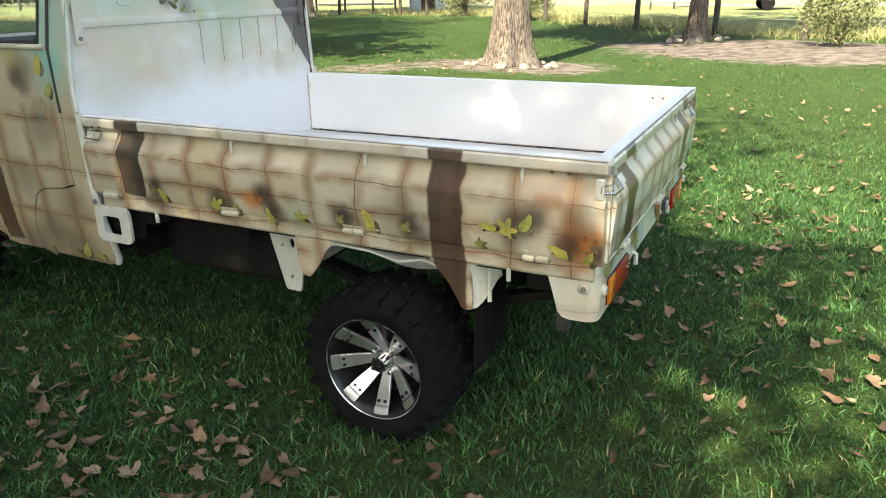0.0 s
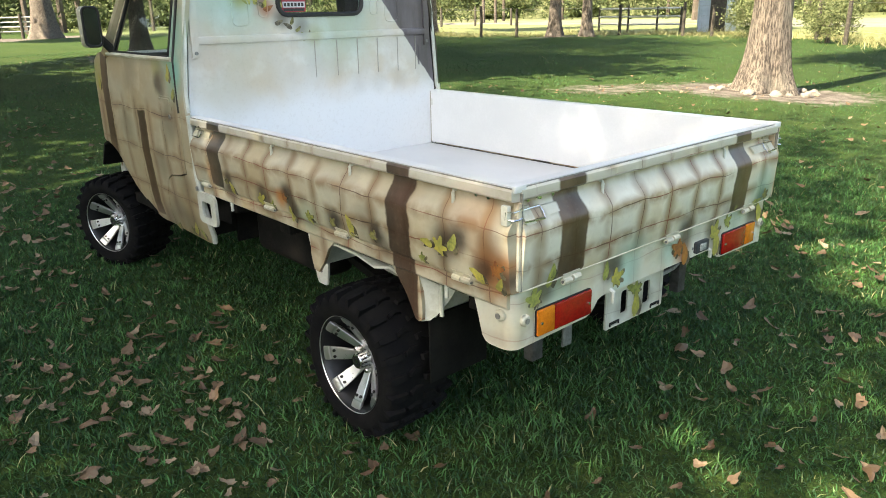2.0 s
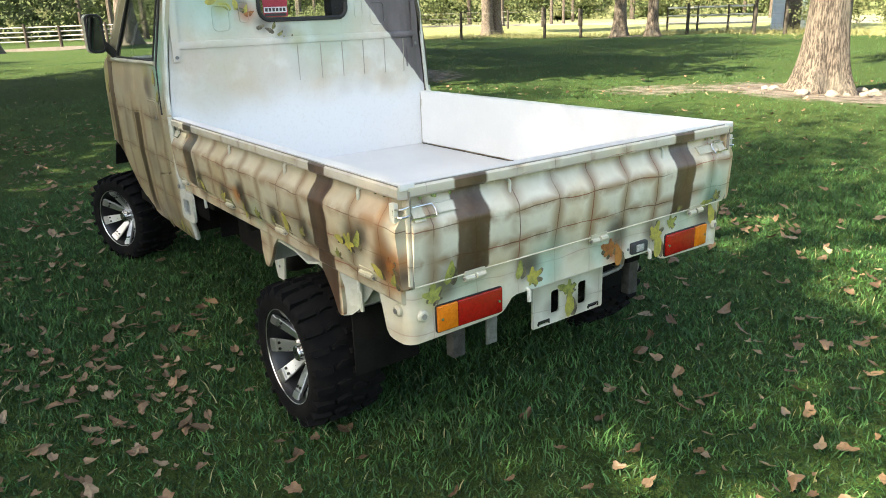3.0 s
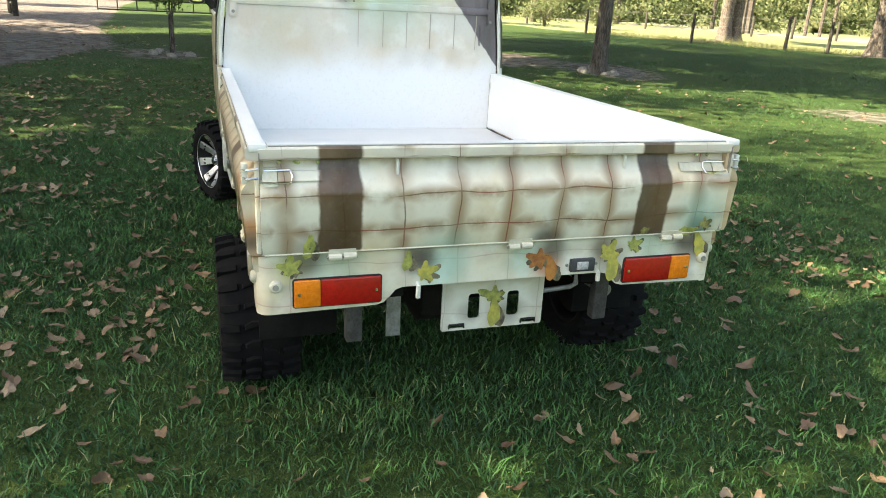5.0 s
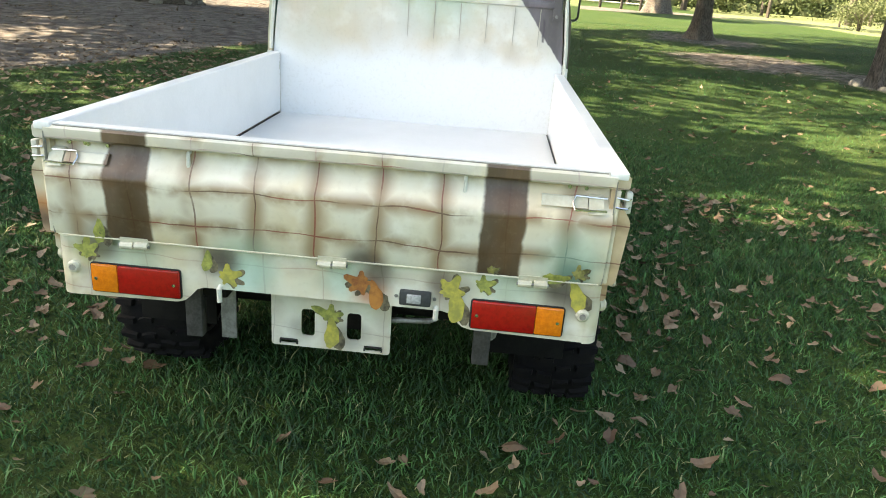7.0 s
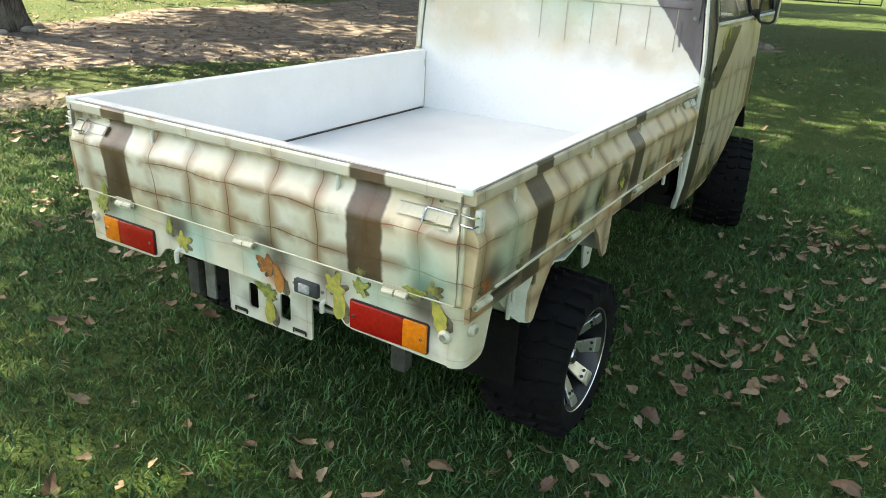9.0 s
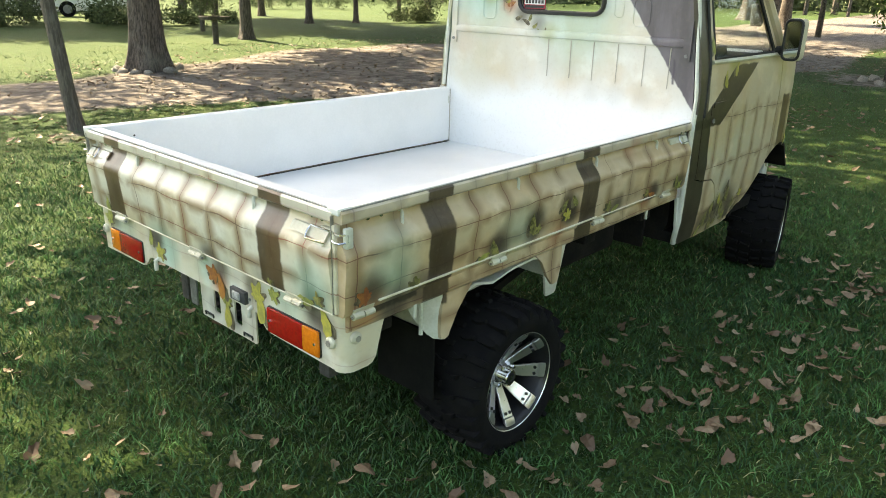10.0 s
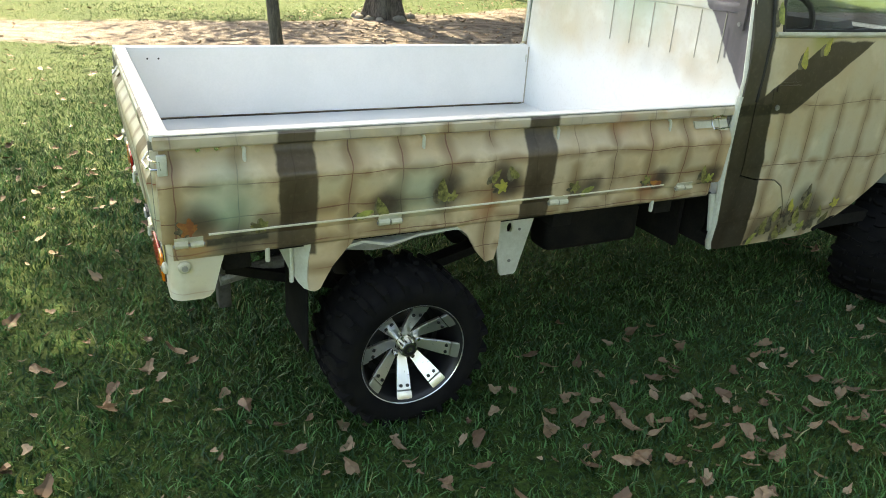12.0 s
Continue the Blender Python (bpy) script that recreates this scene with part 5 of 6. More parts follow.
# lip along the foot of the right drop side, its sun glint put into the colour
part("edge_trim", prism([(0.728, 0.702), (0.737, 0.7030), (0.737, 0.7065), (0.728, 0.708)], lambda p, q, w: (w, p, q), -0.12, -1.20), M["strip"], right_gate, "pale edge strip, coloured as if catching sun")
part("edge_trim", prism([(0.728, 0.699), (0.736, 0.7000), (0.736, 0.7030), (0.728, 0.704)], lambda p, q, w: (w, p, q), -1.235, -1.66), M["strip"], right_gate, "pale edge strip, coloured as if catching sun")

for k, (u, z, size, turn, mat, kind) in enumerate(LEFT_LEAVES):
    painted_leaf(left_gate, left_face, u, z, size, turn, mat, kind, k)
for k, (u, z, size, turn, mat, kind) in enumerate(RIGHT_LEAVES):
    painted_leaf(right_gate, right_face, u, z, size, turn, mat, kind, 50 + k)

# tailgate
TAIL = [(p - 0.728, q) for p, q in GATE]
rear_face = lambda u, z, o: (gate_out(z) - 0.728 + o, u, z)
tailgate = part("tailgate", prism(TAIL + [(-0.0405, 0.968), (-0.0405, 0.686)], lambda p, q, w: (p, w, q), -0.697, 0.697), M["rear"], truck, "closed tailgate painted with cream weave and two brown straps")
part("inner_panel", prism([(-0.047, 0.680), (-0.0407, 0.680), (-0.0407, 0.9684), (-0.008, 0.9684), (-0.008, 0.9710), (-0.043, 0.9710), (-0.047, 0.968)], lambda p, q, w: (p, w, q), -0.676, 0.676), M["white"], tailgate, "white inner tailgate face")
part("cap_seam", box(-0.0066, -0.0042, -0.674, 0.674, 0.9655, 0.9688), M["bolt"], tailgate)
for u in (-0.343, 0.340):
    hook(tailgate, rear_face, u, 0.918)
part("foot_lip", box(-0.010, -0.0005, -0.690, 0.690, 0.6835, 0.6872, 0.0015), M["strip"], tailgate, "pale bent foot edge")
for u in (-0.490, 0.022, 0.528):
    hinge(tailgate, rear_face, u, 0.672)
latch(tailgate, rear_face, 0.655, 0.893, -1, "cream")
latch(tailgate, rear_face, -0.672, 0.893, 1, "rear")
for u in (-0.60, -0.55):
    part("rivet", disc(rear_face(u, 0.922, 0), (1, 0, 0), 0.005, 0.004, 10), M["chrome"], tailgate)
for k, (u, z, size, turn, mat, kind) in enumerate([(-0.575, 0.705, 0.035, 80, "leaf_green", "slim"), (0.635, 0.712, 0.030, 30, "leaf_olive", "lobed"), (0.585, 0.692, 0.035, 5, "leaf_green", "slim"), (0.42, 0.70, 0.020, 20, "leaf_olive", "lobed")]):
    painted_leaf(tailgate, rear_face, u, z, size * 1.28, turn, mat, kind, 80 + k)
# corner posts with their clasps, and dark seams beside the tailgate
for s in (-1, 1):
    post = part("corner_post", box(-0.018, 0.002, s * 0.703 - 0.006, s * 0.703 + 0.006, 0.692, 0.93, 0.003), M["rear"], truck)
    part("seam", box(-0.016, 0.0035, s * 0.6965 - 0.0012, s * 0.6965 + 0.0012, 0.690, 0.952), M["bolt"], post)
    part("clasp", tube([(0.003, s * 0.700, 0.914), (0.007, s * 0.714, 0.913), (0.003, s * 0.728, 0.910), (-0.016, s * 0.738, 0.909), (-0.018, s * 0.738, 0.890), (0.003, s * 0.728, 0.888), (0.007, s * 0.714, 0.889), (0.003, s * 0.700, 0.890)], 0.0028, 6), M["chrome"], post)
    part("corner_cap", box(-0.0475, -0.0005, s * 0.700 - 0.0215, s * 0.700 + 0.0215, 0.955, 0.9735, 0.003), M["white"], post)
    part("catch", box(-0.034, -0.010, s * 0.732 - 0.008, s * 0.732 + 0.008, 0.872, 0.925, 0.004), M["offwhite"], post)

# bed floor and its frame
floor = part("bed_floor", box(-1.9605, -0.0475, -0.6745, 0.6745, 0.630, 0.673, 0.002), M["white"], truck, "smooth white bed floor")
for s, paint in ((-1, "left"), (1, "right")):
    side = lambda p, q, w: (w, s * p, q)
    rail = part("bed_rail", prism([(0.690, 0.684), (0.716, 0.684), (0.718, 0.676), (0.718, 0.640), (0.712, 0.632), (0.690, 0.632)], side, -0.03, -1.90), M[paint], truck)
    part("gap_seal", box(-1.945, -0.05, s * 0.6774 - 0.0024, s * 0.6774 + 0.0024, 0.634, 0.6745), M["seal"], rail)
    for u in (-0.275, -1.64):
        part("peg", tube([(u, s * 0.712, 0.64), (u, s * 0.712, 0.598)], 0.007, 8), M["offwhite"], rail)
    # wheel housing: curved liner, outer flange legs
    arc = [(-1.005, 0.505), (-0.985, 0.565), (-0.94, 0.600), (-0.86, 0.618), (-0.74, 0.612), (-0.64, 0.592), (-0.56, 0.612), (-0.50, 0.600), (-0.455, 0.56), (-0.425, 0.52), (-0.405, 0.487)]
    outer = [(x + (0.006 if x > -0.6 else -0.006), z + 0.008) for x, z in arc]
    house = part("wheel_housing", prism(arc + outer[::-1], lambda p, q, w: (p, s * w, q), 0.44, 0.704), M["offwhite"], truck, "pale painted wheel housing under the bed")
    part("flange", sheet([[(-0.400, 0.634), (-0.53, 0.634), (-0.500, 0.60), (-0.462, 0.555), (-0.436, 0.51), (-0.424, 0.487), (-0.408, 0.481), (-0.392, 0.487), (-0.388, 0.52), (-0.392, 0.58)]], lambda u, v, d: (u, s * (0.700 + d), v), 0.012), M[paint], house)
    part("flange", sheet([[(-0.86, 0.634), (-1.02, 0.634), (-1.018, 0.55), (-1.005, 0.50), (-0.975, 0.495), (-0.94, 0.535), (-0.90, 0.60)]], lambda u, v, d: (u, s * (0.700 + d), v), 0.012), M[paint], house)
    part("back_plate", sheet([[(0.0, 0.634), (0.120, 0.634), (0.112, 0.590), (0.082, 0.540), (0.048, 0.500), (0.026, 0.484), (0.0, 0.482)]], lambda u, v, d: (-0.398 + 0.62 * u - 0.5 * d, s * (0.708 - 0.78 * u - d), v), 0.005), M["offwhite"], house)
    part("housing_wall", sheet([[(-1.00, 0.634), (-0.42, 0.634), (-0.46, 0.600), (-0.50, 0.578), (-0.55, 0.556), (-0.62, 0.545), (-0.69, 0.549), (-0.76, 0.568), (-0.82, 0.588), (-0.88, 0.597), (-0.94, 0.600), (-0.99, 0.615)]], lambda u, v, d: (u, s * (0.612 + d), v), 0.006), M["housing"], house)
    part("rib", tube([(-0.352, s * 0.665, 0.50), (-0.352, s * 0.665, 0.628)], 0.007, 6), M["offwhite"], house)
    part("bolt", disc((-0.392, s * 0.66, 0.492), (1, 0, 0), 0.009, 0.006, 8), M["steel"], house)
    part("side_member", box(-1.62, -1.03, s * 0.606 - 0.004, s * 0.606 + 0.004, 0.590, 0.6335, 0.002), M["housing"], house)
    flap = part("mud_flap", box(-0.396, -0.388, s * 0.560 - 0.125, s * 0.560 + 0.125, 0.262, 0.492, 0.003), M["flap"], truck, "black rubber mud flap")
    stay = part("bed_stay", sheet([[(-1.055, 0.634), (-1.235, 0.634), (-1.168, 0.385), (-1.160, 0.376), (-1.108, 0.376), (-1.100, 0.385)], [(-1.125 + 0.011 * math.cos(t), 0.555 + 0.018 * math.sin(t)) for t in np.linspace(0, 6.283, 12, endpoint=False)]],
                                   lambda u, v, d: (u, s * (0.596 + d), v), 0.008), M["offwhite"], truck, "pale pressed steel stay plate")
    part("bolt", disc((-1.135, s * 0.603, 0.43), (0, s, 0), 0.006, 0.004, 8), M["steel"], stay)
    part("bolt", disc((-1.165, s * 0.603, 0.545), (0, s, 0), 0.005, 0.004, 8), M["steel"], stay)
    # corner skirt behind the wheel
    def wrap(u, v, d):
        """Runs along the side, round the corner and onto the rear; u counts from the corner's start."""
        r = 0.030
        if u <= 0:
            return (-0.022 - r + u, s * (0.706 + d), v)
        a = min(u / r, math.pi / 2)
        return (-0.022 - r + (r + d) * math.sin(a) + 0.0, s * (0.706 - r + (r + d) * math.cos(a)), v) if u < r * math.pi / 2 else (-0.022 + d, s * (0.706 - r - (u - r * math.pi / 2)), v)
    skirt = part("corner_skirt", sheet([[(0.050, 0.677), (-0.098, 0.660), (-0.108, 0.636), (-0.096, 0.600), (-0.076, 0.530), (-0.063, 0.516), (-0.045, 0.511), (0.050, 0.513)]], wrap, 0.006, [0.03 * math.pi / 2 * k / 6 for k in range(7)]), M["sill"], truck, "pale rounded corner skirt behind the wheel", sharp=60)
    buffer_ = part("rubber_stop", disc((-0.055, s * 0.711, 0.612), (0, s, 0), 0.017, 0.014, 16, bevel=0.005), M["cream"], skirt)
    part("bolt", disc((-0.055, s * 0.7245, 0.612), (0, s, 0), 0.0085, 0.003, 8), M["bolt"], buffer_)

# rear sill with lamps
SILL = [(-0.674, 0.677), (0.674, 0.677), (0.674, 0.516), (0.385, 0.521), (0.362, 0.527), (0.345, 0.542), (0.325, 0.562), (0.305, 0.567), (-0.318, 0.567), (-0.338, 0.560), (-0.355, 0.540), (-0.372, 0.525), (-0.392, 0.519), (-0.674, 0.513)]
sill = part("rear_sill", sheet([SILL], lambda u, v, d: (-0.026 + d, u, v), 0.010), M["sill"], truck, "rear bed sill painted with leaves on cream")
part("gap_seal", box(-0.045, -0.020, -0.69, 0.69, 0.676, 0.687), M["bolt"], sill)
for y in (-0.664, 0.664):
    stop = part("rubber_stop", disc((-0.017, y, 0.594), (1, 0, 0), 0.017, 0.013, 16, bevel=0.005), M["cream"], sill)
    part("bolt", disc((-0.0045, y, 0.594), (1, 0, 0), 0.0085, 0.003, 8), M["bolt"], stop)
SILL_FACE = lambda u, z, o: (-0.016 + o, u, z)
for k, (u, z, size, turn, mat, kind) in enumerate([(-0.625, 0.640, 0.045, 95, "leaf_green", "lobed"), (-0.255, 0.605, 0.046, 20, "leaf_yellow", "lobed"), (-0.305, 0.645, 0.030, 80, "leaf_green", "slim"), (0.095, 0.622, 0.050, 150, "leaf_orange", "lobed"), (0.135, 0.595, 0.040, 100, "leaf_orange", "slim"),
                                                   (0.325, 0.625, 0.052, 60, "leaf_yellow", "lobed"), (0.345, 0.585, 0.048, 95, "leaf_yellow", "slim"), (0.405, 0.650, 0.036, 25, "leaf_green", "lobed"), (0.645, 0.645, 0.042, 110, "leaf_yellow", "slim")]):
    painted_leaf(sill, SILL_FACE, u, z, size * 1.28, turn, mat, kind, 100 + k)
part("eyelet", tube([(-0.018, -0.275, 0.575), (-0.006, -0.275, 0.570), (-0.006, -0.275, 0.535)], 0.007, 8), M["offwhite"], sill)
part("eyelet", tube([(-0.018, 0.292, 0.575), (-0.006, 0.292, 0.570), (-0.006, 0.292, 0.545)], 0.007, 8), M["offwhite"], sill)


def tail_lamp(y0, y1, amber_low):
    lamp = part("tail_lamp", prism(rounded(y0 - 0.0035, y1 + 0.0035, 0.5275, 0.6115, 0.009), lambda p, q, w: (w, p, q), -0.020, -0.0125), M["seal"], truck, "rectangular red and amber tail lamp")
    split = y0 + (y1 - y0) * 0.30 if amber_low else y1 - (y1 - y0) * 0.30
    for name, a, b, mat in (("amber_lens", y0 if amber_low else split, split if amber_low else y1, "amber_lens"), ("red_lens", split if amber_low else y0, y1 if amber_low else split, "red_lens")):
        lens = part(name, box(-0.016, -0.005, a, b, 0.531, 0.608, 0.004), M[mat], lamp)
    for y in (y0 + 0.014, y1 - 0.014):
        part("screw", disc((-0.0055, y, 0.569), (1, 0, 0), 0.0045, 0.003, 8), M["chrome"], lamp)


tail_lamp(-0.617, -0.381, True)
tail_lamp(0.383, 0.617, False)
lamp = part("plate_lamp", box(-0.020, -0.003, 0.196, 0.277, 0.578, 0.618, 0.004), M["dash"], truck, "small grey lamp with clear lens")
part("lens", box(-0.006, 0.002, 0.215, 0.252, 0.586, 0.611, 0.003), M["clear_lens"], lamp)
part("screw", disc((-0.018, 0.187, 0.598), (1, 0, 0), 0.005, 0.004, 8), M["steel"], lamp)
part("screw", disc((-0.018, 0.286, 0.598), (1, 0, 0), 0.005, 0.004, 8), M["steel"], lamp)
# bracket under the sill
bracket = part("plate_bracket", sheet([rounded(-0.168, 0.166, 0.372, 0.585, 0.008, 3), rounded(-0.084, -0.046, 0.408, 0.490, 0.010, 3), rounded(0.044, 0.084, 0.408, 0.490, 0.010, 3), rounded(-0.146, -0.092, 0.379, 0.391, 0.005, 3), rounded(0.092, 0.146, 0.379, 0.391, 0.005, 3)],
                                      lambda u, v, d: (-0.112 + d, u, v), 0.006), M["sill"], truck, "pressed bracket plate with slots and a painted leaf")
for y0 in (-0.146, 0.092):
    part("slot_rim", tube([(-0.104, y0 + 0.003, 0.380), (-0.103, y0 + 0.003, 0.393), (-0.103, y0 + 0.051, 0.393), (-0.104, y0 + 0.051, 0.380)], 0.003, 6), M["seal"], bracket)
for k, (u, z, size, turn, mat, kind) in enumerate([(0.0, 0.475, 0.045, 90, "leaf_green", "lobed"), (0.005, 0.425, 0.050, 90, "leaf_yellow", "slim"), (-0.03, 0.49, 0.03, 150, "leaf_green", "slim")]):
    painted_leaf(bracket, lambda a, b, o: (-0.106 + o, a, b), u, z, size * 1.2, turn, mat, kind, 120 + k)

# underside: frame rails, axle, springs, exhaust, tow loop
chassis = part("chassis", box(-3.15, -0.10, -0.36, -0.29, 0.50, 0.60, 0.006), M["under"], truck, "dark steel ladder frame")
part("frame_rail", box(-3.15, -0.10, 0.29, 0.36, 0.50, 0.60, 0.006), M["under"], chassis)
for x in (-0.20, -1.30, -1.75, -2.6):
    part("cross_member", box(x - 0.04, x + 0.04, -0.66, 0.66, 0.56, 0.632, 0.006), M["under"], chassis)
part("under_panel", box(-1.94, -0.06, -0.69, 0.69, 0.618, 0.631), M["under"], chassis)
part("axle", tube([(-0.69, -0.55, 0.262), (-0.69, -0.12, 0.262), (-0.69, -0.08, 0.262), (-0.69, 0.08, 0.262), (-0.69, 0.12, 0.262), (-0.69, 0.55, 0.262)], [0.04, 0.04, 0.11, 0.11, 0.04, 0.04], 14), M["under"], chassis)
part("front_axle", tube([(-3.06, -0.55, 0.275), (-3.06, 0.55, 0.275)], 0.035, 10), M["under"], chassis)
for y in (-0.42, 0.42):
    part("leaf_spring", prism([(-1.25, 0.44), (-0.69, 0.30), (-0.20, 0.45), (-0.20, 0.48), (-0.69, 0.335), (-1.25, 0.47)], lambda p, q, w: (p, w, q), y - 0.03, y + 0.03), M["under"], chassis)
    part("shackle", box(-0.215, -0.175, y - 0.025, y + 0.025, 0.33, 0.50, 0.005), M["shackle"], chassis)
part("engine_tray", box(-2.0, -1.2, -0.27, 0.27, 0.36, 0.56, 0.03), M["under"], chassis)
part("tow_strap", box(-0.157, -0.149, -0.328, -0.284, 0.352, 0.572, 0.002), M["steel"], chassis)
# two made-up boxes beside the frame, added to darken the open underside
part("dark_filler_left", box(-1.84, -1.24, -0.52, -0.37, 0.34, 0.57, 0.04, 3), M["under"], chassis)
part("dark_filler_right", box(-1.80, -1.36, 0.37, 0.50, 0.38, 0.57, 0.03, 3), M["under"], chassis)
part("splash_panel", box(-1.96, -1.94, -0.56, 0.56, 0.36, 0.62, 0.004), M["under"], chassis)
part("tow_loop", tube([(-0.13, 0.15, 0.470), (-0.13, 0.27, 0.478), (-0.125, 0.288, 0.490), (-0.13, 0.292, 0.535), (-0.14, 0.292, 0.56)], 0.008, 8), M["steel"], chassis)
part("exhaust", tube([(-1.3, 0.20, 0.42), (-0.6, 0.34, 0.45), (-0.28, 0.42, 0.44), (-0.18, 0.44, 0.43)], 0.022, 10), M["steel"], chassis)
part("muffler", tube([(-1.55, 0.15, 0.44), (-1.50, 0.155, 0.44), (-1.1, 0.24, 0.44), (-1.05, 0.25, 0.44)], [0.03, 0.085, 0.085, 0.03], 14), M["under"], chassis)
# step bracket behind the cab on the left, small gusset on the right
loop = part("side_bracket", sheet([rounded(-1.945, -1.765, 0.498, 0.640, 0.028, 4), rounded(-1.905, -1.815, 0.528, 0.600, 0.012, 3)], lambda u, v, d: (u, -0.722 - d, v), 0.012), M["offwhite"], truck, "pale pressed steel loop bracket")
part("back_wall", sheet([rounded(-1.945, -1.765, 0.498, 0.640, 0.028, 4)], lambda u, v, d: (u, -0.660 - d, v), 0.004), M["under"], loop)
part("bolt", disc((-1.93, -0.734, 0.652), (0, -1, 0), 0.010, 0.007, 8), M["steel"], loop)
part("gusset", sheet([[(-1.925, 0.632), (-1.965, 0.632), (-1.968, 0.50), (-1.955, 0.48)]], lambda u, v, d: (u, 0.700 + d, v), 0.01), M["offwhite"], truck)


# ---- wheels ----
def wheel_meshes():
    """Tyre with chevron lugs, black dished rim, bright spokes with two bolts each, hub cap and nuts. Outer face towards -y, centre at the origin."""
    R = 0.252
    out = {}
    prof = [(0.166, -0.112), (0.178, -0.124), (0.215, -0.132), (0.232, -0.128), (0.245, -0.114), (R, -0.085), (R + 0.003, 0.0), (R, 0.085), (0.245, 0.114), (0.232, 0.128), (0.215, 0.132), (0.178, 0.124), (0.166, 0.112)]
    out["tyre"] = mesh_of(lathe(prof, 64), "tyre", M["rubber"], 50)
    # tread: a slanted middle block and a shoulder block, each drawn in towards its top
    middle = [(0.003, 0.020), (0.030, 0.012), (0.056, 0.060), (0.056, 0.118), (0.026, 0.080), (0.003, 0.098)]
    shoulder = [(0.066, 0.050), (0.118, 0.050), (0.131, 0.070), (0.131, 0.140), (0.110, 0.152), (0.066, 0.136)]
    for name, sgn, pts in (("middle_lug", -1, middle), ("middle_lug_inner", 1, middle), ("shoulder_lug", -1, shoulder), ("shoulder_lug_inner", 1, shoulder)):
        bm = bmesh.new()
        cw, ca = sum(w for w, _ in pts) / len(pts), sum(a for _, a in pts) / len(pts)
        rings = []
        for k, (f, up) in enumerate(((1.0, 0.0), (0.95, 0.7), (0.84, 1.0))):
            ring = []
            for w, ang in pts:
                w, t = cw + (w - cw) * f, ca + (ang - ca) * f
                low = R - 0.008 if w < 0.105 else R - 0.030
                high = R + 0.015 - 0.010 * max(0.0, (w - 0.06) / 0.07) ** 2
                r_ = low + (high - low) * up
                ring.append(bm.verts.new((r_ * math.sin(t), sgn * (w + (0.004 if w > 0.12 else 0.0) * up), r_ * math.cos(t))))
            rings.append(ring)
        n = len(pts)
        for a, b in zip(rings, rings[1:]):
            for q in range(n):
                bm.faces.new((a[q], a[(q + 1) % n], b[(q + 1) % n], b[q]))
        bm.faces.new(rings[-1])
        out[name] = mesh_of(bm, "tread_lug", M["rubber"], 30)
    rim = [(0.168, -0.118), (0.175, -0.122), (0.176, -0.112), (0.168, -0.100), (0.162, -0.06), (0.158, 0.02), (0.170, 0.10), (0.150, 0.10), (0.140, 0.02), (0.040, 0.0), (0.040, -0.01), (0.140, 0.006), (0.152, -0.05), (0.160, -0.098)]
    out["rim"] = mesh_of(lathe(rim, 56), "rim", M["rim_black"], 40)
    out["rim_edge"] = mesh_of(lathe([(0.1715, -0.1200), (0.1740, -0.1225), (0.1752, -0.1200), (0.1735, -0.1170)], 56), "rim_edge", M["machined"], 40)
    # spoke: a flat bar rising towards the rim, and its stepped end plate
    def bar(name, line, widths):
        bm = bmesh.new()
        rows = [[bm.verts.new((-w, y, r)), bm.verts.new((w, y, r)), bm.verts.new((w * 0.85, y + 0.018, r)), bm.verts.new((-w * 0.85, y + 0.018, r))] for (r, y), w in zip(line, widths)]
        for a, b in zip(rows, rows[1:]):
            for i in range(4):
                bm.faces.new((a[i], a[(i + 1) % 4], b[(i + 1) % 4], b[i]))
        bm.faces.new(rows[0])
        bm.faces.new(rows[-1][::-1])
        bmesh.ops.recalc_face_normals(bm, faces=bm.faces)
        bmesh.ops.bevel(bm, geom=[e for e in bm.edges if abs(e.verts[0].co.z - e.verts[1].co.z) > 0.004], offset=0.0018, segments=2, affect="EDGES")
        out[name] = mesh_of(bm, name, M["machined"], 30)
    bar("spoke", [(0.030, -0.040), (0.050, -0.044), (0.100, -0.074), (0.139, -0.097)], (0.0150, 0.0165, 0.0225, 0.0250))
    bar("spoke_end", [(0.1415, -0.102), (0.154, -0.109), (0.168, -0.113)], (0.0252, 0.0262, 0.0272))
    bm = disc((-0.0115, -0.0895, 0.128), (0, -1, -0.58), 0.0056, 0.006, 8)
    disc((0.0115, -0.0895, 0.128), (0, -1, -0.58), 0.0056, 0.006, 8, bm)
    out["spoke_bolt"] = mesh_of(bm, "spoke_bolt", M["rim_black"], 40)
    out["hub_cap"] = mesh_of(tube([(0, -0.020, 0), (0, -0.080, 0), (0, -0.085, 0)], [0.029, 0.029, 0.025], 24), "hub_cap", M["chrome"], 40)
    out["hub_badge"] = mesh_of(lathe([(0.010, -0.086), (0.019, -0.086), (0.019, -0.0845), (0.010, -0.0845)], 24), "hub_badge", M["rim_black"], 40)
    out["lug_nut"] = mesh_of(tube([(0, -0.030, 0.043), (0, -0.066, 0.043), (0, -0.069, 0.043)], [0.0085, 0.0085, 0.006], 6), "lug_nut", M["chrome"], 30)
    out["hub_face"] = mesh_of(tube([(0, -0.005, 0), (0, -0.036, 0), (0, -0.039, 0)], [0.060, 0.060, 0.054], 24), "hub_face", M["rim_black"], 40)
    out["drum"] = mesh_of(tube([(0, 0.0, 0), (0, 0.08, 0)], 0.12, 20), "drum", M["under"], 40)
    return out


WM = wheel_meshes()


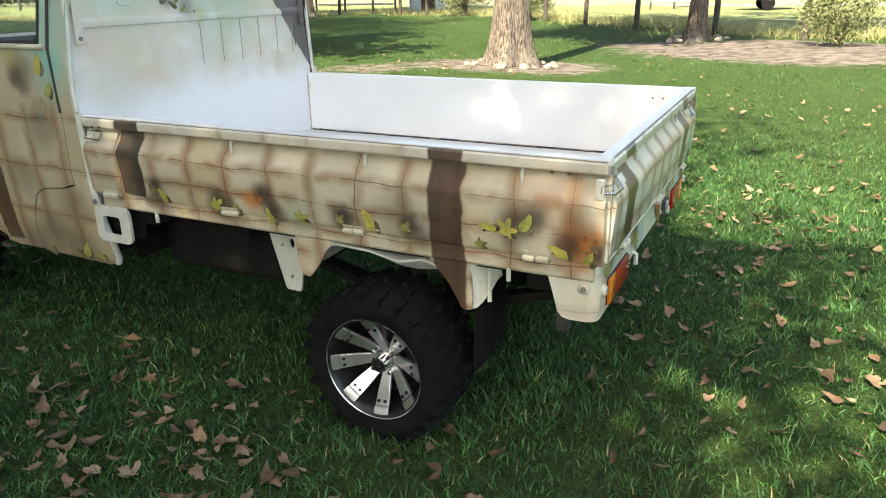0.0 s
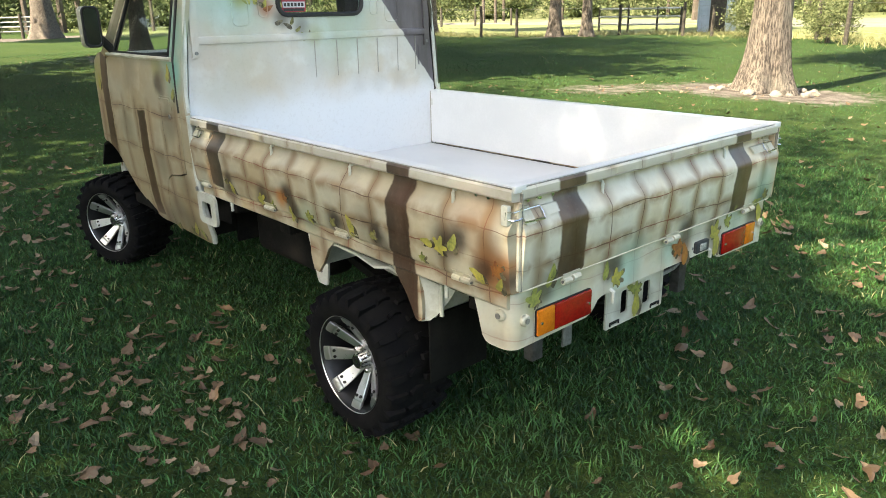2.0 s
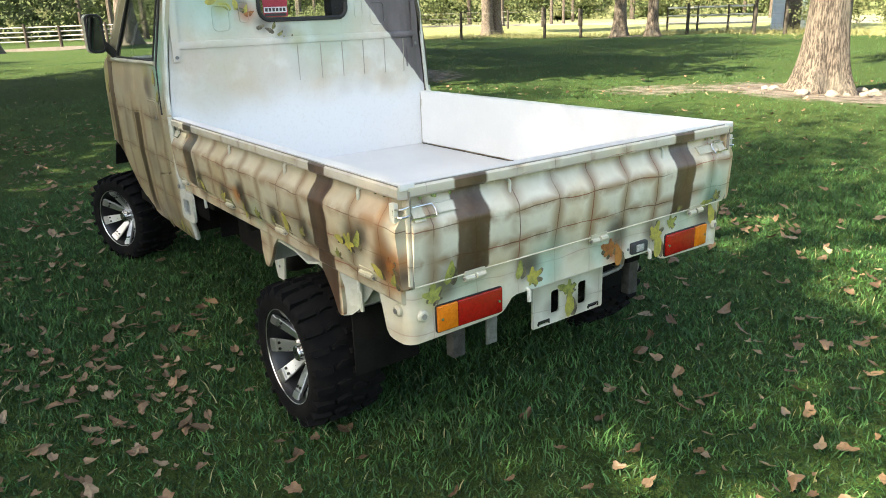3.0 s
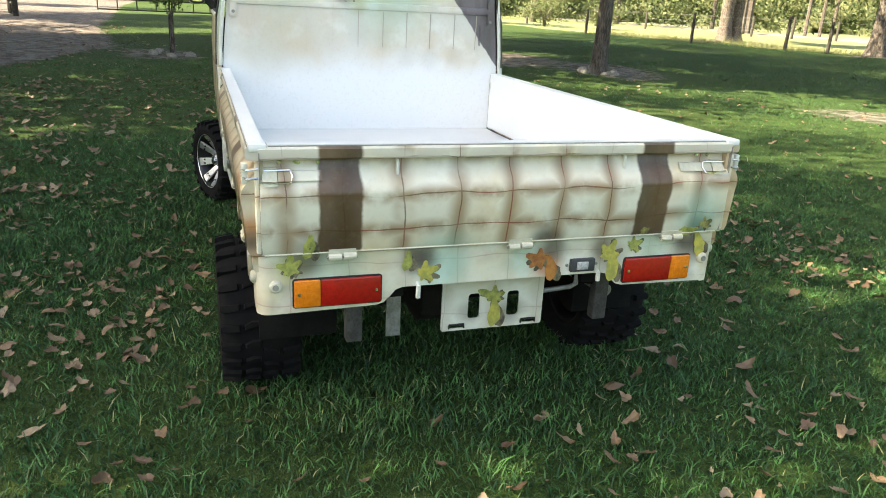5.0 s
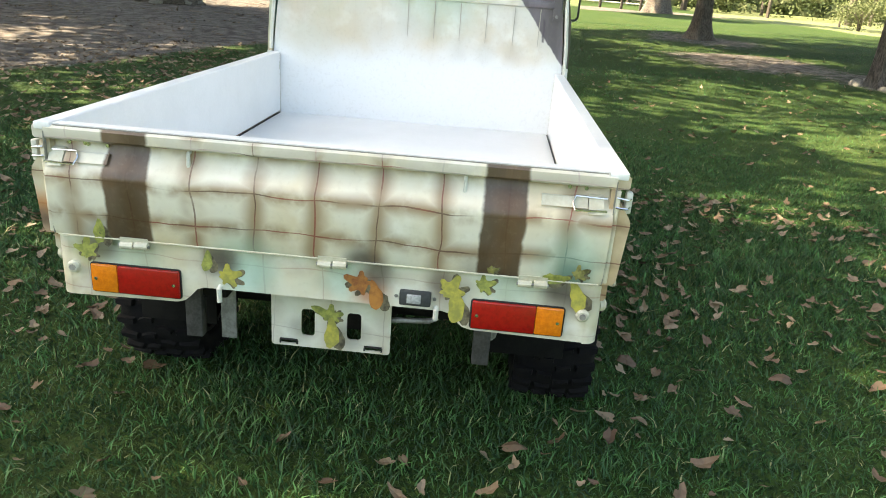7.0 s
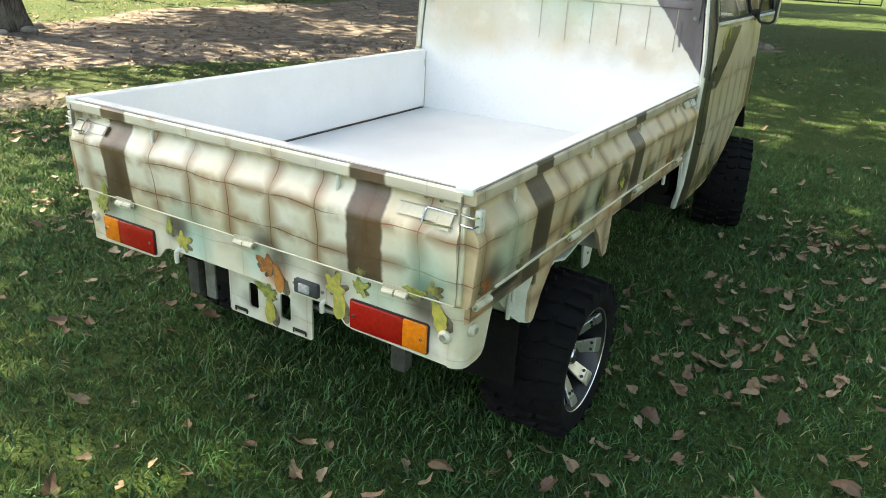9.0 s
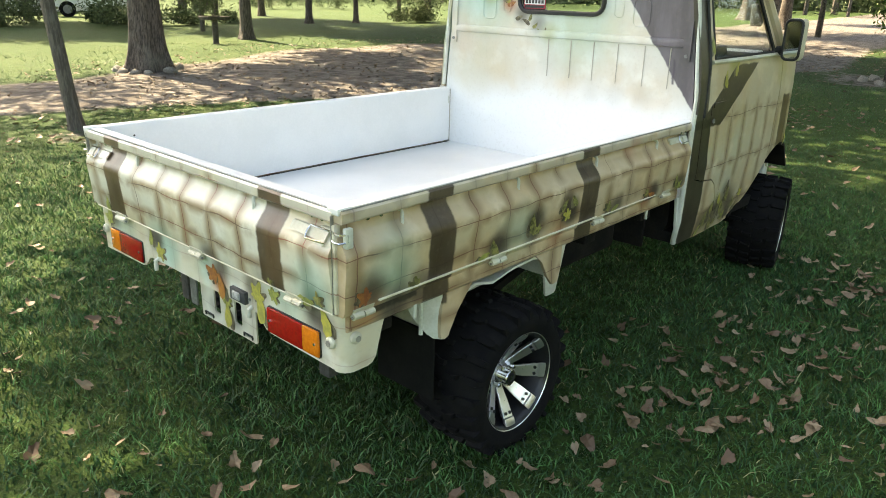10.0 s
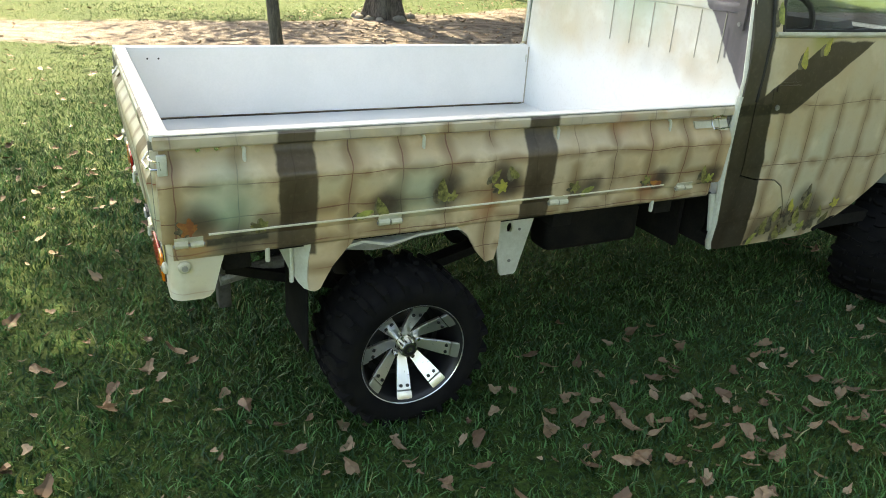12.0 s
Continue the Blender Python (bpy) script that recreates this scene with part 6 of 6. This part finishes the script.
def wheel(x, y, z, turn, spin):
    """turn: 0 faces -y, 180 faces +y."""
    ob = part("wheel", WM["rim"], None, truck, "black rim with eight machined spokes and knobbly off-road tyre")
    ob.matrix_basis = pose(x, y, z, 0, 0, turn) @ Matrix.Rotation(radians(spin), 4, "Y")
    tyre = part("tyre", WM["tyre"], None, ob, "black off-road tyre")
    for name, shift in (("middle_lug", 0.0), ("middle_lug_inner", 0.5), ("shoulder_lug", 0.0), ("shoulder_lug_inner", 0.5)):
        for k in range(24):
            o = part("tread_lug", WM[name], None, ob)
            o.matrix_basis = Matrix.Rotation(2 * math.pi * (k + shift) / 24, 4, "Y")
    for name in ("rim_edge", "hub_cap", "hub_badge", "hub_face", "drum"):
        part(name, WM[name], None, ob)
    for k in range(8):
        for name in ("spoke", "spoke_end", "spoke_bolt"):
            part(name, WM[name], None, ob).matrix_basis = Matrix.Rotation(2 * math.pi * (k + 0.5) / 8, 4, "Y")
    for k in range(4):
        part("lug_nut", WM["lug_nut"], None, ob).matrix_basis = Matrix.Rotation(2 * math.pi * (k + 0.35) / 4, 4, "Y")
    return ob


wheel(-0.700, -0.672, 0.250, 0, 17)
wheel(-0.700, 0.672, 0.247, 180, 30)
wheel(-3.170, -0.690, 0.262, 21, 10)
wheel(-3.150, 0.680, 0.262, 193, 0)


# ---- the cab ----
def cab_y(x, z):
    """Half width of the cab at x and z: bulged below the windows, leaning in above, rounded at the nose."""
    y = np.interp(z, [0.36, 0.50, 0.75, 1.05, 1.20, 1.78, 1.90], [0.692, 0.722, 0.740, 0.738, 0.728, 0.615, 0.59])
    if x < -3.10:
        y -= 0.16 * ((-3.10 - x) / 0.28) ** 2
    return float(y)


CAB_Z = (0.45, 0.55, 0.65, 0.75, 0.85, 0.95, 1.05, 1.13, 1.20, 1.30, 1.45, 1.60)
CAB_X = (-2.2, -2.4, -2.6, -2.8, -3.0, -3.1, -3.15, -3.2, -3.25, -3.3, -3.34)
CORNER = [(-2.330, 0.388), (-1.955, 0.380), (-1.925, 0.388), (-1.910, 0.415), (-1.912, 0.470), (-1.925, 0.560), (-1.938, 0.650), (-1.943, 0.700), (-1.946, 0.975), (-1.950, 1.00), (-1.955, 1.10), (-1.940, 1.40), (-1.945, 1.78), (-2.010, 1.79), (-2.034, 1.22), (-2.016, 0.965), (-2.024, 0.702), (-2.10, 0.682), (-2.22, 0.668), (-2.265, 0.64), (-2.31, 0.56), (-2.330, 0.48)]
CORNER_RIGHT = [(-2.330, 0.388), (-2.030, 0.392), (-2.000, 0.400), (-1.985, 0.430), (-1.975, 0.520), (-1.958, 0.640), (-1.948, 0.700)] + CORNER[8:]
DOOR = [(-2.021, 0.965), (-2.029, 0.707), (-2.10, 0.687), (-2.22, 0.673), (-2.269, 0.644), (-2.315, 0.562), (-2.335, 0.482), (-2.335, 0.392), (-2.500, 0.392), (-2.56, 0.402), (-2.65, 0.450), (-2.75, 0.515), (-2.85, 0.592), (-2.90, 0.640), (-2.915, 0.658), (-2.935, 1.00), (-2.930, 1.185), (-2.86, 1.225), (-2.47, 1.76), (-2.020, 1.775), (-2.039, 1.22)]
DOOR_WINDOW = [(-2.090, 1.222), (-2.070, 1.70), (-2.10, 1.725), (-2.455, 1.715), (-2.49, 1.69), (-2.795, 1.240), (-2.79, 1.222)]
FENDER = [(-2.920, 0.664), (-2.96, 0.692), (-3.02, 0.720), (-3.10, 0.740), (-3.18, 0.736), (-3.25, 0.704), (-3.30, 0.655), (-3.33, 0.60), (-3.345, 0.53), (-3.372, 0.53), (-3.375, 0.75), (-3.345, 0.90), (-3.29, 1.03), (-3.20, 1.14), (-3.05, 1.215), (-2.94, 1.225), (-2.936, 1.185), (-2.940, 1.00)]
cab = part("cab", prism(rounded(-0.655, 0.655, 0.44, 1.14, 0.05, 3), lambda p, q, w: (w, p, q), -1.985, -2.48), M["under"], truck, "two-seat cab with airbrushed doors")
part("front_bulkhead", box(-3.28, -2.90, -0.56, 0.56, 0.62, 1.10, 0.02), M["under"], cab)
for s, paint in ((-1, "cab_left"), (1, "cab_right")):
    skin = lambda u, v, d: (u, s * (cab_y(u, v) - d), v)
    part("corner_panel", sheet([CORNER if s < 0 else CORNER_RIGHT], skin, 0.02, CAB_X, CAB_Z), M[paint], cab, sharp=50)
    part("fender", sheet([FENDER], skin, 0.02, CAB_X, CAB_Z), M[paint], cab, sharp=50)
    door = part("door", sheet([DOOR, DOOR_WINDOW], skin, 0.02, CAB_X, CAB_Z), M[paint], cab, "closed cab door with painted weave", sharp=50)
    pane = part("window_glass", sheet([DOOR_WINDOW], lambda u, v, d: (u, s * (cab_y(u, v) - 0.010 - d), v), 0.004, (), CAB_Z), M["glass"], door, "tinted door glass")
    pane.visible_shadow = False
    part("window_seal", tube([(u, s * (cab_y(u, v) - 0.002), v) for u, v in DOOR_WINDOW], 0.009, 6, closed=True), M["seal"], door)
    part("sill_trim", tube([(-2.05, s * 0.731, 1.210), (-2.45, s * 0.733, 1.210), (-2.90, s * 0.731, 1.212)], 0.010, 8), M["cream"], door)
    part("handle", sheet([rounded(-2.235, -2.105, 1.012, 1.036, 0.011, 4)], lambda u, v, d: (u, s * (cab_y(u, v) + 0.008 - d), v), 0.008), M[paint], door, "pull handle in its cup")
    part("cup", sheet([rounded(-2.245, -2.095, 0.975, 1.046, 0.022, 4)], lambda u, v, d: (u, s * (cab_y(u, v) + 0.002 - d), v), 0.004), M[paint], door)
    part("lock", disc((-2.13, s * 0.738, 0.955), (0, s, 0), 0.010, 0.005, 12), M["steel"], door)
    inner = part("door_liner", box(-2.88, -2.05, s * 0.690 - 0.006, s * 0.690 + 0.006, 0.76, 1.20), M["dash"], door)
    part("pillar_trim", tube([(-1.952, s * 0.722, 0.985), (-1.958, s * 0.722, 1.06), (-1.950, s * 0.688, 1.40), (-1.950, s * 0.620, 1.78)], 0.010, 8), M["offwhite"], cab)
    part("corner_lip", tube([(u + 0.002, s * (cab_y(u, v) - 0.012), v) for u, v in (CORNER if s < 0 else CORNER_RIGHT)[2:9]], 0.013, 8), M["offwhite"], cab)
    part("pillar_seal", tube([(-2.018, s * 0.740, 0.98), (-2.036, s * 0.729, 1.21), (-2.016, s * 0.640, 1.70)], 0.006, 6), M["seal"], cab)
    part("front_pillar", tube([(-2.92, s * 0.722, 1.21), (-2.70, s * 0.668, 1.50), (-2.47, s * 0.612, 1.77)], [0.030, 0.026, 0.026], 8), M[paint], cab)
    part("arch_liner", prism([(-2.56, 0.41), (-2.66, 0.46), (-2.76, 0.526), (-2.86, 0.602), (-2.97, 0.69), (-3.10, 0.732), (-3.24, 0.69), (-3.33, 0.56), (-3.34, 0.57), (-3.25, 0.70), (-3.10, 0.744), (-2.96, 0.702), (-2.85, 0.614), (-2.75, 0.538), (-2.65, 0.472), (-2.56, 0.422)], lambda p, q, w: (p, s * w, q), 0.42, 0.715), M["under"], cab)
    flap = part("arch_flap", prism([(-2.50, 0.400), (-2.56, 0.405), (-2.66, 0.455), (-2.65, 0.475), (-2.55, 0.425)], lambda p, q, w: (p, s * w, q), 0.45, 0.70), M["flap"], cab)
    # mirror on its arm; the left one sits closer and higher
    my, mz = (0.012, 0.062) if s < 0 else (0.0, 0.0)
    arm = part("mirror", prism(rounded(0.757 + my, 0.846 + my, 1.185 + mz, 1.385 + mz, 0.026, 4), lambda p, q, w: (w, s * p, q), -2.855, -2.795), M["cream"], cab, "cream door mirror housing")
    part("glass", sheet([rounded(0.768 + my, 0.835 + my, 1.198 + mz, 1.372 + mz, 0.022, 4)], lambda u, v, d: (-2.791 - d, s * u, v), 0.004), M["mirror"], arm, "mirror glass")
    part("bezel", tube([(-2.793, s * p, q) for p, q in rounded(0.763 + my, 0.840 + my, 1.192 + mz, 1.378 + mz, 0.024, 4)], 0.007, 6, closed=True), M["seal"], arm)
    part("arm", tube([(-2.83, s * 0.715, 1.225), (-2.83, s * (0.765 + my), 1.235 + mz)], 0.022, 8), M["seal"], arm)
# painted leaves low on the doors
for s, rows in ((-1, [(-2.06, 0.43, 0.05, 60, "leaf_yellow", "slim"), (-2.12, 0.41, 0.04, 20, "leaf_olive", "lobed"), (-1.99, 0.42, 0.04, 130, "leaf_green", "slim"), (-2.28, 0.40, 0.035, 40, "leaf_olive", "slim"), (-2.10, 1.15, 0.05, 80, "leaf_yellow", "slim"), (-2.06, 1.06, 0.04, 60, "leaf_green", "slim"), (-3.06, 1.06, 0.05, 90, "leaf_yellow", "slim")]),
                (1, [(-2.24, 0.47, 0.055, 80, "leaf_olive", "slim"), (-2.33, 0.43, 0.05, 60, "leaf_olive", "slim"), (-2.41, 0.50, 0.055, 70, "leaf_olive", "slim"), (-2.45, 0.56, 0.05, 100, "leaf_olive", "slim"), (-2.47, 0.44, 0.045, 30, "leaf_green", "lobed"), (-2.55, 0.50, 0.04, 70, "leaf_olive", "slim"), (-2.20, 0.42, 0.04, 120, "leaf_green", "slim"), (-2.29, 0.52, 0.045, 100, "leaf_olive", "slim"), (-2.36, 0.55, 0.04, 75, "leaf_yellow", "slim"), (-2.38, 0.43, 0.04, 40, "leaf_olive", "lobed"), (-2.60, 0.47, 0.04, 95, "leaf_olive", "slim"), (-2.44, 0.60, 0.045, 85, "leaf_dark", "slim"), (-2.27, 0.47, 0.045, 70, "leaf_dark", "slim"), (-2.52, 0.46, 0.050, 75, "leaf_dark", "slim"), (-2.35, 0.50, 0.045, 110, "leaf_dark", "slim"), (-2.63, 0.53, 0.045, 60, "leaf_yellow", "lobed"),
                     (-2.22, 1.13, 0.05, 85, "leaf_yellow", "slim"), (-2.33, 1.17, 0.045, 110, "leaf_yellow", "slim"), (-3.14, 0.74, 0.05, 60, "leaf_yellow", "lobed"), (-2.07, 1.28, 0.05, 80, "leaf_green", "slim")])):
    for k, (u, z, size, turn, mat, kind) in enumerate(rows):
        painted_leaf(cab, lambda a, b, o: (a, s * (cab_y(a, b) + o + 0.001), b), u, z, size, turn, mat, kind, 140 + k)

# back wall with its window, ledge, pressed ribs
WALL = [(-0.708, 0.625), (0.708, 0.625), (0.712, 0.98), (0.700, 1.12), (0.668, 1.40), (0.600, 1.78), (-0.600, 1.78), (-0.668, 1.40), (-0.700, 1.12), (-0.712, 0.98)]
wall_x = lambda z: -1.962 + (0.0 if z < 1.0 else (z - 1.0) * 0.01)
headboard = part("back_wall", sheet([WALL, rounded(-0.236, 0.236, 1.385, 1.665, 0.05, 5)], lambda u, v, d: (wall_x(v) - d, u, v), 0.02, (), (0.98, 1.27, 1.40)), M["wall"], cab, "cream and white cab back wall with dark airbrushed corner")
WF = lambda u, z, o: (wall_x(z) + o, u, z)
part("ledge", prism([(0.0, 1.268), (0.010, 1.272), (0.014, 1.285), (0.010, 1.300), (0.0, 1.304)], lambda p, q, w: (wall_x(q) + p, w, q), -0.664, 0.664), M["wall"], headboard)
for y in (-0.051, 0.077, 0.201, 0.327, 0.459, 0.580):
    part("rib", prism([(y - 0.0022, 1.264), (y + 0.0022, 1.264), (y + 0.001, 1.09), (y - 0.001, 1.09)], lambda p, q, w: WF(p, q, w), 0.0005, 0.003), M["pressed"], headboard, "thin grey pressed line")
for s in (-1, 1):
    part("guard_tab", prism([(s * 0.640, 1.215), (s * 0.672, 1.215), (s * 0.668, 1.62), (s * 0.628, 1.62)], lambda p, q, w: WF(p, q, w), 0.0, 0.012), M["wall"], headboard)
    part("tab_bolt", disc(WF(s * 0.655, 1.235, 0.012), (1, 0, 0), 0.008, 0.004, 10), M["steel"], headboard)
    part("pressing", tube([WF(p, q, 0.001) for p, q in rounded(min(s * 0.385, s * 0.465), max(s * 0.385, s * 0.465), 1.345, 1.455, 0.02, 3)], 0.0035, 5, closed=True), M["wall"], headboard)
    part("pressing", tube([WF(p, q, 0.001) for p, q in rounded(min(s * 0.290, s * 0.335), max(s * 0.290, s * 0.335), 1.380, 1.470, 0.014, 3)], 0.003, 5, closed=True), M["wall"], headboard)
    part("gate_notch", box(-1.950, -1.942, s * 0.690 - 0.012, s * 0.690 + 0.012, 0.885, 0.925, 0.003), M["offwhite"], headboard)
window = part("rear_window", tube([WF(p, q, 0.004) for p, q in rounded(-0.236, 0.236, 1.385, 1.665, 0.05, 5)], 0.011, 8, closed=True), M["seal"], cab, "rear cab window in black seal")
pane = part("pane", sheet([rounded(-0.232, 0.232, 1.389, 1.661, 0.046, 5)], lambda u, v, d: (wall_x(v) - 0.004 - d, u, v), 0.004), M["glass"], window, "tinted rear glass")
pane.visible_shadow = False
sticker = part("sticker", prism(rounded(-0.212, -0.085, 1.398, 1.52, 0.006, 2), lambda p, q, w: WF(p, q, w), -0.003, -0.0015), M["label_red"], window, "red shop sticker with white title bar")
part("title_bar", prism([(-0.208, 1.418), (-0.090, 1.418), (-0.090, 1.444), (-0.208, 1.444)], lambda p, q, w: WF(p, q, w), -0.0015, -0.0008), M["label"], sticker)
for k in range(6):
    y = -0.202 + 0.0185 * k
    part("ink_bar", prism([(y, 1.423), (y + 0.013, 1.423), (y + 0.013, 1.439), (y, 1.439)], lambda p, q, w: WF(p, q, w), -0.0008, -0.0003), M["label_ink"], sticker)
part("ink_bar", prism([(-0.205, 1.402), (-0.095, 1.402), (-0.095, 1.414), (-0.205, 1.414)], lambda p, q, w: WF(p, q, w), -0.0015, -0.0008), M["label_ink"], sticker)
for k, (u, z, size, turn, mat, kind) in enumerate([(-0.285, 1.415, 0.034, 20, "leaf_orange", "slim"), (-0.30, 1.440, 0.030, 60, "leaf_yellow", "slim"), (-0.235, 1.352, 0.030, 20, "leaf_dark", "slim"), (-0.19, 1.338, 0.032, 150, "leaf_dark", "slim"), (-0.165, 1.358, 0.026, 70, "leaf_olive", "slim"), (-0.40, 1.455, 0.040, 150, "leaf_green", "slim"),
                                                   (-0.46, 1.475, 0.040, 20, "leaf_yellow", "slim"), (-0.35, 1.462, 0.036, 100, "leaf_yellow", "slim"), (-0.325, 1.435, 0.030, 160, "leaf_dark", "slim"), (-0.135, 1.320, 0.024, 40, "leaf_olive", "slim"), (-0.11, 1.296, 0.022, 130, "leaf_olive", "slim"), (-0.075, 1.300, 0.020, 80, "leaf_dark", "slim"), (-0.10, 1.275, 0.020, 20, "leaf_olive", "slim")]):
    painted_leaf(headboard, WF, u, z, size, turn, mat, kind, 170 + k, lift=0.002, under=False)

# roof, windscreen, nose
part("roof", prism([(-0.612, 1.775), (-0.605, 1.815), (-0.50, 1.845), (0.0, 1.86), (0.50, 1.845), (0.605, 1.815), (0.612, 1.775), (0.59, 1.765), (-0.59, 1.765)], lambda p, q, w: (w, p, q), -1.945, -2.50, cuts=2), M["offwhite"], cab)
screen = part("windscreen", sheet([[(-0.60, 1.765), (0.60, 1.765), (0.70, 1.215), (-0.70, 1.215)]], lambda u, v, d: (-2.485 - (1.765 - v) * 0.83 - d, u, v), 0.005), M["glass"], cab, "windscreen glass")
screen.visible_shadow = False
part("cowl", prism([(-2.90, 1.19), (-2.97, 1.215), (-3.12, 1.17), (-3.27, 1.05), (-3.345, 0.88), (-3.372, 0.74), (-3.372, 0.53), (-3.33, 0.53), (-3.33, 0.74), (-3.25, 1.02), (-3.10, 1.13)], lambda p, q, w: (p, w, q), -0.60, 0.60), M["offwhite"], cab, sharp=60)
part("bumper", box(-3.42, -3.33, -0.60, 0.60, 0.42, 0.60, 0.03), M["offwhite"], cab)
dash = part("dashboard", prism([(-2.90, 0.90), (-2.62, 0.90), (-2.60, 1.05), (-2.66, 1.16), (-2.74, 1.20), (-2.90, 1.205)], lambda p, q, w: (p, w, q), -0.66, 0.66), M["dash"], cab, "grey plastic dashboard")
part("binnacle", prism([(-2.60, 1.10), (-2.64, 1.23), (-2.74, 1.24), (-2.78, 1.19)], lambda p, q, w: (p, w, q), 0.20, 0.50), M["dash"], dash)
part("vent", box(-2.648, -2.630, -0.10, 0.05, 1.08, 1.13, 0.004), M["seal"], dash)
ring = [(-2.46 - 0.09 * math.sin(t) * 0.9, 0.35 + 0.18 * math.cos(t), 1.16 + 0.16 * math.sin(t)) for t in np.linspace(0, 6.283, 28, endpoint=False)]
wheel_ob = part("steering_wheel", tube(ring, 0.012, 8, closed=True), M["seal"], cab, "black steering wheel")
part("hub", tube([(-2.455, 0.35, 1.155), (-2.50, 0.35, 1.14), (-2.66, 0.35, 1.08)], [0.05, 0.035, 0.03], 10), M["dash"], wheel_ob)
for t in (0.3, 2.84, 4.71):
    part("spoke", tube([(-2.46, 0.35, 1.155), (-2.46 - 0.081 * math.sin(t), 0.35 + 0.175 * math.cos(t), 1.16 + 0.155 * math.sin(t))], 0.012, 6), M["seal"], wheel_ob)
for y in (-0.33, 0.33):
    seat = part("seat", box(-2.50, -2.08, y - 0.22, y + 0.22, 0.80, 0.98, 0.05, 3), M["seat"], cab, "dark cloth seat")
    part("backrest", prism(rounded(y - 0.22, y + 0.22, 0.95, 1.34, 0.06, 4), lambda p, q, w: (-2.06 - w - (1.34 - q) * 0.12, p, q), 0.0, 0.10), M["seat"], seat)
    part("headrest", prism(rounded(y - 0.12, y + 0.12, 1.36, 1.56, 0.05, 4), lambda p, q, w: (-2.06 - w, p, q), 0.0, 0.08), M["seat"], seat)
part("cab_floor", box(-2.95, -1.99, -0.68, 0.68, 0.40, 0.45), M["under"], cab)
